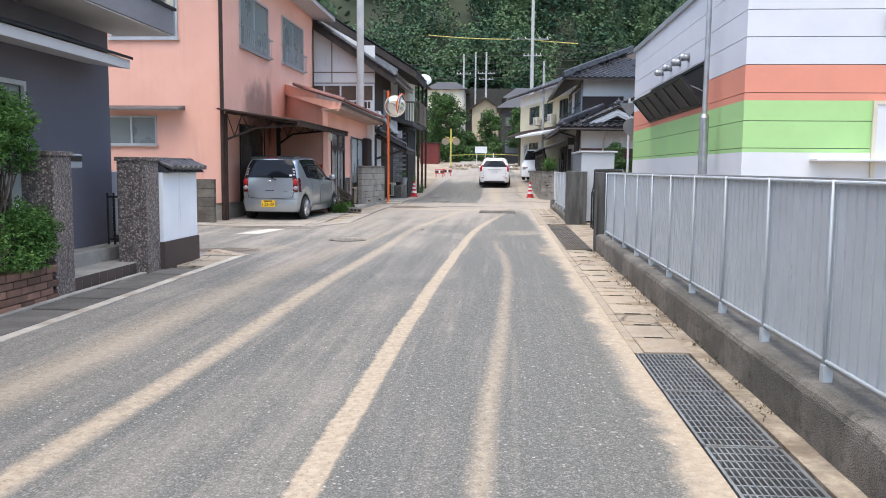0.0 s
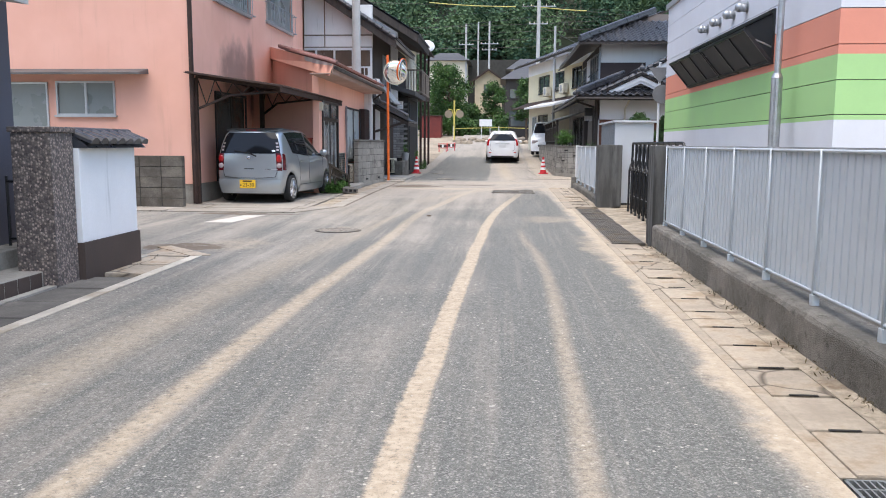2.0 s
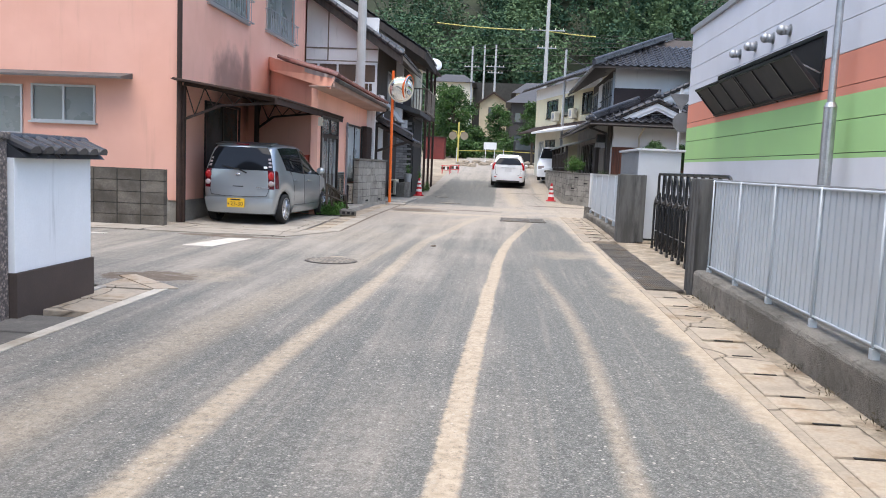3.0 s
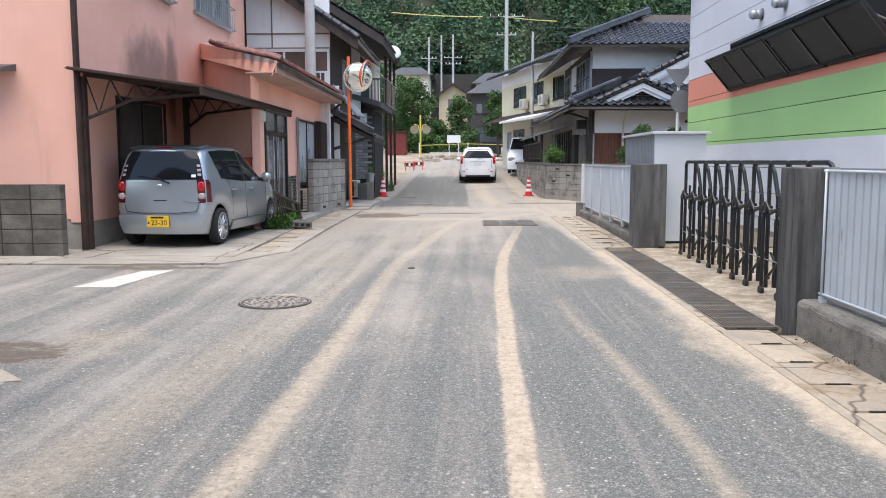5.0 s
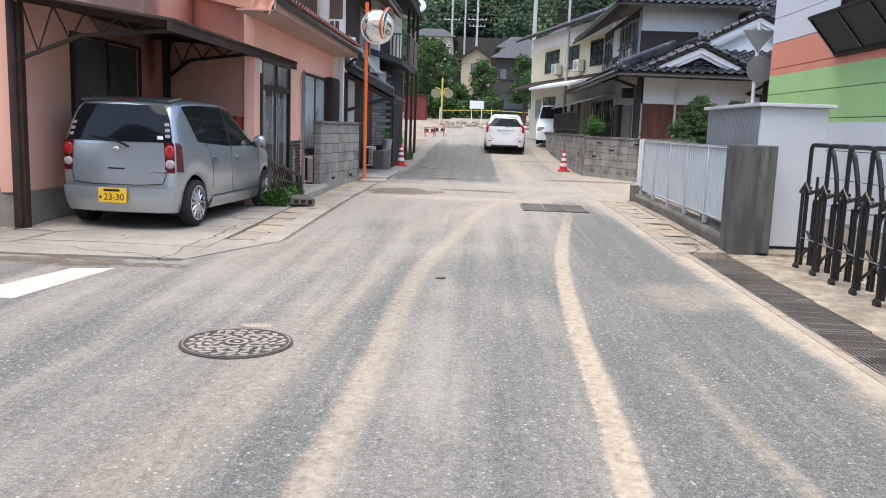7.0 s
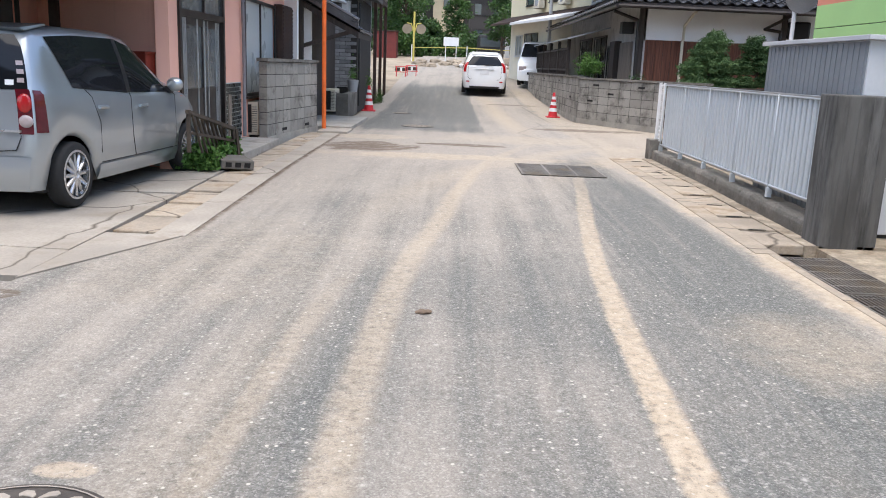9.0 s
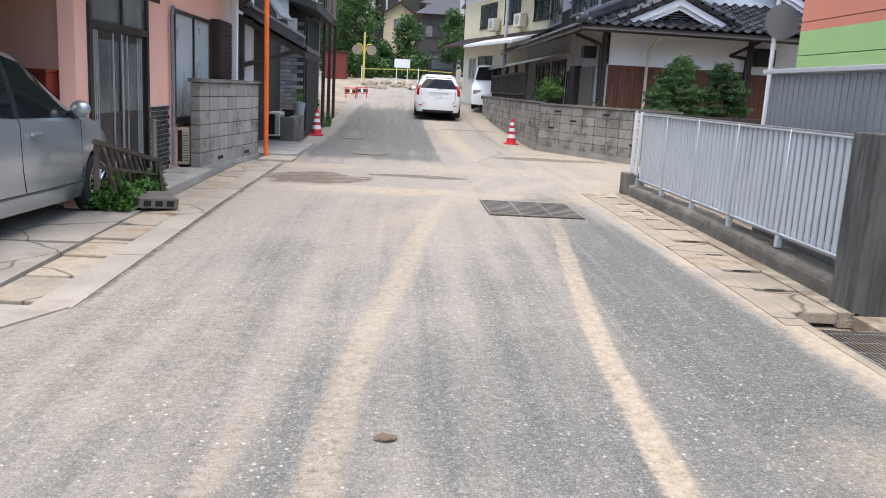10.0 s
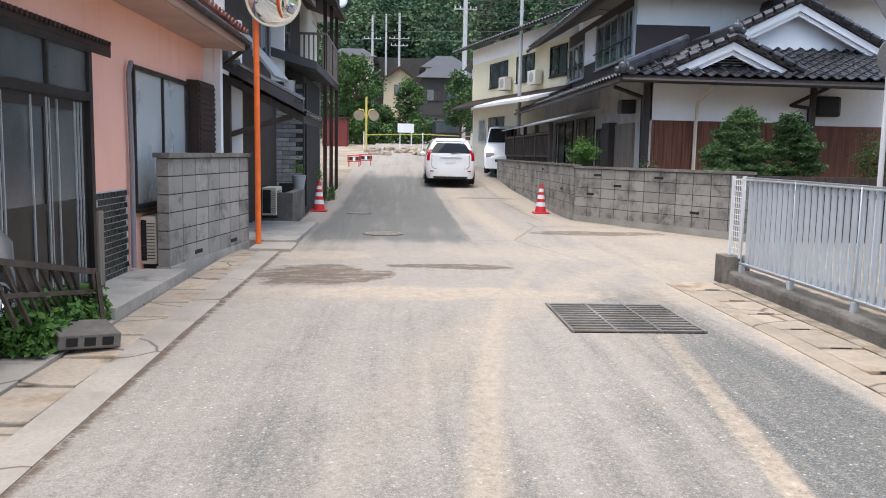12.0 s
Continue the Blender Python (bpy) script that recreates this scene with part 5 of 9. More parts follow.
slope = lambda x: 3.22 + (-3.55 - x) * 0.33
RY0, RY1 = 20.35, 28.35
ry = lambda x: RY0 + (-3.55 - x) * SKEW
roof = part("wing_roof", hull(bmesh.new(), [(PXW, ry(PXW), slope(PXW) - 0.1), (-3.55, RY0, slope(-3.55) - 0.1), (-3.55, RY1, slope(-3.55) - 0.1), (PXW, RY1, slope(PXW) - 0.1)],
     [(PXW, ry(PXW), slope(PXW)), (-3.55, RY0, slope(-3.55)), (-3.55, RY1, slope(-3.55)), (PXW, RY1, slope(PXW))]), SOFFIT, annex)
part("verge_board", hull(bmesh.new(), [(PXW, ry(PXW) - 0.03, slope(PXW) - 0.34), (-3.62, RY0 - 0.025, slope(-3.6) - 0.30), (-3.52, RY0 - 0.025, slope(-3.5) + 0.0), (PXW, ry(PXW) - 0.03, slope(PXW) - 0.0)],
     [(PXW, ry(PXW), slope(PXW) - 0.34), (-3.62, RY0, slope(-3.6) - 0.30), (-3.52, RY0, slope(-3.5)), (PXW, ry(PXW), slope(PXW))]), PINK, annex)
part("eave_board", slab(-3.565, -3.535, RY0, RY1, 3.0, 3.2), PINKEAVE, annex, "dusty pink-brown fascia")
part("soffit", slab(EX, -3.57, RY0, RY1, 2.99, 3.01), PINKEAVE, annex)
rt = round_tile(0.30, 0.085, REDTILE)
nrow = int((RY1 - RY0) / 0.21)
for j in range(8):
    for i in range(nrow):
        x = -3.50 - 0.27 * (j + 1)
        if RY0 + 0.1 + i * 0.21 < ry(x + 0.2):
            continue
        ob = piece("roof_tile", rt, roof, (x, RY0 + 0.1 + i * 0.21, slope(x) + 0.03))
        ob.rotation_euler = (0, math.atan(0.33), 0)
for i in range(8):
    x = -3.50 - 0.27 * (i + 1)
    ob = piece("verge_tile", rt, roof, (x, ry(x + 0.13) + 0.05, slope(x) + 0.06))
    ob.rotation_euler = (0, math.atan(0.33), 0)
# wing door, windows, tiled dado
dr = part("entrance_door", wall_x(bmesh.new(), EX - 0.04, EX + 0.03, EY + 0.32, 23.62, 0.2, 2.45, [(EY + 0.40, 23.54, 0.26, 1.95), (EY + 0.40, 23.54, 2.03, 2.39)]), BRONZE, annex, "dark bronze sliding door")
for a, b, z0_, z1_, off in ((EY + 0.40, 22.68, 0.26, 1.95, 0.0), (22.64, 23.54, 0.26, 1.95, -0.03)):
    lf = part("door_leaf", wall_x(bmesh.new(), EX - 0.02 + off, EX + 0.01 + off, a, b, z0_, z1_, [(a + 0.09, b - 0.09, 0.4, 1.85)]), BRONZE, dr)
    part("door_glass", slab(EX - 0.012 + off, EX - 0.006 + off, a + 0.09, b - 0.09, 0.4, 1.85), DARKGLASS, lf)
    bm = bmesh.new()
    for u in ((0.05, 0.11, 0.17, 0.66, 0.95) if off == 0.0 else (0.12, 0.30, 0.72, 0.80, 0.88)):
        y = a + (b - a) * u
        box(bm, EX + 0.008 + off, EX + 0.022 + off, y - 0.007, y + 0.007, 0.28, 1.93)
    part("door_bar", bm, ALU, lf)
    part("mid_rail", slab(EX - 0.02 + off, EX + 0.012 + off, a + 0.09, b - 0.09, 1.0, 1.06), BRONZE, lf)
    part("kick_panel", slab(EX - 0.005 + off, EX + 0.004 + off, a + 0.09, b - 0.09, 0.4, 1.0), BRONZE, lf)
for a, b in ((EY + 0.40, 22.66), (22.66, 23.54)):
    part("transom_pane", slab(EX - 0.01, EX - 0.004, a, b, 2.03, 2.39), DARKGLASS, dr)
part("transom_bar", slab(EX - 0.02, EX + 0.025, 22.64, 22.68, 2.03, 2.39), BRONZE, dr)
CURTAINED = plain("glass_before_pale_curtain", (0.50, 0.55, 0.55), 0.3, wear=0.10, coarse=1.2, fine=80, bump=0.02, specular=0.7)
wn_ = pane_window_x(annex, EX, 24.8, 27.1, 0.86, 2.42, 1, BRONZE, CURTAINED, 2, "side_window")
part("shutter_case", slab(EX - 0.01, EX + 0.16, 27.1, 28.1, 0.82, 2.46, 0.01), RUST, annex, "brown ribbed shutter case")
bm = bmesh.new()
for i in range(22):
    z = 0.86 + i * 0.072
    box(bm, EX + 0.16, EX + 0.175, 27.13, 28.07, z, z + 0.045)
part("shutter_rib", bm, RUST, annex, kind="stuff")
part("wiring_duct", tube([(EX + 0.05, 24.6, 0.25), (EX + 0.05, 24.62, 1.4), (EX + 0.05, 24.58, 2.3), (EX + 0.05, 24.66, 2.42)], 0.028, 8), GREYTRIM, annex)
dado = part("dado_bed", slab(EX - 0.002, EX + 0.008, 23.66, 24.56, 0.14, 1.1), GROUT, annex)
dado2 = part("dado_bed", hull(bmesh.new(), [(PXW, LY, 0.14), (EX, EY, 0.14), (EX - 0.003, EY - 0.008, 0.14), (PXW - 0.003, LY - 0.008, 0.14)], [(PXW, LY, 1.1), (EX, EY, 1.1), (EX - 0.003, EY - 0.008, 1.1), (PXW - 0.003, LY - 0.008, 1.1)]), GROUT, annex)
tl = bpy.data.meshes.new("wall_tile")
bm = slab(0, 0.008, -0.0445, 0.0445, 0, 0.054, 0.002)
bm.to_mesh(tl)
bm.free()
tl.materials.append(BLACKTILE)
for r in range(15):
    for i in range(10):
        y = 23.71 + i * 0.099 + 0.049 * (r % 2)
        if y + 0.0445 < 24.57:
            piece("wall_tile", tl, dado, (EX + 0.007, y, 0.15 + r * 0.063))
for r in range(6, 15):
    for i in range(20):
        d = 0.06 + i * 0.099 + 0.049 * (r % 2)
        piece("wall_tile", tl, dado2, (EX - d * 0.894 - 0.003, EY + d * 0.447 - 0.008, 0.15 + r * 0.063), math.atan2(-1, -LOW_SKEW))
part("gutter", tube([(-3.48, RY0, 3.13), (-3.48, RY1, 3.10)], 0.045, 8), BRONZE, annex)
part("downpipe", tube([(-3.48, 28.33, 3.08), (-3.9, 28.33, 2.75), (-4.02, 28.3, 2.7), (-4.02, 28.3, 0.2)], 0.035, 8), BRONZE, annex)
mbx = thing("mail_box", (-4.6, 21.297, 1.1), "faded red metal mail box on the pink wall", "mail box")
part("body", slab(-4.86, -4.35, 21.14, 21.295, 1.15, 1.48, 0.015), MAILRED, mbx)
part("lid", slab(-4.88, -4.33, 21.12, 21.297, 1.47, 1.50, 0.006), MAILRED, mbx)
mbx.location = (EX - 0.42, EY + 0.42 * LOW_SKEW - 0.01, 1.1)
mbx.rotation_euler.z = math.atan2(-1, -LOW_SKEW) + math.pi / 2
lamp = thing("door_lamp", (-4.0, 21.05, 2.3), "small pale wall lamp above the door corner", "lamp")
part("shade", slab(EX, EX + 0.09, 21.33, 21.42, 2.18, 2.38, 0.01), IVORY, lamp)
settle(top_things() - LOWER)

# carport
cp = thing("carport", (-5.6, 17.1, 0.1), "rusty brown lean-to carport roof on trussed brackets", "carport")
CX, CY0, CY1 = -3.80, 16.80, 22.7
cz = lambda x: 2.66 - (x + 5.7) * 0.14
part("roof_sheet", hull(bmesh.new(), [(-5.72, CY0, cz(-5.72)), (CX, CY0, cz(CX)), (CX, CY1, cz(CX)), (-5.72, CY1, cz(-5.72))], [(-5.72, CY0, cz(-5.72) + 0.015), (CX, CY0, cz(CX) + 0.015), (CX, CY1, cz(CX) + 0.015), (-5.72, CY1, cz(-5.72) + 0.015)]), RUST, cp)
bm = bmesh.new()
for i in range(74):
    y = CY0 + 0.04 + i * 0.079
    bar(bm, (-5.7, y, cz(-5.7) + 0.016), (CX + 0.03, y, cz(CX + 0.03) + 0.016), 0.022, 6)
part("corrugation", bm, RUST, cp, kind="stuff")
part("edge_beam", slab(CX - 0.04, CX, CY0, CY1, cz(CX) - 0.1, cz(CX)), RUST, cp)
for px, y, sk in ((-5.62, 17.12, 0.0), (-5.33, 20.62, 0.44)):
    on = lambda x, z: (max(x, px), y - (max(x, px) - px) * sk, z)
    bm = bmesh.new()
    bar(bm, (px, y, 0.1), (px, y, 2.58), 0.045, square=True)
    part("post", bm, RUST, cp)
    bm = bmesh.new()
    bar(bm, on(-5.6, cz(-5.6) - 0.04), on(CX, cz(CX) - 0.04), 0.022, square=True)
    bar(bm, on(-5.6, 1.98), on(-4.9, 2.25), 0.02, square=True)
    bar(bm, on(-4.9, 2.25), on(CX, cz(CX) - 0.06), 0.02, square=True)
    for a in range(4):
        u0, u1 = -5.58 + a * 0.36, -5.58 + (a + 0.5) * 0.36
        lo = lambda x: 1.98 + (x + 5.6) * 0.386 if x < -4.9 else 2.25 + (x + 4.9) * 0.11
        bar(bm, on(u0, cz(u0) - 0.04), on(u1, lo(u1)), 0.011, 6)
        bar(bm, on(u1, lo(u1)), on(u1 + 0.18, cz(u1 + 0.18) - 0.04), 0.011, 6)
    part("bracket", bm, RUST, cp)


# ---- block walls ----
def block_wall(name, p0, p1, z_low, courses, label, thick=0.12, cap_h=0.06, vents=(), bh=0.19, bl=0.40, base=0.0, cat="wall", material=None):
    """A wall of concrete blocks from p0 to p1, each block its own piece, with a coping."""
    p0, p1 = Vector((*p0, 0)), Vector((*p1, 0))
    d = (p1 - p0).normalized()
    ang = math.atan2(d.y, d.x)
    L = (p1 - p0).length
    w = thing(name, (p0.x, p0.y, z_low), label, cat, kind="structure")
    side = Vector((-d.y, d.x, 0))
    top = z_low + base + courses * (bh + 0.01)

    def rail(a, b, z0_, z1_, t):
        s = side * t / 2
        q = [p0 + d * a - s, p0 + d * b - s, p0 + d * b + s, p0 + d * a + s]
        return hull(bmesh.new(), [(v.x, v.y, z0_) for v in q], [(v.x, v.y, z1_) for v in q])

    part("mortar_core", rail(0.01, L - 0.01, z_low - 0.1, top, thick - 0.016), MORTAR, w)
    if base:
        part("footing", rail(0, L, z_low - 0.1, z_low + base, thick + 0.03), CONCRETE, w)
    n = max(1, round(L / bl))
    bl = L / n
    full = bpy.data.meshes.new("block")
    bm = slab(-bl / 2 + 0.008, bl / 2 - 0.008, -thick / 2, thick / 2, 0, bh, 0.006)
    bm.to_mesh(full)
    bm.free()
    full.materials.append(material or BLOCK)
    for r in range(courses):
        for i in range(n):
            c = p0 + d * (bl * (i + 0.5))
            piece("block", full, w, (c.x, c.y, z_low + base + r * (bh + 0.01)), ang)
    if cap_h:
        part("coping", rail(-0.02, L + 0.02, top, top + cap_h, thick + 0.05), KERB, w)
    for a, r in vents:
        q = p0 + d * a
        z = z_low + base + r * (bh + 0.01) + 0.05
        s = side * (thick / 2 + 0.004)
        # slots are not cut: black strips on both faces paint their inner shade
        bm = bmesh.new()
        for sg in (1, -1):
            e = [q - d * 0.11 + s * sg, q + d * 0.11 + s * sg]
            hull(bm, [(v.x, v.y, z) for v in (e[0], e[1], e[1] - s * sg * 0.5, e[0] - s * sg * 0.5)], [(v.x, v.y, z + 0.045) for v in (e[0], e[1], e[1] - s * sg * 0.5, e[0] - s * sg * 0.5)])
        part("vent_slot", bm, HOLESHADE, w)
    return w


block_wall("block_wall", (-9.0, 16.42), (-5.63, 16.42), 0.07, 5, "damp brown-grey concrete block wall beside the pink house", 0.15, 0.0, material=DAMPBLOCK)
block_wall("block_wall", (-3.56, 23.4), (-3.22, 26.0), 0.15, 6, "weathered concrete block wall with a coping on a footing", 0.13, 0.05, [(0.8, 0), (2.0, 0)], base=0.10, bh=0.178)


# ---- cars ----
class CarShape:
    """A car's skin from a few cross-sections; y runs forward from the rear axle, x to the right."""

    def __init__(self, stations, axles, wheel_r, rear_lean=0.25, rear_bulge=0.07, bottom=0.20):
        self.s = stations
        self.axles, self.wr, self.lean, self.bulge, self.bottom = axles, wheel_r, rear_lean, rear_bulge, bottom
        self.y0, self.y1 = stations["y"][0], stations["y"][-1]

    def at(self, key, y):
        return float(np.interp(y, self.s["y"], self.s[key]))

    def arch(self, y):
        r = self.wr + 0.05
        return max((self.wr + math.sqrt(r * r - (y - a) ** 2) if abs(y - a) < r else 0.0) for a in self.axles)

    def ring(self, y):
        zr, zb, wr, wb, wl = (self.at(k, y) for k in ("roof", "belt", "w_roof", "w_belt", "w_low"))
        a = self.arch(y)
        z0 = max(self.bottom, a)
        z1 = max(self.bottom + 0.09, a + 0.02)
        z2 = max(0.55 * zb + 0.05, a + 0.05)
        z2 = min(z2, zb - 0.06)
        pts = [(wl * 0.95, z0), (wl, min(z1, z2 - 0.005)), (wb + 0.008, z2), (wb, zb - 0.02), (wb - 0.012, zb)]
        for k in (0.35, 0.7):
            pts.append((wb - 0.012 + (wr - wb + 0.012) * k + 0.012, zb + (zr - 0.06 - zb) * k))
        pts += [(wr, zr - 0.06), (wr - 0.05, zr - 0.015), (wr * 0.6, zr + 0.012), (0.0, zr + 0.02)]
        return pts

    def side(self, y, s, off=0.0):
        """A point on the right side: s counts the ring's corners."""
        r = self.ring(y)
        i = min(int(s), len(r) - 2)
        f = s - i
        x, z = (r[i][k] + (r[i + 1][k] - r[i][k]) * f for k in (0, 1))
        dx, dz = r[i + 1][0] - r[i][0], r[i + 1][1] - r[i][1]
        n = math.hypot(dx, dz) or 1
        return Vector((x + off * dz / n, y + self.shift(y, z), z - off * dx / n))

    def shift(self, y, z):
        """The lean of the tail: the upper part lies further forward."""
        k = max(0.0, 1 - (y - self.y0) / 0.45)
        zb = self.at("belt", self.y0)
        return k * (self.lean * max(0.0, z - zb) - 0.05 * math.exp(-((z - 0.38) / 0.16) ** 2))

    def rear(self, u, z, off=0.0):
        """A point on the tail, u from -1 to 1 across."""
        r = self.ring(self.y0)
        zs = [p[1] for p in r]
        w = float(np.interp(z, zs, [p[0] for p in r]))
        return Vector((u * w, self.y0 + self.shift(self.y0, z) - self.bulge * (1 - u ** 2) - off, z))

    def skin(self):
        bm = bmesh.new()
        n = int((self.y1 - self.y0) / 0.06)
        ys = [self.y0 + (self.y1 - self.y0) * i / n for i in range(n + 1)]
        rows = []
        for y in ys:
            half = [Vector((x, y + self.shift(y, z), z)) for x, z in self.ring(y)]
            rows.append([bm.verts.new(p) for p in half] + [bm.verts.new((-p.x, p.y, p.z)) for p in half[-2::-1]])
        for a, b in zip(rows, rows[1:]):
            for i in range(len(a) - 1):
                bm.faces.new((a[i], a[i + 1], b[i + 1], b[i]))
        # tail and nose
        m = 14
        for y, row, tail in ((self.y0, rows[0], True), (self.y1, rows[-1], False)):
            half = len(row) // 2
            prev = None
            for i in range(half + 1):
                l, r = row[len(row) - 1 - i], row[i]
                if i == half:
                    line = [r] * (m + 1)
                else:
                    line = [l]
                    for k in range(1, m):
                        u = -1 + 2 * k / m
                        bul = -self.bulge if tail else 0.10
                        line.append(bm.verts.new((r.co.x * u, r.co.y + bul * (1 - u * u), r.co.z)))
                    line.append(r)
                if prev:
                    for k in range(m):
                        q = [prev[k], prev[k + 1], line[k + 1], line[k]]
                        q = list(dict.fromkeys(q))
                        if len(q) > 2:
                            bm.faces.new(q)
                prev = line
        return bm

    def side_patch(self, corners, nu=8, nv=5, off=0.004, mirror=False):
        """A patch on the side between four (y, s) corners: rear low, front low, front high, rear high."""
        bm = bmesh.new()
        a, b, c, d = corners
        g = []
        for j in range(nv + 1):
            v = j / nv
            row = []
            for i in range(nu + 1):
                u = i / nu
                y = (a[0] * (1 - u) + b[0] * u) * (1 - v) + (d[0] * (1 - u) + c[0] * u) * v
                s = (a[1] * (1 - u) + b[1] * u) * (1 - v) + (d[1] * (1 - u) + c[1] * u) * v
                p = self.side(y, s, off)
                row.append(bm.verts.new((-p.x if mirror else p.x, p.y, p.z)))
            g.append(row)
        for r0, r1 in zip(g, g[1:]):
            for i in range(nu):
                bm.faces.new((r0[i], r0[i + 1], r1[i + 1], r1[i]))
        return bm

    def rear_patch(self, u0, u1, z0, z1, off=0.006, top=1.0, nu=10, nv=5):
        bm = bmesh.new()
        g = []
        for j in range(nv + 1):
            v = j / nv
            k = 1 + (top - 1) * v
            mid = (u0 + u1) / 2
            g.append([bm.verts.new(self.rear(mid + (u0 + (u1 - u0) * i / nu - mid) * k, z0 + (z1 - z0) * v, off)) for i in range(nu + 1)])
        for r0, r1 in zip(g, g[1:]):
            for i in range(nu):
                bm.faces.new((r0[i], r0[i + 1], r1[i + 1], r1[i]))
        return bm

    def seam(self, pts, r=0.005, mirror=False):
        bm = bmesh.new()
        q = [self.side(y, s, 0.001) for y, s in pts]
        if mirror:
            q = [Vector((-p.x, p.y, p.z)) for p in q]
        for a, b in zip(q, q[1:]):
            bar(bm, a, b, r, 5)
        return bm

    def rear_seam(self, pts, r=0.005):
        bm = bmesh.new()
        q = [self.rear(u, z, 0.001) for u, z in pts]
        for a, b in zip(q, q[1:]):
            bar(bm, a, b, r, 5)
        return bm


def add_wheel(root, x, y, r, side, spokes=12, w=0.15):
    """A wheel with its face to the given side (+1 right)."""
    bm = bmesh.new()
    prof = [(0.62, -0.5), (0.93, -0.5), (0.985, -0.42), (1.0, -0.25), (1.0, 0.25), (0.985, 0.42), (0.93, 0.5), (0.66, 0.5)]
    n = 32
    rings = [[bm.verts.new((x + w * q, y + r * k * math.cos(math.tau * i / n), r + r * k * math.sin(math.tau * i / n))) for i in range(n)] for k, q in prof]
    for a, b in zip(rings, rings[1:]):
        for i in range(n):
            bm.faces.new((a[i], a[(i + 1) % n], b[(i + 1) % n], b[i]))
    wheel = part("wheel", bm, RUBBER, root, "black tyre", smooth=True)
    xs = x + side * w * 0.30
    bm = bmesh.new()
    bar(bm, (xs - side * 0.07, y, r), (xs - side * 0.04, y, r), r * 0.70, 28)
    part("brake_disc", bm, GRATE, wheel)
    bm = bmesh.new()
    ring = [(0.76, 0.0), (0.76, 0.03), (0.69, 0.032), (0.67, -0.02)]
    rings = [[bm.verts.new((xs + side * q, y + r * k * math.cos(math.tau * i / n), r + r * k * math.sin(math.tau * i / n))) for i in range(n)] for k, q in ring]
    for a, b in zip(rings, rings[1:]):
        for i in range(n):
            bm.faces.new((a[i], a[(i + 1) % n], b[(i + 1) % n], b[i]))
    bar(bm, (xs - side * 0.01, y, r), (xs + side * 0.02, y, r), r * 0.15, 14)
    for k in range(spokes):
        a = math.tau * k / spokes
        bar(bm, (xs + side * 0.015, y + r * 0.12 * math.cos(a), r + r * 0.12 * math.sin(a)), (xs + side * 0.005, y + r * 0.64 * math.cos(a), r + r * 0.70 * math.sin(a)), 0.019, 6, 0.016)
    part("rim", bm, CHROME, wheel)


def writing(name, text, size, m, material, parent, thick=0.001):
    """Raised letters, laid in the plane of the matrix m."""
    cu = bpy.data.curves.new(name, 'FONT')
    cu.body, cu.size, cu.extrude, cu.align_x, cu.align_y = text, size, thick, 'CENTER', 'CENTER'
    tmp = bpy.data.objects.new(name, cu)
    me = bpy.data.meshes.new_from_object(tmp)
    bpy.data.objects.remove(tmp)
    me.transform(m)
    me.materials.clear()
    me.materials.append(material)
    ob = new(name, me)
    ob.parent = parent
    return ob


DARKLENS = plain("smoked_red_lens", (0.10, 0.006, 0.012), 0.12, wear=0.2, coarse=12, bump=0.02, specular=0.7)


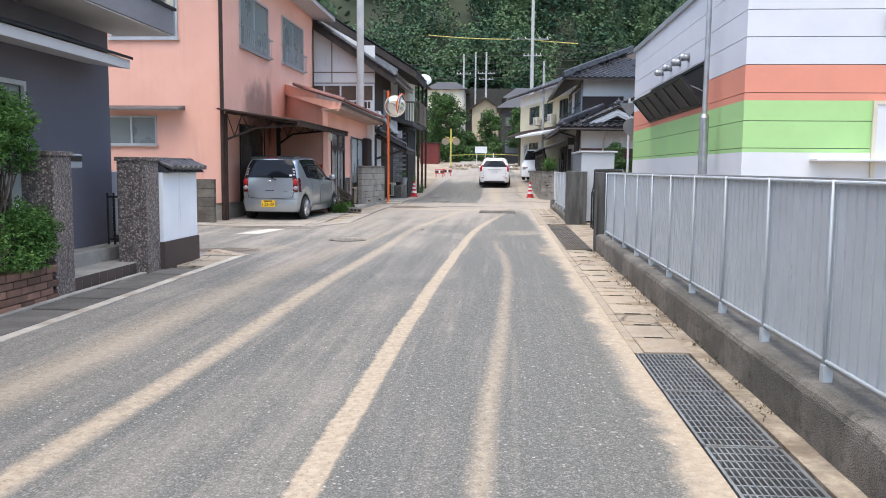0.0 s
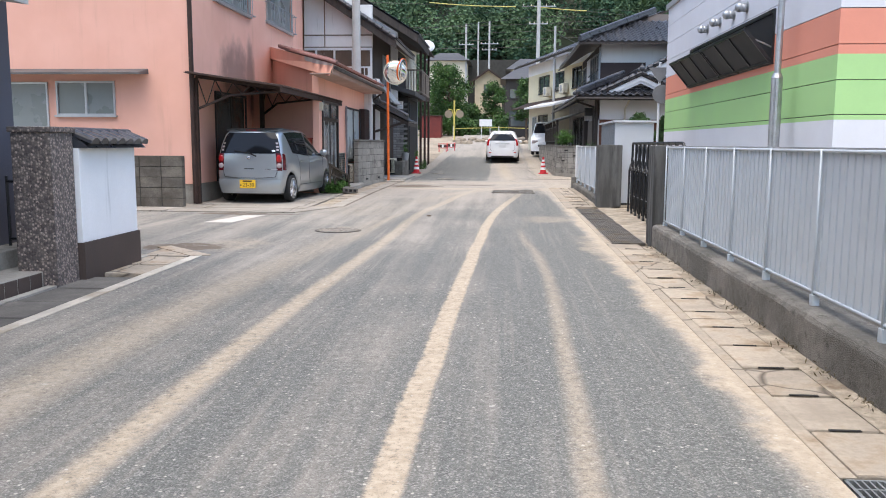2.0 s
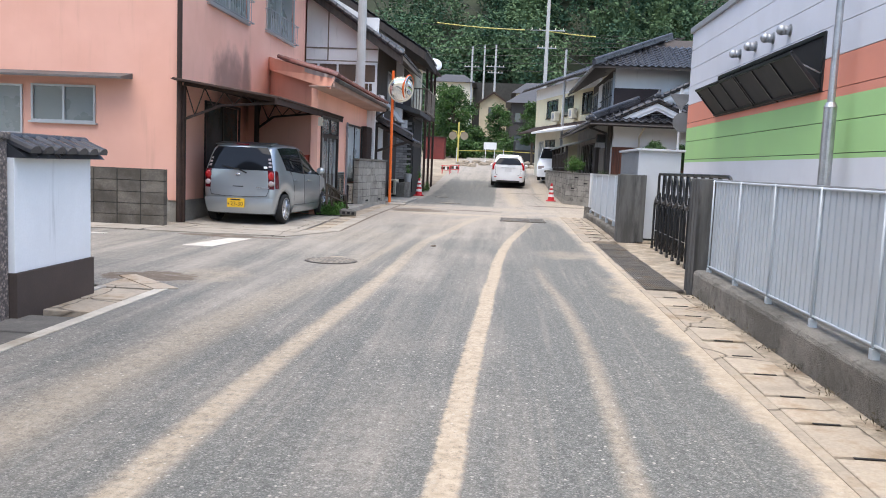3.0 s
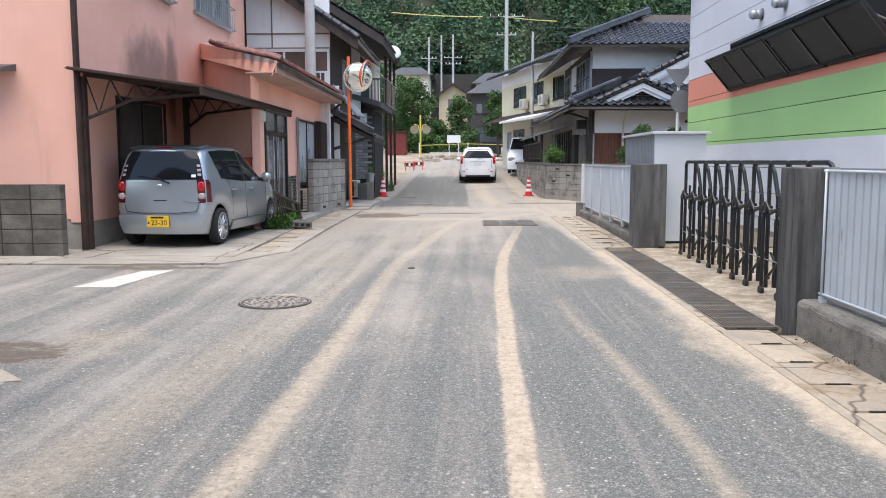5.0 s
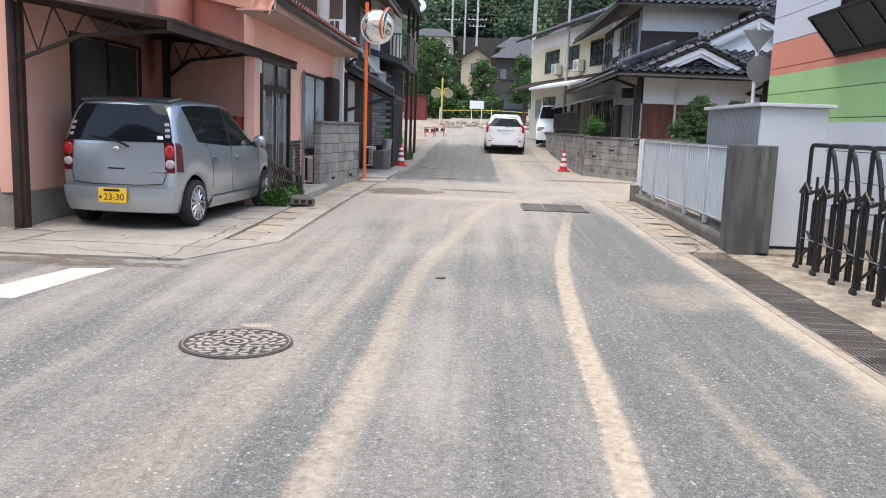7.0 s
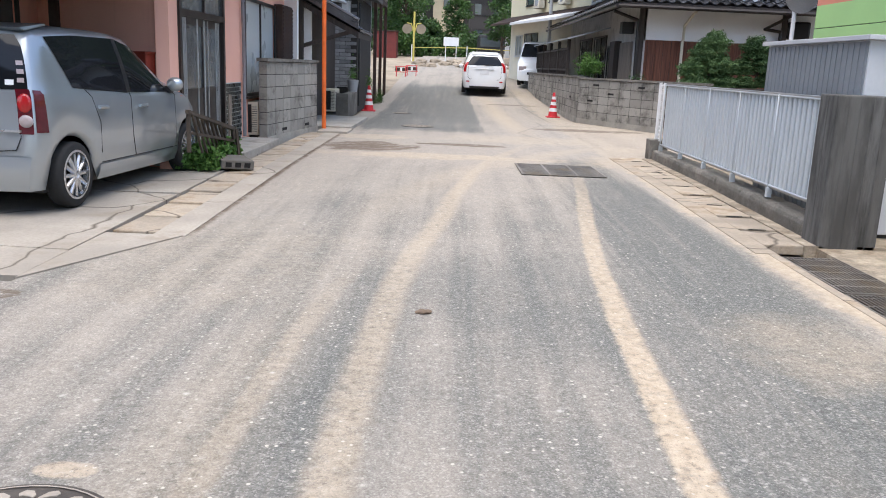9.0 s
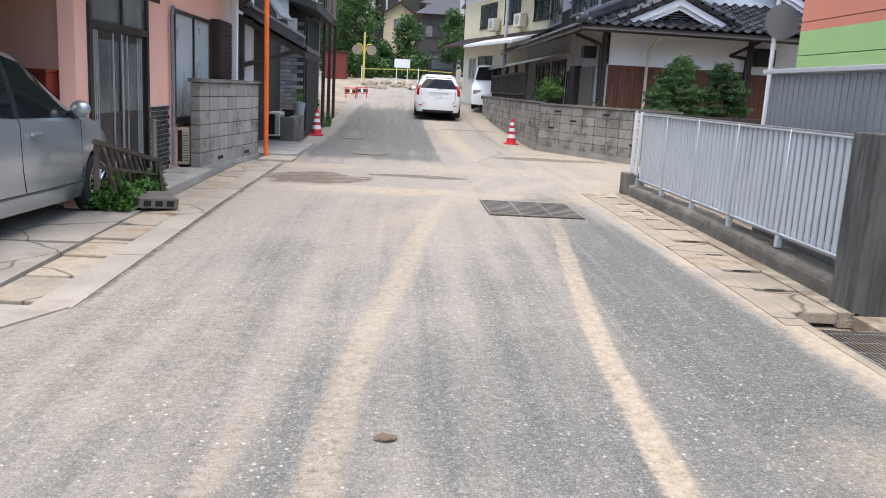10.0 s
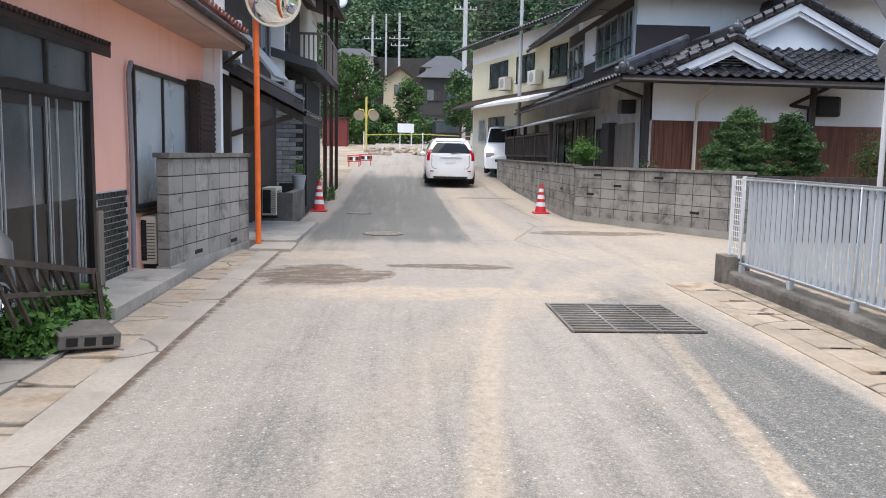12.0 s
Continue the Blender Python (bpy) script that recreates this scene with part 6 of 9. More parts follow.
def silver_kei_car(at, yaw):
    car = thing("small_hatchback", (0, 0, 0), "silver-blue kei hatchback with yellow plate parked under the carport", "car")
    sh = CarShape(dict(y=(-0.46, -0.32, 0.3, 1.0, 1.36, 2.06, 2.47, 2.74, 2.85), roof=(1.42, 1.455, 1.485, 1.475, 1.43, 1.03, 0.95, 0.82, 0.66), belt=(0.97, 0.96, 0.93, 0.91, 0.90, 0.90, 0.84, 0.72, 0.56),
                       w_roof=(0.555, 0.57, 0.585, 0.58, 0.555, 0.62, 0.60, 0.52, 0.46), w_belt=(0.665, 0.70, 0.735, 0.738, 0.738, 0.73, 0.71, 0.65, 0.56), w_low=(0.63, 0.69, 0.735, 0.735, 0.735, 0.735, 0.72, 0.67, 0.58)),
                  (0.0, 2.40), 0.275, 0.30, 0.08, 0.19)
    body = part("body", sh.skin(), SILVER, car, smooth=True)
    part("under_tray", slab(-0.62, 0.62, -0.34, 2.7, 0.16, 0.5), BLACK, car)
    for mir in (False, True):
        part("side_skirt", sh.side_patch([(0.36, 0.0), (2.12, 0.0), (2.12, 1.15), (0.36, 1.15)], off=0.014, mirror=mir), SILVER, car, smooth=True)
        part("side_glass", sh.side_patch([(0.06, 4.3), (0.98, 4.1), (0.98, 7.0), (-0.18, 6.95)], mirror=mir), CARGLASS, car, smooth=True)
        part("side_glass", sh.side_patch([(1.04, 4.12), (2.0, 4.2), (1.55, 6.85), (1.04, 7.0)], mirror=mir), CARGLASS, car, smooth=True)
        part("window_pillar", sh.side_patch([(0.97, 4.12), (1.05, 4.12), (1.05, 7.0), (0.97, 7.0)], 2, 5, 0.005, mirror=mir), BLACK, car)
        for pts in ([(1.02, 4.1), (1.02, 3.0), (1.03, 1.9), (1.08, 1.2)], [(0.22, 4.3), (0.3, 3.3), (0.42, 2.4), (0.42, 1.5)], [(1.98, 4.2), (2.05, 3.0), (2.06, 1.3)], [(0.42, 1.2), (1.2, 1.2), (2.06, 1.2)]):
            part("door_seam", sh.seam(pts, 0.004, mir), BLACK, car)
        for y in (0.38, 1.16):
            bm = bmesh.new()
            p, q = sh.side(y, 2.75, 0.02), sh.side(y + 0.16, 2.75, 0.02)
            if mir:
                p.x, q.x = -p.x, -q.x
            bar(bm, p, q, 0.016, 8)
            part("door_handle", bm, SILVER, car)
        sgn = -1 if mir else 1
        bm = bmesh.new()
        bmesh.ops.create_uvsphere(bm, u_segments=14, v_segments=8, radius=0.1, matrix=Matrix.Translation((sgn * 0.79, 1.93, 0.99)) @ Matrix.Diagonal((0.9, 0.6, 0.75, 1)))
        part("door_mirror", bm, SILVER, car, smooth=True)
        part("mirror_foot", slab(min(sgn * 0.68, sgn * 0.75), max(sgn * 0.68, sgn * 0.75), 1.90, 1.99, 0.90, 0.97, 0.01), BLACK, car)
        for y in (0.0, 2.40):
            add_wheel(car, sgn * 0.655, y, 0.275, sgn)
        lamp = part("tail_lamp", sh.rear_patch(0.83 * sgn, 0.99 * sgn, 0.645, 0.99, 0.012, nu=4), DARKLENS, car, "dark red smoked lamp housing", smooth=True)
        part("lamp_side", sh.side_patch([(-0.46, 2.2), (-0.34, 2.2), (-0.38, 4.1), (-0.46, 4.1)], 3, 4, 0.008, mir), DARKLENS, lamp, smooth=True)
        for z, m, nm in ((0.885, REDLENS, "brake_lens"), (0.745, CLEARLENS, "reverse_lens")):
            q = sh.rear(0.91 * sgn, z, 0.012)
            bm = bmesh.new()
            bmesh.ops.create_uvsphere(bm, u_segments=16, v_segments=8, radius=1.0, matrix=Matrix.Translation(q) @ Matrix.Diagonal((0.062, 0.022, 0.075 if z > 0.8 else 0.05, 1)))
            part(nm, bm, m, lamp, smooth=True)
        for z in (1.04, 1.105, 1.17):
            part("clear_lens", sh.rear_patch(0.86 * sgn, 0.94 * sgn, z, z + 0.035, 0.014, nu=3, nv=2), CLEARLENS, lamp)
        part("side_marker", sh.side_patch([(2.2, 3.0), (2.26, 3.0), (2.26, 3.25), (2.2, 3.25)], 2, 2, 0.008, mir), ORANGE, car)
    part("rear_window", sh.rear_patch(-0.97, 0.97, 0.985, 1.40, 0.007, 0.97), CARGLASS, car, smooth=True)
    part("windscreen", hull(bmesh.new(), [(-0.54, 2.04, 1.055), (0.54, 2.04, 1.055), (0.46, 1.45, 1.40), (-0.46, 1.45, 1.40)], [(-0.54, 2.05, 1.065), (0.54, 2.05, 1.065), (0.46, 1.46, 1.41), (-0.46, 1.46, 1.41)]), CARGLASS, car)
    part("roof_spoiler", hull(bmesh.new(), [(-0.54, -0.30, 1.435), (0.54, -0.30, 1.435), (0.54, -0.02, 1.485), (-0.54, -0.02, 1.485)], [(-0.53, -0.36, 1.455), (0.53, -0.36, 1.455), (0.54, -0.02, 1.50), (-0.54, -0.02, 1.50)]), SILVER, car)
    part("brake_light", slab(-0.12, 0.12, -0.365, -0.345, 1.445, 1.458), REDLENS, car)
    part("hatch_seam", sh.rear_seam([(-0.83, 0.98), (-0.84, 0.62), (-0.8, 0.52), (-0.4, 0.50), (0.4, 0.50), (0.8, 0.52), (0.84, 0.62), (0.83, 0.98)], 0.005), BLACK, car)
    bump = part("rear_bumper", sh.rear_patch(-1.0, 1.0, 0.2, 0.47, 0.022, 1.0, 14, 4), SILVER, car, smooth=True)
    part("bumper_line", sh.rear_seam([(-0.97, 0.33), (-0.55, 0.30), (0.55, 0.30), (0.97, 0.33)], 0.006), ALU, car)
    p = sh.rear(0, 0.385, 0.0)
    plate = part("number_plate", slab(-0.165, 0.165, p.y - 0.062, p.y - 0.045, 0.30, 0.465, 0.004), PLATE, car, "yellow plate with black digits")
    up = Matrix.Translation((0.02, p.y - 0.064, 0.362)) @ pose(0, 0, 0, 90)
    writing("plate_digits", "23-30", 0.105, up, BLACK, plate)
    bm = bmesh.new()
    box(bm, -0.1, 0.09, p.y - 0.065, p.y - 0.062, 0.428, 0.452)
    box(bm, -0.15, -0.125, p.y - 0.065, p.y - 0.062, 0.345, 0.375)
    part("plate_small_marks", bm, BLACK, plate)
    q = sh.rear(0, 0.9, 0.01)
    bm = bmesh.new()
    bmesh.ops.create_uvsphere(bm, u_segments=12, v_segments=6, radius=0.045, matrix=Matrix.Translation((0.0, q.y, 0.90)) @ Matrix.Diagonal((1, 0.3, 0.65, 1)))
    part("emblem", bm, CHROME, car, smooth=True)
    bm = bmesh.new()
    bar(bm, sh.rear(0.0, 1.0, 0.03), sh.rear(0.25, 0.93, 0.035), 0.013, 6)
    bar(bm, sh.rear(-0.5, 1.04, 0.025), sh.rear(0.0, 1.0, 0.03), 0.009, 6)
    part("rear_wiper", bm, BLACK, car)
    part("hatch_handle", slab(-0.10, 0.10, sh.rear(0, 0.68).y - 0.012, sh.rear(0, 0.68).y + 0.01, 0.675, 0.69), BLACK, car)
    part("badge_bar", slab(0.30, 0.58, sh.rear(0.6, 0.665).y - 0.014, sh.rear(0.6, 0.665).y + 0.01, 0.66, 0.675), CHROME, car)
    part("window_sticker", sh.rear_patch(0.72, 0.82, 1.02, 1.06, 0.010, nu=3, nv=3), WHITEMETAL, car)
    car.matrix_basis = pose(*at, 0, 0, yaw)
    return car


def white_hatchback(at, yaw):
    car = thing("white_hatchback", (0, 0, 0), "white hatchback parked at the roadside, seen from behind", "car")
    sh = CarShape(dict(y=(-0.70, -0.5, 0.4, 1.2, 1.7, 2.55, 3.1, 3.35, 3.42), roof=(1.38, 1.45, 1.52, 1.52, 1.47, 1.05, 0.95, 0.8, 0.6), belt=(0.98, 0.97, 0.95, 0.93, 0.92, 0.92, 0.85, 0.7, 0.52),
                       w_roof=(0.57, 0.60, 0.63, 0.63, 0.61, 0.7, 0.68, 0.6, 0.5), w_belt=(0.785, 0.825, 0.845, 0.847, 0.847, 0.84, 0.81, 0.72, 0.62), w_low=(0.72, 0.79, 0.84, 0.84, 0.84, 0.84, 0.82, 0.75, 0.65)),
                  (0.0, 2.6), 0.30, 0.32, 0.10, 0.20)
    part("body", sh.skin(), WHITECAR, car, smooth=True)
    part("under_tray", slab(-0.72, 0.72, -0.5, 3.2, 0.17, 0.5), BLACK, car)
    for mir in (False, True):
        sgn = -1 if mir else 1
        part("side_glass", sh.side_patch([(0.2, 4.3), (1.1, 4.25), (1.1, 6.9), (0.0, 6.9)], mirror=mir), CARGLASS, car, smooth=True)
        part("side_glass", sh.side_patch([(1.18, 4.25), (2.3, 4.3), (1.8, 6.75), (1.18, 6.9)], mirror=mir), CARGLASS, car, smooth=True)
        bm = bmesh.new()
        bmesh.ops.create_uvsphere(bm, u_segments=12, v_segments=8, radius=0.10, matrix=Matrix.Translation((sgn * 0.90, 2.2, 1.0)) @ Matrix.Diagonal((0.9, 0.6, 0.75, 1)))
        part("door_mirror", bm, WHITECAR, car, smooth=True)
        for y in (0.0, 2.6):
            add_wheel(car, sgn * 0.755, y, 0.30, sgn, w=0.17)
        part("tail_lamp", sh.rear_patch(0.87 * sgn, 0.995 * sgn, 0.78, 1.14, 0.012, 1.0, 4), REDLENS, car, smooth=True)
        part("lamp_side", sh.side_patch([(-0.69, 3.0), (-0.50, 3.2), (-0.55, 4.9), (-0.69, 5.2)], 3, 4, 0.008, mir), REDLENS, car, smooth=True)
        part("reflector", sh.rear_patch(0.74 * sgn, 0.9 * sgn, 0.42, 0.46, 0.02, 1.0, 3, 2), REDLENS, car)
    part("rear_window", sh.rear_patch(-0.90, 0.90, 1.03, 1.36, 0.008, 0.94), CARGLASS, car, smooth=True)
    part("roof_spoiler", hull(bmesh.new(), [(-0.50, -0.54, 1.405), (0.50, -0.54, 1.405), (0.52, -0.1, 1.49), (-0.52, -0.1, 1.49)], [(-0.46, -0.60, 1.42), (0.46, -0.60, 1.42), (0.48, -0.1, 1.53), (-0.48, -0.1, 1.53)]), WHITECAR, car)
    part("hatch_seam", sh.rear_seam([(-0.8, 0.98), (-0.78, 0.6), (-0.7, 0.52), (0.7, 0.52), (0.78, 0.6), (0.8, 0.98)], 0.006), BLACK, car)
    p = sh.rear(0, 0.76, 0.0)
    part("number_plate", slab(-0.165, 0.165, p.y - 0.02, p.y - 0.004, 0.70, 0.855), WHITEMETAL, car)
    part("plate_garnish", slab(-0.35, 0.35, p.y - 0.02, p.y + 0.02, 0.875, 0.90), ALU, car)
    part("bumper_lower", sh.rear_patch(-0.8, 0.8, 0.2, 0.27, 0.015, 1.0, 10, 2), BLACK, car)
    bm = bmesh.new()
    bar(bm, sh.rear(0.0, 1.02, 0.03), sh.rear(0.45, 1.06, 0.03), 0.012, 6)
    part("rear_wiper", bm, BLACK, car)
    car.matrix_basis = pose(*at, 0, 0, yaw)
    return car


def white_van(at, yaw):
    """A one-box van, its nose towards -y after the turn."""
    car = thing("white_van", (0, 0, 0), "white one-box van parked in the yard facing the street", "van")
    sh = CarShape(dict(y=(-0.6, -0.4, 0.6, 1.6, 2.0, 2.75, 3.0, 3.08), roof=(1.80, 1.84, 1.86, 1.85, 1.8, 1.15, 0.95, 0.7), belt=(1.05, 1.05, 1.03, 1.02, 1.02, 1.0, 0.85, 0.6),
                       w_roof=(0.62, 0.64, 0.66, 0.66, 0.66, 0.72, 0.7, 0.66), w_belt=(0.78, 0.8, 0.82, 0.82, 0.82, 0.82, 0.80, 0.76), w_low=(0.76, 0.8, 0.82, 0.82, 0.82, 0.82, 0.80, 0.76)),
                  (0.0, 2.45), 0.28, 0.1, 0.05, 0.2)
    part("body", sh.skin(), WHITECAR, car, smooth=True)
    part("under_tray", slab(-0.7, 0.7, -0.4, 2.9, 0.17, 0.5), BLACK, car)
    for mir in (False, True):
        sgn = -1 if mir else 1
        part("side_glass", sh.side_patch([(0.0, 4.3), (1.2, 4.25), (1.2, 6.9), (0.0, 6.9)], mirror=mir), CARGLASS, car, smooth=True)
        part("side_glass", sh.side_patch([(1.3, 4.25), (2.5, 4.3), (2.05, 6.75), (1.3, 6.9)], mirror=mir), CARGLASS, car, smooth=True)
        for y in (0.0, 2.45):
            add_wheel(car, sgn * 0.73, y, 0.28, sgn)
        part("headlamp", slab(min(sgn * 0.42, sgn * 0.74), max(sgn * 0.42, sgn * 0.74), 3.0, 3.11, 0.62, 0.80, 0.03), CLEARLENS, car)
    part("windscreen", hull(bmesh.new(), [(-0.68, 2.72, 1.2), (0.68, 2.72, 1.2), (0.6, 2.12, 1.73), (-0.6, 2.12, 1.73)], [(-0.68, 2.75, 1.22), (0.68, 2.75, 1.22), (0.6, 2.15, 1.75), (-0.6, 2.15, 1.75)]), CARGLASS, car)
    part("grille", slab(-0.38, 0.38, 3.1, 3.19, 0.45, 0.56, 0.01), BLACK, car)
    car.matrix_basis = pose(*at, 0, 0, yaw)
    return car


silver_kei_car((-4.58, 17.8, ground_z(18.5) + 0.012), -4.5)
hatch = white_hatchback((0.465, 40.8, ground_z(41.8) + 0.01), -1.0)
hatch.scale = (0.94, 0.94, 0.94)
van = white_van((3.07, 47.0, ground_z(46.5)), 172.0)
van.scale = (0.94, 0.94, 0.94)


# ---- tiled roofs ----
def pantile(material, w=0.265, l=0.30):
    """A wavy roof tile, lying in x (across) and y (up the slope), its eave edge at 0."""
    bm = bmesh.new()
    n = 8
    rows = []
    for y, lift in ((0.0, 0.028), (l, 0.0)):
        rows.append([bm.verts.new((w * (i / n - 0.5), y, lift + 0.032 * math.cos(math.tau * (i / n) * 0.9 - 0.7))) for i in range(n + 1)])
    under = [bm.verts.new((v.co.x, 0.0, v.co.z - 0.022)) for v in rows[0]]
    for i in range(n):
        bm.faces.new((rows[0][i], rows[0][i + 1], rows[1][i + 1], rows[1][i]))
        bm.faces.new((under[i], under[i + 1], rows[0][i + 1], rows[0][i]))
    me = bpy.data.meshes.new("roof_tile")
    bm.to_mesh(me)
    bm.free()
    me.materials.append(material)
    return me


TILE = pantile(KAWARA)


def tile_field(parent, corner, along, up, length, slope, pieces=True, inside=None, me=TILE, w=0.265, l=0.26):
    """Tiles over a roof plane from its eave corner, along the eave and up the slope."""
    corner, a, u = Vector(corner), Vector(along).normalized(), Vector(up).normalized()
    nrm = a.cross(u)
    if nrm.z < 0:
        a, corner = -a, corner + a * length
        nrm = a.cross(u)
    m3 = Matrix((a, u, nrm)).transposed().to_4x4()
    verts, faces = [], []
    base = [v.co.copy() for v in me.vertices]
    polys = [tuple(p.vertices) for p in me.polygons]
    off = offset(parent)
    for j in range(int(slope / l)):
        for i in range(int(length / w)):
            p = corner + a * (w * (i + 0.5)) + u * (l * j) + nrm * 0.02
            if inside and not inside(p):
                continue
            if pieces:
                ob = new("roof_tile", me)
                ob.parent = parent
                ob.matrix_basis = Matrix.Translation(p - off) @ m3
            else:
                k = len(verts)
                verts += [tuple(m3.to_3x3() @ v + p - off) for v in base]
                faces += [tuple(k + q for q in f) for f in polys]
    if not pieces and verts:
        joined = bpy.data.meshes.new("roof_tiles")
        joined.from_pydata(verts, [], faces)
        joined.materials.append(me.materials[0])
        ob = new("roof_tiles", joined)
        ob.parent = parent
        tagged(ob, kind="stuff")


def roof_deck(parent, pts, material=DARKWOOD, t=0.08, name="roof_deck"):
    """A slab under the tiles, from its upper corners."""
    return part(name, hull(bmesh.new(), [(x, y, z - t) for x, y, z in pts], pts), material, parent)


def ridge(parent, p, q, r=0.10, name="ridge_tile"):
    """A stacked ridge with a round cap and end ornament."""
    p, q = Vector(p), Vector(q)
    d = (q - p).normalized()
    s = d.cross(Vector((0, 0, 1))).normalized() * r
    bm = bmesh.new()
    up = Vector((0, 0, 1))
    for k, h0, h1 in ((1.0, -0.03, 0.06), (0.85, 0.06, 0.13)):
        hull(bm, [p + s * k + up * h0, q + s * k + up * h0, q - s * k + up * h0, p - s * k + up * h0], [p + s * k + up * h1, q + s * k + up * h1, q - s * k + up * h1, p - s * k + up * h1])
    bar(bm, p + up * 0.15, q + up * 0.15, r * 0.7, 8)
    return part(name, bm, KAWARA, parent)


def ornament(parent, at, size=0.2):
    bm = bmesh.new()
    x, y, z = at
    bmesh.ops.create_uvsphere(bm, u_segments=10, v_segments=6, radius=size * 0.55, matrix=Matrix.Translation((x, y, z + size * 0.4)) @ Matrix.Diagonal((1, 0.6, 1, 1)))
    for sg in (-1, 1):
        bmesh.ops.create_uvsphere(bm, u_segments=8, v_segments=5, radius=size * 0.35, matrix=Matrix.Translation((x + sg * size * 0.55, y, z + size * 0.15)) @ Matrix.Diagonal((1, 0.7, 1, 1)))
    bmesh.ops.create_cone(bm, cap_ends=True, segments=8, radius1=size * 0.3, radius2=size * 0.05, depth=size * 0.7, matrix=Matrix.Translation((x, y, z + size * 1.0)))
    part("ridge_end_ornament", bm, KAWARA, parent)


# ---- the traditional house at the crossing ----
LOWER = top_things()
hr = thing("tiled_house", (4.05, 33.2, 0.2), "white plaster house with red-brown boards and black glazed tile roofs", "house")
part("front_plaster", slab(4.05, 7.76, 33.2, 33.36, 2.33, 3.3), WHITEWALL, hr)
part("board_backing", slab(4.07, 7.74, 33.23, 33.36, 0.1, 2.33), DARKWOOD, hr)
bd = bpy.data.meshes.new("board")
bm = slab(-0.098, 0.098, -0.02, 0.0, 0.15, 2.33, 0.004)
bm.to_mesh(bd)
bm.free()
bd.materials.append(REDWOOD)
for i in range(18):
    piece("board", bd, hr, (4.17 + i * 0.205, 33.232 + random.uniform(-0.004, 0.004), 0))
part("recess_plaster", slab(7.76, 13.0, 33.75, 33.9, 2.3, 3.2), WHITEWALL, hr)
part("recess_board", slab(7.76, 13.0, 33.72, 33.9, 0.1, 2.3), REDWOOD, hr)
part("recess_side", slab(7.62, 7.76, 33.36, 33.9, 0.1, 3.2), WHITEWALL, hr)
for x in (4.05, 7.70):
    part("corner_post", slab(x - 0.04, x + 0.09, 33.15, 33.27, 0.1, 3.1), DARKWOOD, hr)
holes = [(36.2, 37.4, 0.5, 2.25), (37.7, 39.9, 0.3, 2.6), (40.4, 43.0, 0.3, 2.6)]
part("side_wall", wall_x(bmesh.new(), 4.05, 4.2, 33.2, 46.5, 0.1, 3.3, holes), plain("aged_grey_plaster", (0.55, 0.53, 0.50), 0.9, wear=0.15, dirt=(0.2, 0.19, 0.17), dirt_at=(0.5, 0.8)), hr)
for a, b, c, d in holes:
    pane_window_x(hr, 4.05, a, b, c, d, -1, BRONZE, DARKGLASS, 2)
part("side_door", slab(3.99, 4.06, 33.9, 35.4, 0.3, 2.3, 0.01), GREYWOOD, hr, "weathered shutter doors")
part("shutter_box", slab(3.85, 4.05, 35.45, 36.15, 0.5, 2.35, 0.01), DARKWOOD, hr)
part("meter_box", slab(3.72, 4.04, 33.9, 34.25, 2.5, 2.8, 0.01), BLACK, hr)
# lower roofs: front skirt with hips, left skirt
EZ, ER = 3.18, 0.42
fe = lambda y: EZ + (y - 32.25) * ER
roof_f = roof_deck(hr, [(3.3, 32.25, EZ), (9.9, 32.25, EZ - 0.05), (9.9, 34.6, fe(34.6) - 0.05), (5.65, 34.6, fe(34.6))])
le = lambda x: EZ + (x - 3.3) * ER
roof_l = roof_deck(hr, [(3.3, 32.25, EZ), (5.65, 34.6, fe(34.6)), (4.6, 47.5, le(4.6)), (3.3, 47.5, EZ)])
tile_field(roof_f, (3.3, 32.22, EZ), (1, 0, 0), (0, 1, ER), 6.6, 2.4, True, lambda p: p.x - 3.3 > (p.y - 32.25) * 0.9 and not (4.75 < p.x < 6.55 and p.y > 32.9))
tile_field(roof_l, (3.27, 32.3, EZ), (0, 1, 0), (1, 0, ER), 15.2, 1.4, False, lambda p: p.y - 32.25 > (p.x - 3.3) * 0.9)
ridge(roof_f, (3.25, 32.2, EZ + 0.06), (5.2, 34.15, fe(34.15) + 0.1))
ornament(roof_f, (3.28, 32.22, EZ + 0.05), 0.24)
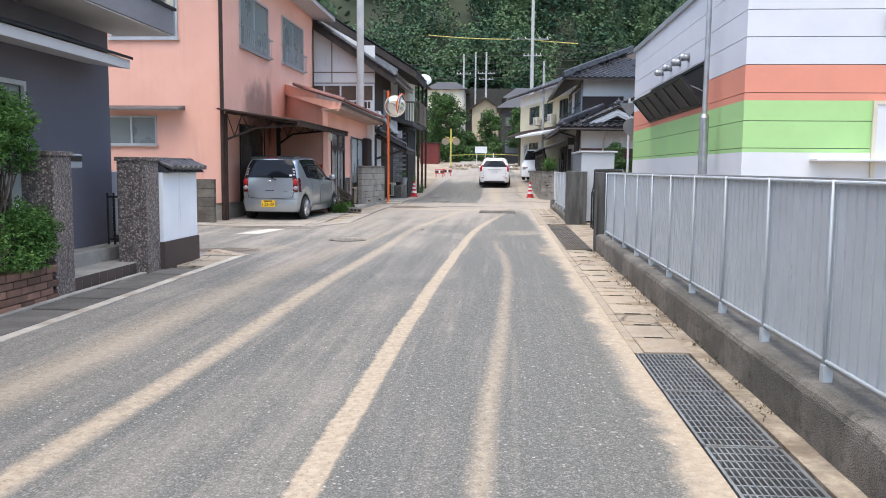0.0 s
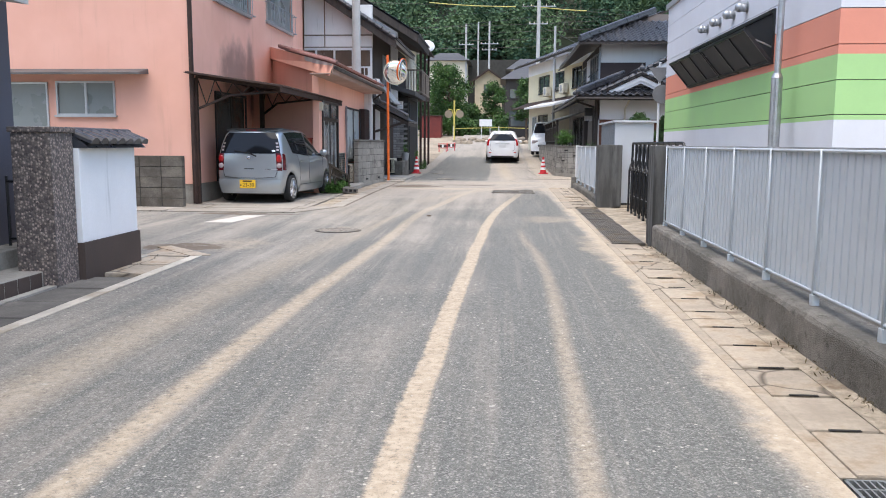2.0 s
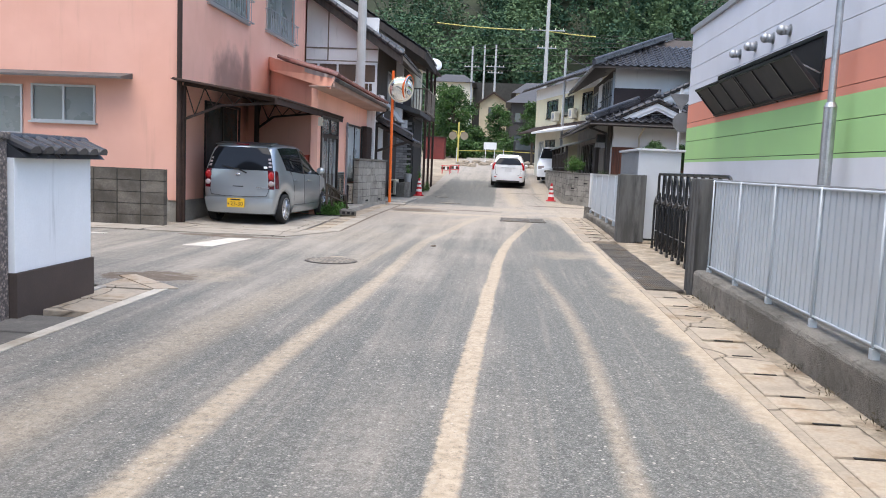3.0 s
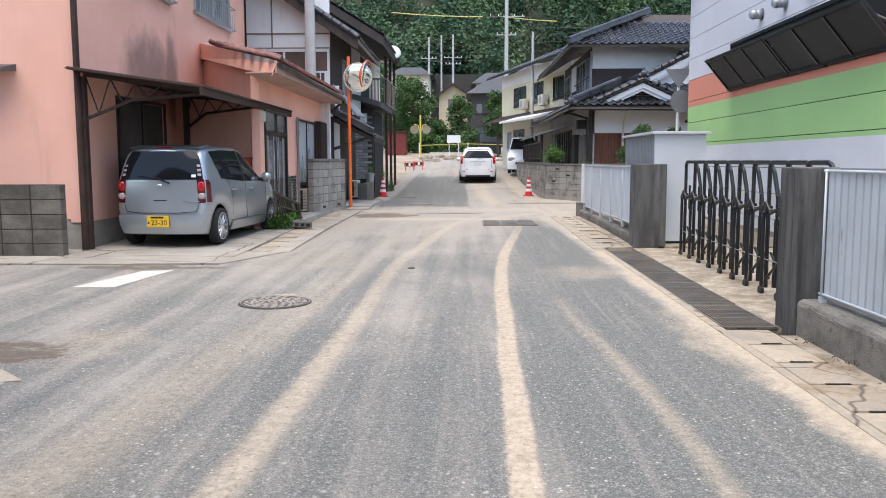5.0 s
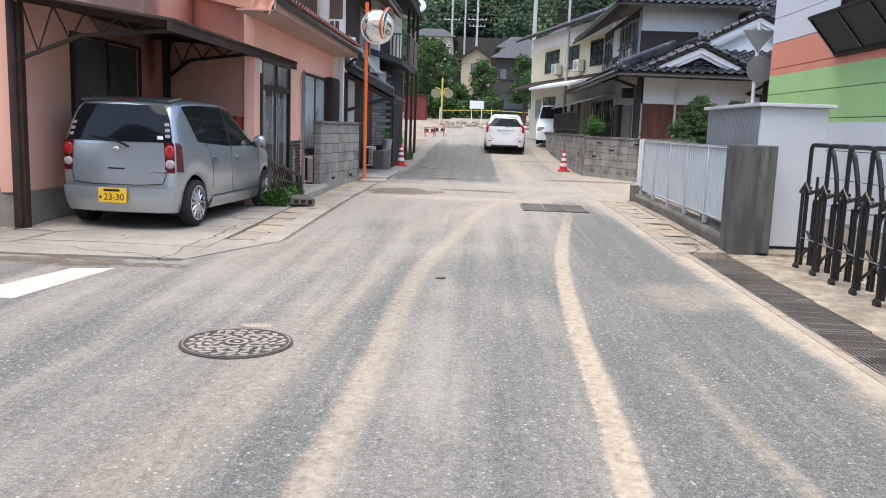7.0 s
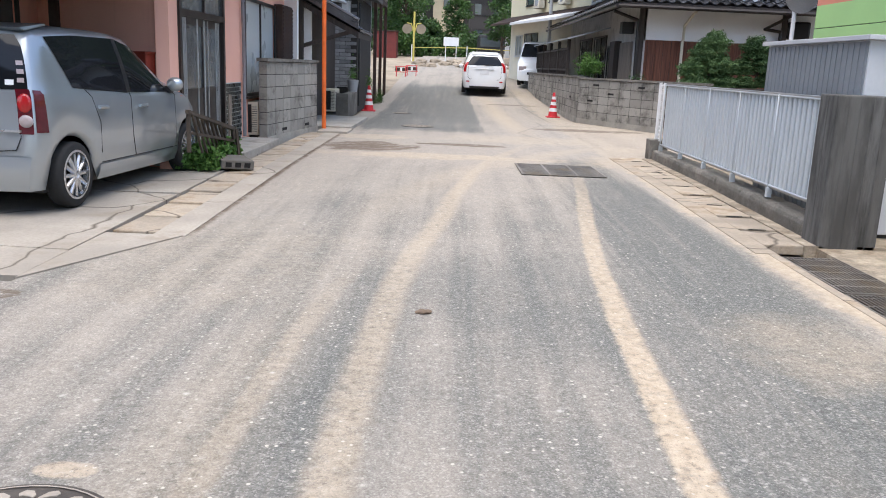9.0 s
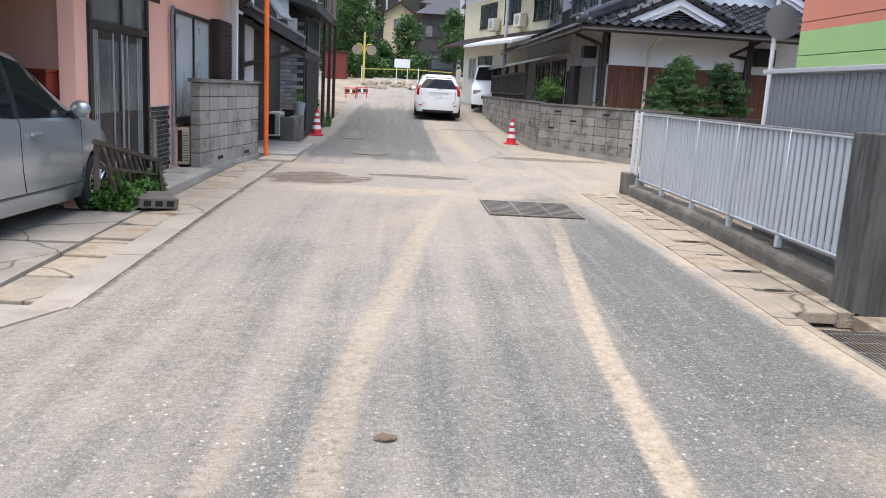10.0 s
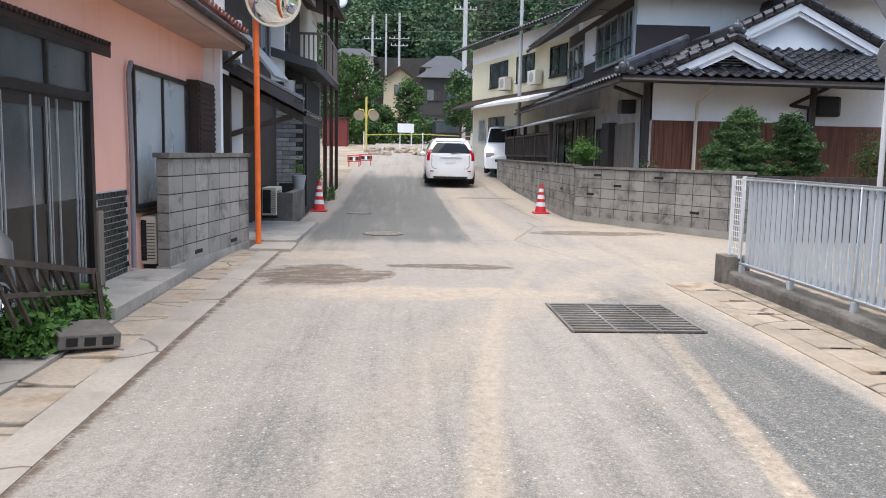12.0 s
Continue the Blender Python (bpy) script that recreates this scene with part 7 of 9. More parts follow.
# small front gable
def gable(parent, xc, y0, y1, zr, half, drop, y_wall, m_fill, lattice=False):
    """A gable that faces -y: two tiled slopes, white verge boards, a plastered triangle."""
    for sg in (-1, 1):
        e = (xc + sg * half, y0, zr - drop)
        deck = roof_deck(parent, [(xc, y0, zr), (e[0], y0, e[2]), (e[0], y1, e[2]), (xc, y1, zr)] if sg > 0 else [(e[0], y0, e[2]), (xc, y0, zr), (xc, y1, zr), (e[0], y1, e[2])])
        L = math.hypot(half, drop)
        tile_field(deck, e, (0, 1, 0), (-sg * half, 0, drop), y1 - y0, L, True)
        d = Vector((sg * half, 0, -drop)).normalized()
        n = Vector((0, 0, -1))
        a, b = Vector((xc, y0 + 0.06, zr - 0.10)), Vector((xc, y0 + 0.06, zr - 0.10)) + d * (L - 0.05)
        for name, h0, h1, yy in (("verge_board", 0.0, 0.16, 0.0), ("verge_board", 0.16, 0.26, 0.06)):
            q = [a + n * h0, b + n * h0, b + n * h1, a + n * h1]
            part(name, hull(bmesh.new(), [(v.x, v.y + yy, v.z) for v in q], [(v.x, v.y + yy + 0.05, v.z) for v in q]), WHITEWALL, deck)
        bm = bmesh.new()
        k = int(L / 0.24)
        for i in range(k + 1):
            p = Vector((xc, y0 - 0.02, zr + 0.03)) + d * (L * i / k)
            bar(bm, p, p + d * 0.2 + Vector((0, 0, 0.012)), 0.075, 8)
        part("verge_tile", bm, KAWARA, deck)
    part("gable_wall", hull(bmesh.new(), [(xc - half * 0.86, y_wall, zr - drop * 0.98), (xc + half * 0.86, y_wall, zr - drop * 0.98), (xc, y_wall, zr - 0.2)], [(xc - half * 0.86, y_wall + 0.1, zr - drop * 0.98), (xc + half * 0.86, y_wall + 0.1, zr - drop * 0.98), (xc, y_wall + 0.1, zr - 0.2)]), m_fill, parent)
    if lattice:
        bm = bmesh.new()
        for i in range(5):
            z = zr - drop * 0.96 + i * 0.055
            box(bm, xc - half * (0.62 - 0.09 * i), xc + half * (0.62 - 0.09 * i), y_wall - 0.03, y_wall, z, z + 0.03)
        part("louvre", bm, DARKWOOD, parent, kind="stuff")
    ridge(parent, (xc, y0 - 0.05, zr + 0.05), (xc, y1, zr + 0.05))
    ornament(parent, (xc, y0 - 0.06, zr + 0.08), 0.22)


# white gable plaster greyed, so its colour holds the shade under the verge
GABLESHADE = plain("shaded_plaster", (0.62, 0.62, 0.63), 0.85, wear=0.06)
gable(hr, 5.63, 32.45, 35.6, 4.02, 1.30, 0.60, 32.85, GABLESHADE, True)
gable(hr, 7.62, 33.75, 37.0, 5.08, 2.75, 1.38, 34.15, WHITEWALL)
# upper storey
part("upper_front", slab(4.5, 11.0, 35.7, 35.85, 3.5, 5.5), WHITEWALL, hr)
part("upper_front_board", slab(4.47, 6.3, 35.66, 35.7, 3.5, 4.72), plain("brown_boards", (0.06, 0.043, 0.04), 0.7, wear=0.2), hr)
uh = [(35.95, 37.2, 4.0, 5.2), (37.35, 39.7, 4.0, 5.25), (41.3, 43.8, 3.95, 5.1)]
part("upper_side", wall_x(bmesh.new(), 4.5, 4.65, 35.85, 45.5, 3.3, 5.5, uh), DARKWOOD, hr)
part("upper_side_plaster", slab(4.47, 4.5, 39.8, 41.2, 4.3, 5.3), WHITEWALL, hr)
for a, b, c, d in uh:
    w = pane_window_x(hr, 4.5, a, b, c, d, -1, GREYMETAL, GLASS, 3, t=0.06)
    part("hand_rail", bar(bmesh.new(), (4.4, a, c + 0.45), (4.4, b, c + 0.45), 0.025, 6), BLACK, w)
part("corner_pipe", tube([(4.42, 35.6, 3.6), (4.42, 35.6, 5.3)], 0.04, 8), GREYMETAL, hr)
ue = [(3.55, 34.7, 5.45), (11.8, 34.7, 5.45), (9.5, 38.0, 7.0), (7.0, 38.0, 7.0)]
roof_u = roof_deck(hr, ue)
tile_field(roof_u, (3.55, 34.68, 5.45), (1, 0, 0), (0, 3.3, 1.55), 8.2, 2.6, False, lambda p: p.x - 3.55 > (p.y - 34.7))
roof_ul = roof_deck(hr, [(3.55, 34.7, 5.45), (7.0, 38.0, 7.0), (7.0, 43.0, 7.0), (3.55, 46.5, 5.45)])
tile_field(roof_ul, (3.53, 34.8, 5.45), (0, 1, 0), (3.45, 0, 1.55), 11.6, 3.6, False, lambda p: p.y - 34.7 > (p.x - 3.55) * 0.9)
ridge(roof_u, (3.5, 34.65, 5.5), (7.0, 38.0, 7.1))
part("eave_gutter", tube([(3.5, 34.65, 5.36), (3.5, 46.5, 5.36)], 0.05, 8), BRONZE, hr)
part("eave_gutter", tube([(3.24, 32.2, 3.08), (9.9, 32.2, 3.03)], 0.05, 8), BRONZE, hr)
part("eave_gutter", tube([(3.24, 32.2, 3.08), (3.24, 47.4, 3.08)], 0.05, 8), BRONZE, hr)
part("downpipe", tube([(7.55, 32.25, 3.02), (7.2, 33.1, 2.7), (7.62, 33.12, 2.65), (7.62, 33.12, 0.2)], 0.04, 8), BRONZE, hr)
part("downpipe", tube([(5.18, 32.3, 3.02), (5.15, 33.12, 2.7), (5.15, 33.12, 2.35)], 0.035, 8), IVORY, hr)
part("downpipe", tube([(5.13, 33.10, 2.35), (5.13, 33.10, 0.2)], 0.04, 8), IVORY, hr)
part("downpipe", tube([(3.3, 33.0, 3.0), (3.95, 33.1, 2.8), (3.98, 33.08, 0.2)], 0.04, 8), BRONZE, hr)
part("vent_hood", slab(8.0, 8.55, 33.5, 33.75, 2.5, 2.95, 0.06), BLACK, hr)
# porch with a canopy in front of the side wall
pc = thing("side_porch", (3.4, 42, 0.3), "dark timber lattice porch with a low bent canopy", "porch")
bm = hull(bmesh.new(), [(2.75, 37.3, 2.42), (4.05, 37.3, 2.78), (4.05, 47.5, 2.78), (2.75, 47.5, 2.42)], [(2.75, 37.3, 2.46), (4.05, 37.3, 2.82), (4.05, 47.5, 2.82), (2.75, 47.5, 2.46)])
part("canopy", bm, GREYMETAL, pc)
for y in (38.0, 40.3, 42.6, 44.9, 47.2):
    part("porch_post", slab(2.86, 2.96, y - 0.05, y + 0.05, 0.1, 2.44), DARKWOOD, pc)
bm = bmesh.new()
for i in range(46):
    y = 38.1 + i * 0.2
    box(bm, 2.9, 2.93, y - 0.025, y + 0.025, 0.5, 2.2)
for z in (0.6, 1.5, 2.15):
    box(bm, 2.885, 2.945, 38, 47.2, z - 0.03, z + 0.03)
part("lattice", bm, DARKWOOD, pc, kind="stuff")

# block walls round its garden
block_wall("block_wall", (2.62, 33.15), (4.75, 29.25), 0.14, 5, "weathered grey block wall with slots at the crossing", 0.13, 0.05, [(0.7, 4), (2.4, 4), (1.3, 3), (3.3, 1), (0.5, 2)], base=0.13)
block_wall("block_wall", (2.60, 47.0), (2.62, 33.2), 0.20, 5, "weathered grey block wall along the street", 0.13, 0.05, [(2.0, 4), (6.0, 4), (10.0, 4), (12.5, 2)], base=0.10)
part("garden_soil", hull(bmesh.new(), [(2.75, 33.2, 0), (4.85, 29.4, 0), (13, 29.4, 0), (13, 33.2, 0)], [(2.75, 33.2, 0.22), (4.85, 29.4, 0.22), (13, 29.4, 0.22), (13, 33.2, 0.22)]), SOIL, None, "bare garden soil behind the block wall", "structure", "ground")
cw = thing("low_timber_fence", (7, 30.5, 0.2), "low black timber fence at the garden edge", "fence")
for k in range(6):
    part("fence_board", slab(4.85 + k * 1.2, 6.03 + k * 1.2, 29.28, 29.34, 0.1, 1.25, 0.004), DARKWOOD, cw)
# ---- the cream house further up ----
ch = thing("cream_house", (0, 0, 0), "cream and ivory two-storey house with brown pent roof", "house")
UP = ((5.35, 7.45, 3.78, 4.8), (2.64, 4.4, 3.78, 4.8), (-0.2, 1.2, 3.75, 4.8))
part("upper_wall", wall_x(bmesh.new(), 0, 0.15, -1.0, 9.8, 3.3, 5.0, UP), CREAM, ch)
part("upper_band", slab(-0.01, 0.15, -1.0, 9.8, 5.0, 5.65), WHITEWALL, ch)
part("end_wall", slab(0.15, 8, 9.65, 9.8, 0, 5.65), IVORY, ch)
part("near_wall", slab(0.15, 8, -1.0, -0.85, 0, 5.65), IVORY, ch)
part("lower_wall", wall_x(bmesh.new(), 0.05, 0.2, -1.0, 9.8, -0.3, 3.3, [(5.75, 7.6, 0.1, 2.55), (7.95, 8.9, 1.5, 2.5)]), IVORY, ch)
for a, b, c, d in UP:
    pane_window_x(ch, 0.0, a, b, c, d, -1, BRONZE, GLASS, 2)
pane_window_x(ch, 0.05, 5.75, 7.6, 0.1, 2.55, -1, BRONZE, DARKGLASS, 2, "entrance")
pane_window_x(ch, 0.05, 7.95, 8.9, 1.5, 2.5, -1, ALU, FROSTED, 2)
part("pent_roof", hull(bmesh.new(), [(-1.0, -1, 2.92), (0.1, -1, 3.32), (0.1, 10.0, 3.32), (-1.0, 10.0, 2.92)], [(-1.0, -1, 3.0), (0.1, -1, 3.43), (0.1, 10.0, 3.43), (-1.0, 10.0, 3.0)]), RUST, ch)
part("awning", hull(bmesh.new(), [(-1.7, -1, 2.75), (-0.2, -1, 3.15), (-0.2, 4.6, 3.15), (-1.7, 4.6, 2.75)], [(-1.7, -1, 2.85), (-0.2, -1, 3.25), (-0.2, 4.6, 3.25), (-1.7, 4.6, 2.85)]), WHITEMETAL, ch)
cr = roof_deck(ch, [(-0.75, -1.6, 5.58), (4.0, -1.6, 7.5), (4.0, 10.5, 7.5), (-0.75, 10.5, 5.58)])
tile_field(cr, (-0.78, -1.6, 5.58), (0, 1, 0), (4.75, 0, 1.92), 12.1, 5.0, False)
for y in (4.75, 1.75):
    ac = part("air_conditioner", slab(-0.36, -0.08, y, y + 0.72, 3.55, 4.07, 0.02), IVORY, ch)
    part("fan_grille", bar(bmesh.new(), (-0.375, y + 0.34, 3.82), (-0.355, y + 0.34, 3.82), 0.18, 20), GREYMETAL, ac)
ch.matrix_basis = pose(4.43, 44.0, 0.55, 0, 0, 13.8)


# ---- the houses up the left side ----
hb = thing("timbered_house", (-5, 29, 0.14), "old two-storey house with white plaster and dark timber", "house")
part("front_plaster", slab(-9, -3.98, 29.0, 29.15, 4.58, 6.0), WHITEWALL, hb)
part("gable_plaster", hull(bmesh.new(), [(-9, 29.0, 6.0), (-4.4, 29.0, 6.0), (-9, 29.0, 8.6)], [(-9, 29.15, 6.0), (-4.4, 29.15, 6.0), (-9, 29.15, 8.6)]), WHITEWALL, hb)
part("lower_front", slab(-9, -3.74, 29.0, 29.15, 0.1, 3.55), WHITEWALL, hb)
win = part("upper_window_band", wall_y(bmesh.new(), -6.6, -3.98, 28.96, 29.05, 3.55, 4.58, [(-6.5 + i * 0.63, -5.93 + i * 0.63, 3.66, 4.5) for i in range(4)]), WHITEMETAL, hb, "white-framed sliding windows")
for i in range(4):
    part("pane", slab(-6.5 + i * 0.63, -5.93 + i * 0.63, 29.01, 29.02, 3.66, 4.5), CURTAINBROWN, win)
part("window_rail", wall_y(bmesh.new(), -6.6, -3.96, 28.86, 28.89, 3.55, 3.95, [(-6.55 + i * 0.13, -6.45 + i * 0.13, 3.6, 3.9) for i in range(19)]), WHITEMETAL, win)
bm = bmesh.new()
for z in (4.6, 5.0):
    box(bm, -9, -3.97, 28.97, 29.0, z - 0.02, z + 0.02)
for x in (-7.8, -5.6):
    box(bm, x - 0.015, x + 0.02, 28.975, 29.0, 4.6, 6.2)
part("timber_batten", bm, GREYWOOD, hb)
part("side_wall", wall_x(bmesh.new(), -4.12, -3.98, 29.15, 34.0, 0.1, 5.3, [(29.6, 31.0, 0.2, 2.0), (31.4, 33.4, 3.3, 4.6)]), DARKWOOD, hb)
pane_window_x(hb, -3.98, 31.4, 33.4, 3.3, 4.6, 1, GREYMETAL, GLASS, 2)
part("entry_door", slab(-4.06, -4.0, 29.6, 31.0, 0.2, 2.0), DARKGLASS, hb)
rs = lambda x: 4.78 + (-3.1 - x) * 0.66
rb = roof_deck(hb, [(-3.1, 28.55, rs(-3.1)), (-9.0, 28.55, rs(-9.0)), (-9.0, 34.3, rs(-9.0)), (-3.1, 34.3, rs(-3.1))], GREYWOOD, 0.12)
tile_field(rb, (-3.08, 28.5, rs(-3.1)), (0, 1, 0), (-1, 0, 0.66), 5.8, 7.0, False)
bm = bmesh.new()
for i in range(24):
    x = -3.1 - i * 0.24
    bar(bm, (x, 28.5, rs(x) + 0.05), (x - 0.22, 28.5, rs(x - 0.22) + 0.05), 0.08, 8)
part("verge_tile", bm, KAWARA, rb)
part("verge_board", hull(bmesh.new(), [(-3.1, 28.52, rs(-3.1) - 0.3), (-9, 28.52, rs(-9) - 0.3), (-9, 28.52, rs(-9) - 0.04), (-3.1, 28.52, rs(-3.1) - 0.04)], [(-3.1, 28.56, rs(-3.1) - 0.3), (-9, 28.56, rs(-9) - 0.3), (-9, 28.56, rs(-9) - 0.04), (-3.1, 28.56, rs(-3.1) - 0.04)]), DARKWOOD, rb)
r2 = lambda x: 5.55 + (-2.85 - x) * 0.62
rb2 = roof_deck(hb, [(-2.85, 33.2, r2(-2.85)), (-9.0, 33.2, r2(-9.0)), (-9.0, 38.0, r2(-9.0)), (-2.85, 38.0, r2(-2.85))], DARKWOOD, 0.3)
tile_field(rb2, (-2.83, 33.15, r2(-2.85)), (0, 1, 0), (-1, 0, 0.62), 4.8, 7.0, False)
part("rear_block_plaster", hull(bmesh.new(), [(-9, 33.6, 3.0), (-3.7, 33.6, 3.0), (-3.7, 33.6, 5.7), (-9, 33.6, 8.9)], [(-9, 33.75, 3.0), (-3.7, 33.75, 3.0), (-3.7, 33.75, 5.7), (-9, 33.75, 8.9)]), WHITEWALL, hb)
part("tin_panel", hull(bmesh.new(), [(-3.9, 28.9, 3.55), (-3.9, 29.8, 3.55), (-3.25, 30.9, 2.75), (-3.35, 29.8, 2.75)], [(-3.87, 28.9, 3.58), (-3.87, 29.8, 3.58), (-3.22, 30.9, 2.78), (-3.32, 29.8, 2.78)]), GREYMETAL, hb, "leaning grey sheet-metal panel")
# entrance porch roof
pr = thing("entrance_porch", (-3.4, 29.5, 0.14), "small tiled porch roof on a timber bracket over a dark entrance", "porch")
ps = lambda x: 2.72 + (-4.0 - x) * 0.5
dk = roof_deck(pr, [(-4.0, 28.8, ps(-4.0)), (-2.72, 28.8, ps(-2.72)), (-2.72, 31.6, ps(-2.72)), (-4.0, 31.6, ps(-4.0))], DARKWOOD, 0.12)
tile_field(dk, (-2.7, 28.75, ps(-2.72)), (0, 1, 0), (-1, 0, 0.5), 2.9, 1.5, True)
ridge(dk, (-4.0, 28.75, 2.82), (-2.72, 28.75, 2.16), 0.07)
ornament(dk, (-3.95, 28.72, 2.82), 0.3)
part("bracket", bar(bmesh.new(), (-3.95, 28.95, 1.75), (-2.85, 28.95, 2.1), 0.04, square=True), DARKWOOD, pr)
part("porch_post", slab(-4.0, -3.88, 28.85, 28.97, 0.1, 2.6), DARKWOOD, pr)
part("step_slab", slab(-4.1, -2.75, 28.0, 31.3, 0.0, 0.20, 0.01), CONCRETE, pr)
part("threshold", slab(-3.3, -2.72, 27.15, 28.0, 0.0, 0.17, 0.01), LOT, pr)
part("inner_dark_wall", slab(-4.0, -3.93, 29.0, 34.0, 0.15, 2.7), DARKWOOD, pr)

# grey tile-clad house with pent roof
hc = thing("grey_tiled_house", (-4, 35, 0.15), "house with grey stone-pattern tile cladding and dark pent roof", "house")
part("front_core", slab(-5.0, -3.36, 34.25, 34.4, 0.1, 3.2), MORTAR, hc)
part("side_core", slab(-3.52, -3.37, 34.4, 38.0, 0.1, 3.2), MORTAR, hc)
gb = bpy.data.meshes.new("stone_tile")
bm = slab(-0.148, 0.148, -0.03, 0.0, 0, 0.088, 0.008)
bm.to_mesh(gb)
bm.free()
gb.materials.append(GREYBRICK)
for r in range(28):
    for i in range(5):
        x = -4.7 + i * 0.305 + (0.15 if r % 2 else 0)
        if x < -3.4:
            piece("stone_tile", gb, hc, (x - 0.05, 34.248 + random.uniform(-0.008, 0.004), 0.35 + r * 0.098))
part("corner_pipe", tube([(-3.3, 34.2, 0.3), (-3.3, 34.2, 3.0)], 0.03, 6), BLACK, hc)
part("pent_roof", hull(bmesh.new(), [(-4.8, 33.5, 3.75), (-3.0, 33.5, 3.25), (-3.0, 38.0, 3.25), (-4.8, 38.0, 3.75)], [(-4.8, 33.5, 3.95), (-3.0, 33.5, 3.42), (-3.0, 38.0, 3.42), (-4.8, 38.0, 3.95)]), ASPHALT_DARK, hc)
part("upper_wall", slab(-5.5, -3.9, 34.3, 38.0, 3.2, 5.2), DARKWOOD, hc)
part("upper_window", slab(-3.93, -3.88, 34.6, 36.0, 3.9, 4.9), GLASS, hc)
part("vent_block", slab(-3.75, -3.55, 33.9, 34.2, 2.75, 3.05, 0.01), WHITEMETAL, hc)
# thin black sheet before the tiles, painted as the shade of a hole
part("small_opening", slab(-3.9, -3.6, 34.19, 34.215, 0.55, 0.8), HOLESHADE, hc)

# balcony house
hd = thing("balcony_house", (-4, 40, 0.3), "cream house with a rusty slatted balcony on tall posts", "house")
part("wall", wall_x(bmesh.new(), -4.4, -4.25, 38.0, 46.0, 0.2, 6.3, [(38.6, 40.6, 3.9, 5.4), (38.5, 40.0, 1.4, 2.6), (41.0, 43.0, 0.9, 2.6)]), IVORY, hd)
part("front_wall", slab(-9, -4.4, 38.0, 38.15, 0.2, 6.3), IVORY, hd)
pane_window_x(hd, -4.25, 38.6, 40.6, 3.9, 5.4, 1, BRONZE, GLASS, 2)
pane_window_x(hd, -4.25, 38.5, 40.0, 1.4, 2.6, 1, BRONZE, DARKGLASS, 2)
pane_window_x(hd, -4.25, 41.0, 43.0, 0.9, 2.6, 1, BRONZE, DARKGLASS, 2)
part("dark_bay", wall_y(bmesh.new(), -4.25, -3.45, 38.9, 39.0, 0.3, 3.5, [(-4.05, -3.65, 1.5, 2.7)]), GREYMETAL, hd)
part("bay_window", slab(-4.05, -3.65, 38.94, 38.96, 1.5, 2.7), GLASS, hd)
for y in (38.3, 40.3, 42.3):
    part("balcony_post", bar(bmesh.new(), (-3.25, y, 0.2), (-3.25, y, 5.9), 0.05, square=True), RUST, hd)
part("balcony_floor", slab(-4.25, -3.2, 38.2, 42.4, 3.45, 3.6), RUST, hd)
bm = bmesh.new()
for i in range(38):
    box(bm, -3.25, -3.22, 38.25 + i * 0.11, 38.31 + i * 0.11, 3.6, 4.65)
for i in range(8):
    box(bm, -4.2 + i * 0.125, -4.16 + i * 0.125, 38.2, 38.23, 3.6, 4.65)
for z in (3.68, 4.65):
    box(bm, -3.27, -3.2, 38.2, 42.4, z - 0.03, z + 0.03)
    box(bm, -4.25, -3.2, 38.18, 38.24, z - 0.03, z + 0.03)
part("balcony_slat", bm, GREYWOOD, hd, kind="stuff")
part("balcony_roof", hull(bmesh.new(), [(-4.4, 37.9, 6.1), (-3.0, 37.9, 5.65), (-3.0, 42.8, 5.65), (-4.4, 42.8, 6.1)], [(-4.4, 37.9, 6.18), (-3.0, 37.9, 5.73), (-3.0, 42.8, 5.73), (-4.4, 42.8, 6.18)]), RUST, hd)
part("roof", hull(bmesh.new(), [(-9.5, 37.5, 6.25), (-3.7, 37.5, 6.25), (-3.7, 46.6, 6.25), (-9.5, 46.6, 6.25)], [(-8.2, 40, 7.6), (-6.0, 40, 7.6), (-6.0, 44, 7.6), (-8.2, 44, 7.6)]), GREYMETAL, hd)
part("laundry_pole", bar(bmesh.new(), (-3.6, 38.4, 5.0), (-3.6, 42.2, 5.0), 0.015, 6), ALU, hd)
dish = thing("satellite_dish", (-3.1, 40.9, 5.7), "white satellite dish on the balcony roof", "satellite dish")
bm = bmesh.new()
bmesh.ops.create_uvsphere(bm, u_segments=24, v_segments=12, radius=0.36, matrix=Matrix.Translation((-3.15, 40.5, 5.98)) @ pose(0, 0, 0, 70, 0, 20) @ Matrix.Diagonal((1, 0.85, 0.22, 1)))
part("bowl", bm, WHITEMETAL, dish, smooth=True)
part("arm", bar(bmesh.new(), (-3.15, 40.5, 5.98), (-3.2, 40.1, 5.85), 0.012, 6), STEEL, dish)
part("mast", bar(bmesh.new(), (-3.15, 40.6, 5.68), (-3.15, 40.6, 6.0), 0.02, 6), STEEL, dish)

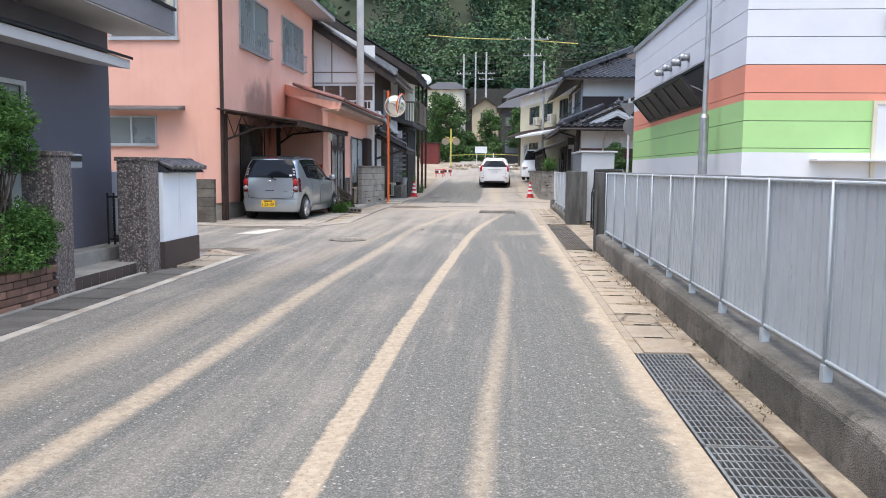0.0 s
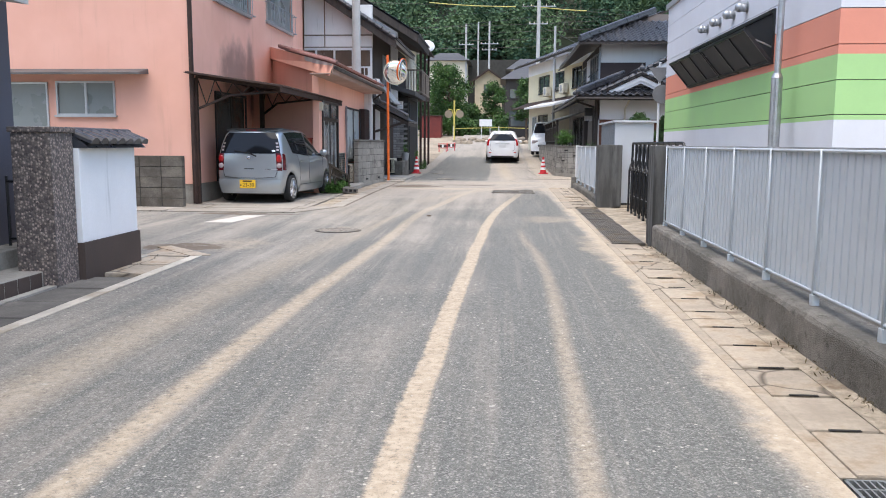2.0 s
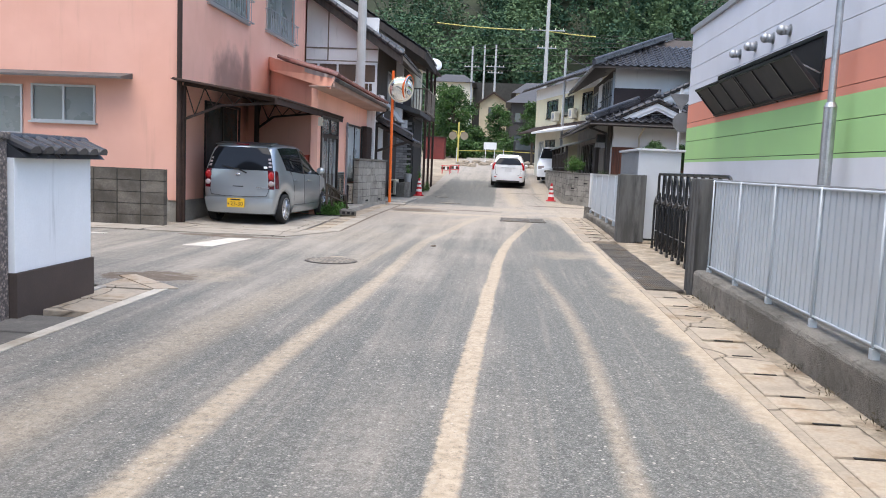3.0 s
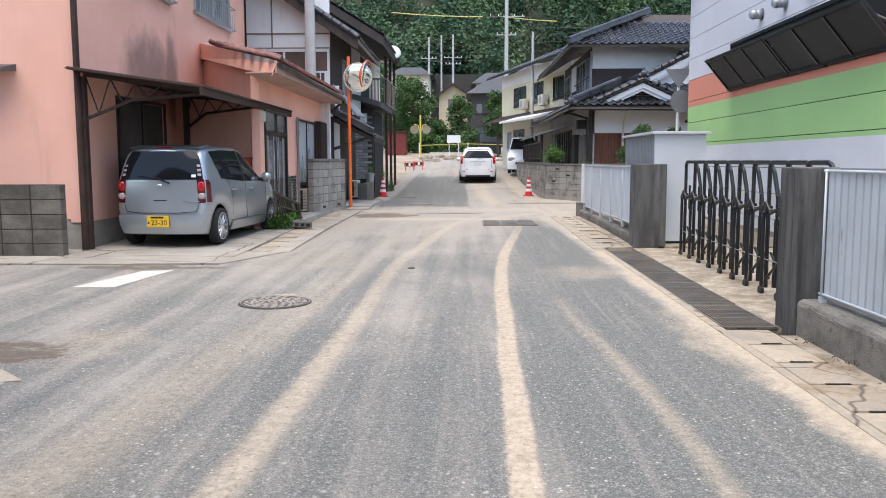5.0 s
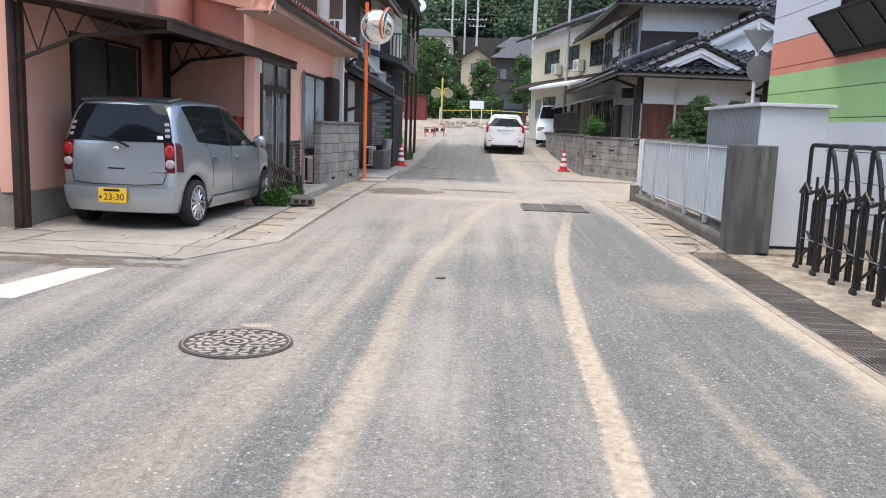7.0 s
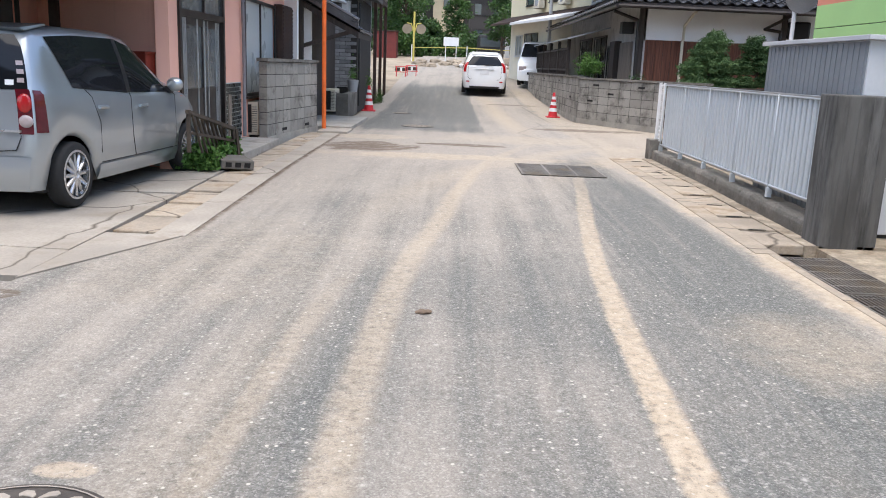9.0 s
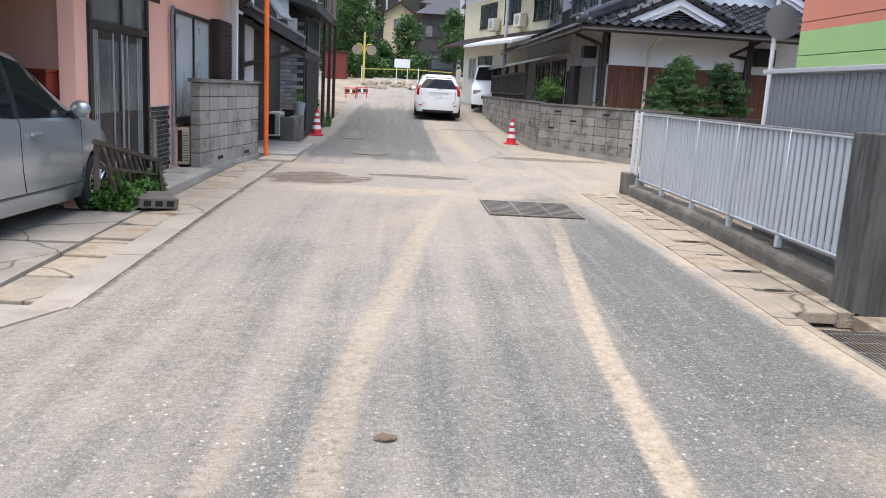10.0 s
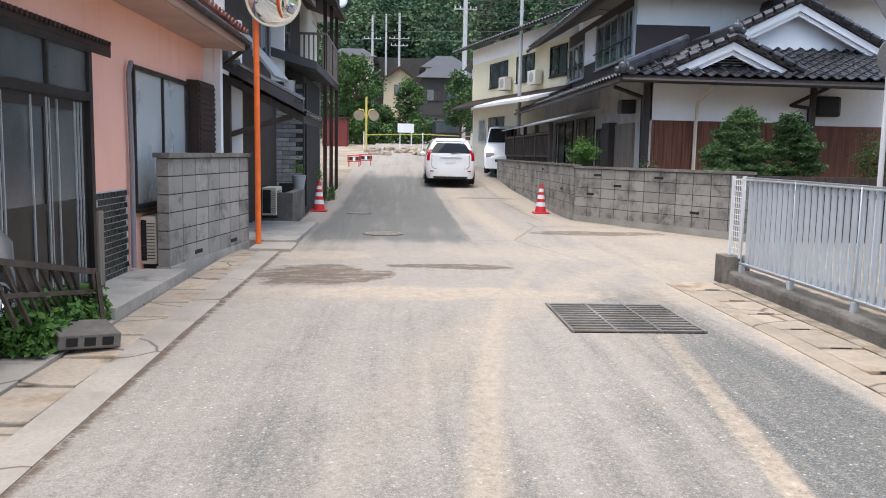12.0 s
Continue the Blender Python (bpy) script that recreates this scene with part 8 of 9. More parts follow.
# ---- street furniture ----
tm = thing("traffic_mirror", (-3.255, 27.7, 0.14), "orange traffic mirror pole with round convex mirrors", "traffic mirror")
part("pole", bar(bmesh.new(), (-3.255, 27.7, 0.1), (-3.27, 27.7, 4.2), 0.042, 14), ORANGE, tm)
for mx, my, mz, yaw in ((-3.0, 27.55, 3.63, 12.0), (-2.80, 27.72, 3.72, 75.0)):
    m = Matrix.Translation((mx, my, mz)) @ pose(0, 0, 0, 98, 0, yaw)
    bm = bmesh.new()
    bmesh.ops.create_uvsphere(bm, u_segments=32, v_segments=16, radius=0.36, matrix=m @ Matrix.Diagonal((1, 1, 0.16, 1)))
    mi = part("mirror_face", bm, MIRROR, tm, "convex mirror", smooth=True)
    bm = bmesh.new()
    for i in range(36):
        a, b = math.tau * i / 36, math.tau * (i + 1) / 36
        bar(bm, m @ Vector((0.37 * math.cos(a), 0.37 * math.sin(a), 0)), m @ Vector((0.37 * math.cos(b), 0.37 * math.sin(b), 0)), 0.018, 6)
    part("mirror_rim", bm, IVORY if yaw < 20 else ORANGE, mi)
    bm = bmesh.new()
    bmesh.ops.create_cone(bm, cap_ends=True, segments=32, radius1=0.37, radius2=0.12, depth=0.10, matrix=m @ pose(0, 0, -0.06, 180))
    part("mirror_back", bm, ORANGE, mi, "orange back shell")
    part("bracket", bar(bmesh.new(), (-3.265, 27.7, mz), tuple(m @ Vector((0, 0, -0.1))), 0.02, 6), ORANGE, mi)


def road_cone(x, y, label):
    z = plan_z(y)
    c = thing("road_cone", (x, y, z), label, "traffic cone", "red and white road cones")
    part("base", slab(x - 0.19, x + 0.19, y - 0.19, y + 0.19, z, z + 0.035, 0.012), CONERED, c)
    zs, r = (0.035, 0.17, 0.27, 0.35, 0.44, 0.51, 0.59, 0.70), lambda h: 0.14 - 0.155 * h
    for i, (a, b) in enumerate(zip(zs, zs[1:])):
        bm = bmesh.new()
        bmesh.ops.create_cone(bm, cap_ends=True, segments=24, radius1=r(a) + 0.002 * (i % 2), radius2=r(b) + 0.002 * (i % 2), depth=b - a, matrix=Matrix.Translation((x, y, z + (a + b) / 2)))
        part("reflective_band" if i % 2 else "cone_section", bm, WHITEMETAL if i % 2 else CONERED, c)


road_cone(-3.05, 34.6, "red and white striped cone standing at the kerb")
road_cone(2.17, 35.0, "red and white striped cone at the block wall")


def utility_pole(x, y, z0, z1, r, label, arms=()):
    p = thing("utility_pole", (x, y, z0), label, "utility pole", "utility poles")
    part("shaft", bar(bmesh.new(), (x, y, z0 - 0.2), (x, y, z1), r, 14, r * 0.75), POLECON, p)
    for z, half in arms:
        a = part("crossarm", slab(x - half, x + half, y - 0.05, y + 0.05, z - 0.04, z + 0.04), STEEL, p)
        bm = bmesh.new()
        for k in (-0.9, -0.45, 0.45, 0.9):
            bar(bm, (x + half * k, y, z + 0.04), (x + half * k, y, z + 0.22), 0.04, 8)
        part("insulator", bm, IVORY, a)
    return p


utility_pole(-4.38, 29.45 - 1.2, 0.14, 11.0, 0.155, "grey concrete utility pole behind the pink wing")
utility_pole(3.74, 80.0, 2.2, 18.5, 0.2, "tall concrete utility pole with crossarms", [(14.2, 1.6), (12.6, 0.9)])
utility_pole(3.25, 46.5, 0.5, 7.7, 0.08, "slim grey pole beside the garden wall")
utility_pole(-4.5, 112, 6, 17.2, 0.16, "far utility pole below the wooded hill", [(14.5, 1.0)])
utility_pole(-1.4, 112, 6, 17.5, 0.16, "far utility pole below the wooded hill", [(14.6, 1.2), (13.8, 1.0)])
utility_pole(-3.0, 116, 6, 18.0, 0.14, "far utility pole below the wooded hill")


def cable(p, q, sag, r=0.012, material=None, name="overhead_cable", label="thin sagging overhead cable"):
    p, q = Vector(p), Vector(q)
    pts = []
    for i in range(15):
        t = i / 14
        v = p.lerp(q, t)
        v.z -= sag * 4 * t * (1 - t)
        pts.append(v)
    bm = bmesh.new()
    s = (q - p).cross(Vector((0, 0, 1))).normalized() * r
    u = s.cross(q - p).normalized() * r
    rings = [[bm.verts.new(v + s * math.cos(math.tau * i / 5) + u * math.sin(math.tau * i / 5)) for i in range(5)] for v in pts]
    for a, b in zip(rings, rings[1:]):
        for i in range(5):
            bm.faces.new((a[i], a[(i + 1) % 5], b[(i + 1) % 5], b[i]))
    return part(name, bm, material or BLACK, None, label, "", "cable")


YELLOWCABLE = plain("yellow_cable_cover", (0.45, 0.40, 0.12), 0.6)
cable((-40, 76, 16.4), (3.74, 80, 14.2), 0.6, 0.02)
cable((3.74, 80, 14.2), (48, 80, 11.5), 0.6, 0.02)
cable((-6.5, 79, 14.45), (1.6, 79.8, 14.15), 0.1, 0.05, YELLOWCABLE, label="overhead cable in yellow protective sleeve")
cable((3.0, 80, 14.24), (8.2, 80, 13.75), 0.06, 0.05, YELLOWCABLE, label="overhead cable in yellow protective sleeve")
for k in range(4):
    cable((-45, 95 + 2 * k, 12.4 + 1.1 * k), (50, 92 + 2 * k, 14.0 + 1.5 * k), 1.2 + 0.2 * k, 0.022)
cable((3.74, 80, 13.3), (-40, 84, 12.2), 0.9, 0.02)
cable((3.74, 80, 13.3), (48, 84, 16.2), 0.9, 0.02)
cable((-4.4, 28.25, 8.6), (3.74, 80, 12.7), 0.6)
cable((-4.4, 28.25, 7.2), (-4.3, 38.5, 6.3), 0.25)
cable((3.74, 80, 14.2), (50, 84, 15), 0.8)
cable((3.74, 80, 12.7), (50, 82, 13.4), 0.9)
cable((3.74, 80, 12.6), (3.25, 46.5, 7.5), 0.2)
cable((3.25, 46.5, 7.4), (5.5, 36.0, 5.2), 0.25)
cable((3.74, 80, 14.0), (-40, 95, 16), 0.8)
cable((3.74, 80, 14.0), (-1.4, 112, 14.6), 1.2, 0.02)
cable((-4.5, 112, 14.5), (-1.4, 112, 14.6), 0.5, 0.02)
cable((-4.5, 112, 14.5), (-60, 112, 15), 2.5, 0.02)


# ---- small things by the pink house ----
def outdoor_unit(x, y, z, label, side=1):
    u = thing("air_conditioner", (x, y, z), label, "air conditioner", "outdoor air-conditioner units")
    part("case", slab(x - 0.14, x + 0.14, y - 0.38, y + 0.38, z + 0.06, z + 0.60, 0.015), IVORY, u)
    bm = bmesh.new()
    for i in range(12):
        zz = z + 0.12 + i * 0.036
        box(bm, x + 0.14, x + 0.152, y - 0.33, y + 0.12, zz, zz + 0.014)
        box(bm, x - 0.12, x + 0.12, y - 0.392, y - 0.38, zz, zz + 0.008)
    part("grille", bm, BLACK, u, kind="stuff")
    part("end_panel", slab(x - 0.125, x + 0.03, y - 0.384, y - 0.379, z + 0.10, z + 0.56), BLACK, u)
    for dy in (-0.28, 0.28):
        part("foot", slab(x - 0.15, x + 0.15, y + dy - 0.03, y + dy + 0.03, z, z + 0.06), BLACK, u)
    return u


outdoor_unit(-4.07, 25.4, 0.17, "beige outdoor air-conditioner unit behind the block wall")
outdoor_unit(-3.75, 32.2, 0.2, "grey outdoor air-conditioner unit in the entrance")
stp = thing("door_step", (-3.7, 23.6, 0.13), "grey concrete doorstep with a raised edge", "step")
part("slab", slab(-4.12, -3.53, 22.5, 24.75, 0.05, 0.22, 0.012), CONCRETE, stp)
OLDWOOD = plain("rotten_brown_wood", (0.085, 0.066, 0.05), 0.9, wear=0.35, coarse=8, fine=50, bump=0.4)
lat = thing("lattice_panel", (-3.7, 21.8, 0.13), "weathered wooden lattice fence panel leaning among weeds", "fence")
bm = bmesh.new()
bar(bm, (-3.72, 20.95, 0.86), (-3.62, 22.5, 0.56), 0.022, square=True)
bar(bm, (-3.72, 21.0, 0.62), (-3.62, 22.5, 0.40), 0.016, square=True)
bar(bm, (-3.62, 22.5, 0.58), (-3.58, 22.55, 0.12), 0.026, square=True)
bar(bm, (-3.55, 22.42, 0.56), (-3.52, 22.44, 0.12), 0.016, square=True)
bar(bm, (-3.72, 21.0, 0.86), (-3.72, 20.98, 0.40), 0.02, square=True)
part("panel_frame", bm, OLDWOOD, lat)
for i in range(8):
    y = 21.05 + i * 0.18
    part("diagonal_lath", bar(bmesh.new(), (-3.70, y, 0.83 - 0.19 * (i * 0.18)), (-3.68, min(y + 0.3, 22.5), 0.36 - 0.1 * i * 0.18), 0.012, square=True), OLDWOOD, lat)
lat.location.y -= 0.25
stake = thing("wooden_stake", (-3.75, 22.7, 0.2), "weathered pointed wooden stake against the tiles", "stake")
part("board", slab(-3.98, -3.95, 23.35, 23.47, 0.24, 0.95, 0.01), GREYWOOD, stake)
cb = thing("concrete_block", (-3.55, 21.7, 0.13), "loose hollow concrete block lying at the gutter", "block")
bm = bmesh.new()
m = Matrix.Translation((-3.46, 21.62, 0.20)) @ pose(0, 0, 0, 6, 4, 35)
bmesh.ops.create_cube(bm, size=1.0, matrix=m @ Matrix.Diagonal((0.42, 0.36, 0.11, 1)))
bmesh.ops.bevel(bm, geom=list(bm.edges), offset=0.008, segments=1, affect='EDGES')
part("block_body", bm, plain("damp_dark_block", (0.17, 0.155, 0.135), 0.95, wear=0.3, coarse=5, fine=45, bump=0.4), cb)
bm = bmesh.new()
for k in (-0.12, 0, 0.12):
    # black boxes on the face give the hollows' shade as colour
    bmesh.ops.create_cube(bm, size=1.0, matrix=m @ Matrix.Translation((k, -0.18, 0)) @ Matrix.Diagonal((0.075, 0.012, 0.06, 1)))
part("hollow", bm, HOLESHADE, cb)
pot = thing("plant_pot", (-3.39, 33.6, 0.7), "grey plant pot on the low wall", "plant pot")
bm = bmesh.new()
bmesh.ops.create_cone(bm, cap_ends=True, segments=20, radius1=0.11, radius2=0.16, depth=0.3, matrix=Matrix.Translation((-3.39, 33.6, 0.85)))
part("pot", bm, GREYMETAL, pot)
lw = thing("low_garden_wall", (-3.1, 33.5, 0.15), "low dark concrete garden wall by the entrance", "wall", kind="structure")
part("wall", slab(-3.48, -3.3, 31.9, 33.9, 0.1, 0.7, 0.01), KERB, lw)
part("return_wall", slab(-4.0, -3.48, 31.9, 32.05, 0.1, 0.7, 0.01), KERB, lw)
bag = thing("blue_bag", (-3.75, 28.6, 0.2), "small blue plastic bag beside the entrance", "bag")
bm = bmesh.new()
bmesh.ops.create_icosphere(bm, subdivisions=2, radius=0.13, matrix=Matrix.Translation((-3.68, 28.3, 0.30)) @ Matrix.Diagonal((1, 0.8, 0.9, 1)))
for v in bm.verts:
    v.co += Vector(noise.noise_vector(v.co * 9)) * 0.025
part("bag", bm, CLOTH, bag)

# road closure at the top of the street
def barricade(x, y):
    z = plan_z(y)
    b = thing("barricade", (x, y, z), "small red and white pipe barricade at the roadside", "barrier", "barricades at the street end")
    bm = bmesh.new()
    for dx in (-0.22, 0.22):
        bar(bm, (x + dx, y - 0.15, z), (x + dx, y, z + 0.5), 0.018, 6)
        bar(bm, (x + dx, y + 0.15, z), (x + dx, y, z + 0.5), 0.018, 6)
    for zz in (0.22, 0.48):
        bar(bm, (x - 0.3, y, z + zz), (x + 0.3, y, z + zz), 0.018, 6)
    part("frame", bm, CONERED, b)
    part("board", slab(x - 0.28, x + 0.28, y - 0.02, y + 0.01, z + 0.26, z + 0.42), RUST, b)
    part("white_stripe", slab(x - 0.05, x + 0.06, y - 0.024, y - 0.02, z + 0.26, z + 0.42), WHITEMETAL, b)


for x, y in ((-3.2, 51.6), (-2.72, 52.4)):
    barricade(x, y)
YELLOWTAPE = plain("yellow_barrier_tape", (0.55, 0.46, 0.12), 0.6)
tp = thing("barrier_tape", (0, 66, 1.8), "yellow barrier tape strung across the street end", "barrier")
zt = plan_z(66)
part("tape", hull(bmesh.new(), [(-3.4, 66, zt + 0.78), (0.2, 66, zt + 0.88), (5.0, 66, zt + 0.75), (5.0, 66.02, zt + 0.75), (0.2, 66.02, zt + 0.88), (-3.4, 66.02, zt + 0.78)], [(-3.4, 66, zt + 0.83), (0.2, 66, zt + 0.93), (5.0, 66, zt + 0.80), (5.0, 66.02, zt + 0.80), (0.2, 66.02, zt + 0.93), (-3.4, 66.02, zt + 0.83)]), YELLOWTAPE, tp)
for x in (-3.4, 0.2, 5.0):
    part("tape_post", bar(bmesh.new(), (x, 66, zt - 0.05), (x, 66, zt + 1.0), 0.03, 8), WHITEMETAL, tp)
nb = thing("notice_board", (-0.9, 66.5, zt), "white notice board on two legs behind the tape", "notice board")
part("board", slab(-1.35, -0.35, 66.5, 66.53, zt + 1.0, zt + 1.55), WHITEMETAL, nb)
bm = bmesh.new()
for x in (-1.2, -0.5):
    bar(bm, (x, 66.55, zt - 0.05), (x, 66.55, zt + 1.5), 0.03, 6)
part("legs", bm, WHITEMETAL, nb)
MIRROR_BACK = plain("faded_mirror_back", (0.24, 0.20, 0.14), 0.5, wear=0.2)
fm = thing("far_traffic_mirror", (-3.3, 62, 1.55), "yellow traffic mirror pole with two round mirrors", "traffic mirror")
zf = plan_z(62)
part("pole", bar(bmesh.new(), (-3.1, 62, zf), (-3.1, 62, zf + 3.0), 0.06, 10), YELLOWTAPE, fm)
for dx in (-0.42, 0.42):
    bm = bmesh.new()
    bar(bm, (-3.1 + dx, 61.9, zf + 2.0), (-3.1 + dx, 61.95, zf + 2.0), 0.29, 24)
    part("mirror_disc", bm, MIRROR_BACK, fm)
    part("stay", tube([(-3.1, 62, zf + 1.7), (-3.1 + dx * 0.4, 62, zf + 2.3), (-3.1 + dx, 61.97, zf + 2.35)], 0.03, 6), YELLOWTAPE, fm)
rubble = thing("mud_heap", (0, 64, 1.6), "heap of mud and broken debris across the street", "debris")
bm = bmesh.new()
for i in range(60):
    x, y = random.uniform(-3, 4.5), random.uniform(59, 65)
    s = random.uniform(0.12, 0.4)
    bmesh.ops.create_icosphere(bm, subdivisions=1, radius=s, matrix=Matrix.Translation((x, y, plan_z(y) + s * 0.15)) @ pose(0, 0, 0, 0, 0, random.uniform(0, 180)) @ Matrix.Diagonal((1.5, 0.8, 0.5, 1)))
for v in bm.verts:
    v.co += Vector(noise.noise_vector(v.co * 4)) * 0.06
part("lump", bm, SOIL, rubble, kind="stuff")
SHEDRED = plain("dull_dark_red_metal", (0.16, 0.03, 0.025), 0.7, wear=0.25)
rs_ = thing("red_shed", (-5.6, 70, 2), "small dark red metal shed behind the trees", "shed")
part("body", slab(-6.3, -4.7, 70, 72, plan_z(70) - 0.2, plan_z(70) + 1.7, 0.02), SHEDRED, rs_)
part("roof", slab(-6.4, -4.6, 69.9, 72.1, plan_z(70) + 1.7, plan_z(70) + 1.78, 0.01), RUST, rs_)
tl_ = thing("tail_light_car", (4.4, 60, 1.4), "dark van half hidden behind the debris", "van")
part("body", slab(1.0, 2.8, 69.0, 72.5, plan_z(70) - 0.1, plan_z(70) + 1.7, 0.15), BLACK, tl_)
part("windscreen", slab(1.15, 2.65, 68.97, 69.02, plan_z(70) + 0.9, plan_z(70) + 1.5, 0.02), GLASS, tl_)


# ---- far houses below the hill ----
def small_house(x0, x1, y0, y1, z0, z1, wall_m, label, wins, roof_h=1.4, roof_m=KAWARA, gable_front=False):
    h = thing("distant_house", ((x0 + x1) / 2, (y0 + y1) / 2, z0), label, "house", "houses below the wooded hill")
    part("wall", slab(x0, x1, y0, y1, z0 - 1.5, z1), wall_m, h)
    o = 0.6
    xc = (x0 + x1) / 2
    if gable_front:
        part("gable", hull(bmesh.new(), [(x0, y0, z1), (x1, y0, z1), (xc, y0, z1 + roof_h)], [(x0, y1, z1), (x1, y1, z1), (xc, y1, z1 + roof_h)]), wall_m, h)
        for sg, xe in ((-1, x0 - o), (1, x1 + o)):
            zz = z1 - o * roof_h / (xc - x0)
            part("roof_slope", hull(bmesh.new(), [(xc, y0 - o, z1 + roof_h), (xe, y0 - o, zz), (xe, y1 + o, zz), (xc, y1 + o, z1 + roof_h)], [(xc, y0 - o, z1 + roof_h + 0.2), (xe, y0 - o, zz + 0.2), (xe, y1 + o, zz + 0.2), (xc, y1 + o, z1 + roof_h + 0.2)]), roof_m, h)
    else:
        part("roof", hull(bmesh.new(), [(x0 - o, y0 - o, z1), (x1 + o, y0 - o, z1), (x1 + o, y1 + o, z1), (x0 - o, y1 + o, z1)], [(x0 + 1.2, (y0 + y1) / 2 - 0.3, z1 + roof_h), (x1 - 1.2, (y0 + y1) / 2 - 0.3, z1 + roof_h), (x1 - 1.2, (y0 + y1) / 2 + 0.3, z1 + roof_h), (x0 + 1.2, (y0 + y1) / 2 + 0.3, z1 + roof_h)]), roof_m, h)
    for a, b, c, d in wins:
        pane_window_y(h, y0 - 0.01, a, b, c, d, BRONZE, GLASS, 2)
    return h


small_house(-3.0, 0.4, 104, 110, 6.0, 9.2, plain("faded_cream_render", (0.50, 0.42, 0.29), 0.9, wear=0.1), "cream gabled house below the hill", [(-1.9, -0.4, 7.6, 8.7)], 1.2, RUST, True)
small_house(0.8, 5.5, 92, 100, 3.5, 8.4, plain("weathered_dark_timber", (0.05, 0.045, 0.042), 0.8), "dark timber house with a grey tiled roof", [(1.2, 2.6, 6.3, 7.4), (3.0, 4.6, 6.3, 7.4), (1.2, 3.0, 3.6, 5.0)], 1.5, ASPHALT_DARK)
small_house(1.4, 5.5, 100.5, 108, 6.0, 10.2, IVORY, "ivory house with a dark tiled roof", [(2.0, 4.0, 8.3, 9.5)], 1.6, ASPHALT_DARK)
small_house(4.0, 9.0, 66, 76, 2.0, 7.6, WHITEWALL, "white two-storey house behind the cream one", [(4.5, 6.0, 5.4, 6.6)], 1.4, ASPHALT_DARK)
small_house(-9.5, -4.5, 112, 120, 8.0, 12.4, IVORY, "pale house under the wooded slope", [(-8.0, -6.0, 10.2, 11.4)], 1.4, ASPHALT_DARK)
rw = thing("retaining_wall", (2, 118, 8), "dark weathered retaining wall at the foot of the hill", "wall", kind="structure")
part("wall", slab(-6, 40, 119, 121, 5, 13.2), plain("mossy_retaining_concrete", (0.05, 0.048, 0.042), 0.95, wear=0.35, coarse=0.3, fine=4, bump=0.4), rw)
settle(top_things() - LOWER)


# ---- plants ----
rng = np.random.default_rng(7)


def leaf_mesh(name, centres, length, width, spread_up=0.35, flat=None):
    """Leaves as folded two-triangle-pair blades at the given centres, in one mesh."""
    n = len(centres)
    d = rng.normal(size=(n, 3))
    d[:, 2] = d[:, 2] * (0.6 if flat is None else flat) + spread_up
    d /= np.linalg.norm(d, axis=1)[:, None]
    s = np.cross(d, rng.normal(size=(n, 3)))
    s /= np.linalg.norm(s, axis=1)[:, None]
    k = rng.uniform(0.65, 1.3, size=(n, 1))
    l, w = length * k, width * k
    nrm = np.cross(d, s)
    p0 = centres - d * l / 2
    p1 = centres + s * w / 2 - nrm * w * 0.15
    p2 = centres + d * l / 2
    p3 = centres - s * w / 2 - nrm * w * 0.15
    v = np.stack([p0, p1, p2, p3], 1).reshape(-1, 3)
    f = np.arange(4 * n).reshape(-1, 4)
    me = bpy.data.meshes.new(name)
    me.vertices.add(len(v))
    me.vertices.foreach_set("co", v.astype(np.float32).ravel())
    me.loops.add(4 * n)
    me.loops.foreach_set("vertex_index", f.astype(np.int32).ravel())
    me.polygons.add(n)
    me.polygons.foreach_set("loop_start", np.arange(0, 4 * n, 4, dtype=np.int32))
    me.update(calc_edges=True)
    me.validate()
    return me


def blob(centre, radii, n, shell=0.55, low=-1.0):
    """Points in the outer part of an ellipsoid with a lumpy outline."""
    d = rng.normal(size=(n * 2, 3))
    d /= np.linalg.norm(d, axis=1)[:, None]
    d = d[d[:, 2] > low][:n]
    lump = 1 + 0.28 * np.sin(d[:, 0] * 5 + centre[1]) * np.cos(d[:, 1] * 6 + centre[0]) + 0.15 * np.sin(d[:, 2] * 9)
    r = rng.uniform(shell, 1.0, size=len(d)) ** 0.6 * lump
    return np.array(centre) + d * r[:, None] * np.array(radii)


def foliage(name, points, parent, material, length, width, up=0.3, flat=None, label="", kind=""):
    me = leaf_mesh(name, points - np.array(offset(parent)), length, width, up, flat)
    me.materials.append(material)
    ob = new(name, me)
    ob.parent = parent
    return tagged(ob, label, kind=kind)


def limb(bm, p, q, r0, r1, bend=0.1):
    p, q = Vector(p), Vector(q)
    m = p.lerp(q, 0.5) + Vector((random.uniform(-bend, bend), random.uniform(-bend, bend), 0))
    bar(bm, p, m, r0, 8, (r0 + r1) / 2)
    bar(bm, m, q, (r0 + r1) / 2, 8, r1)


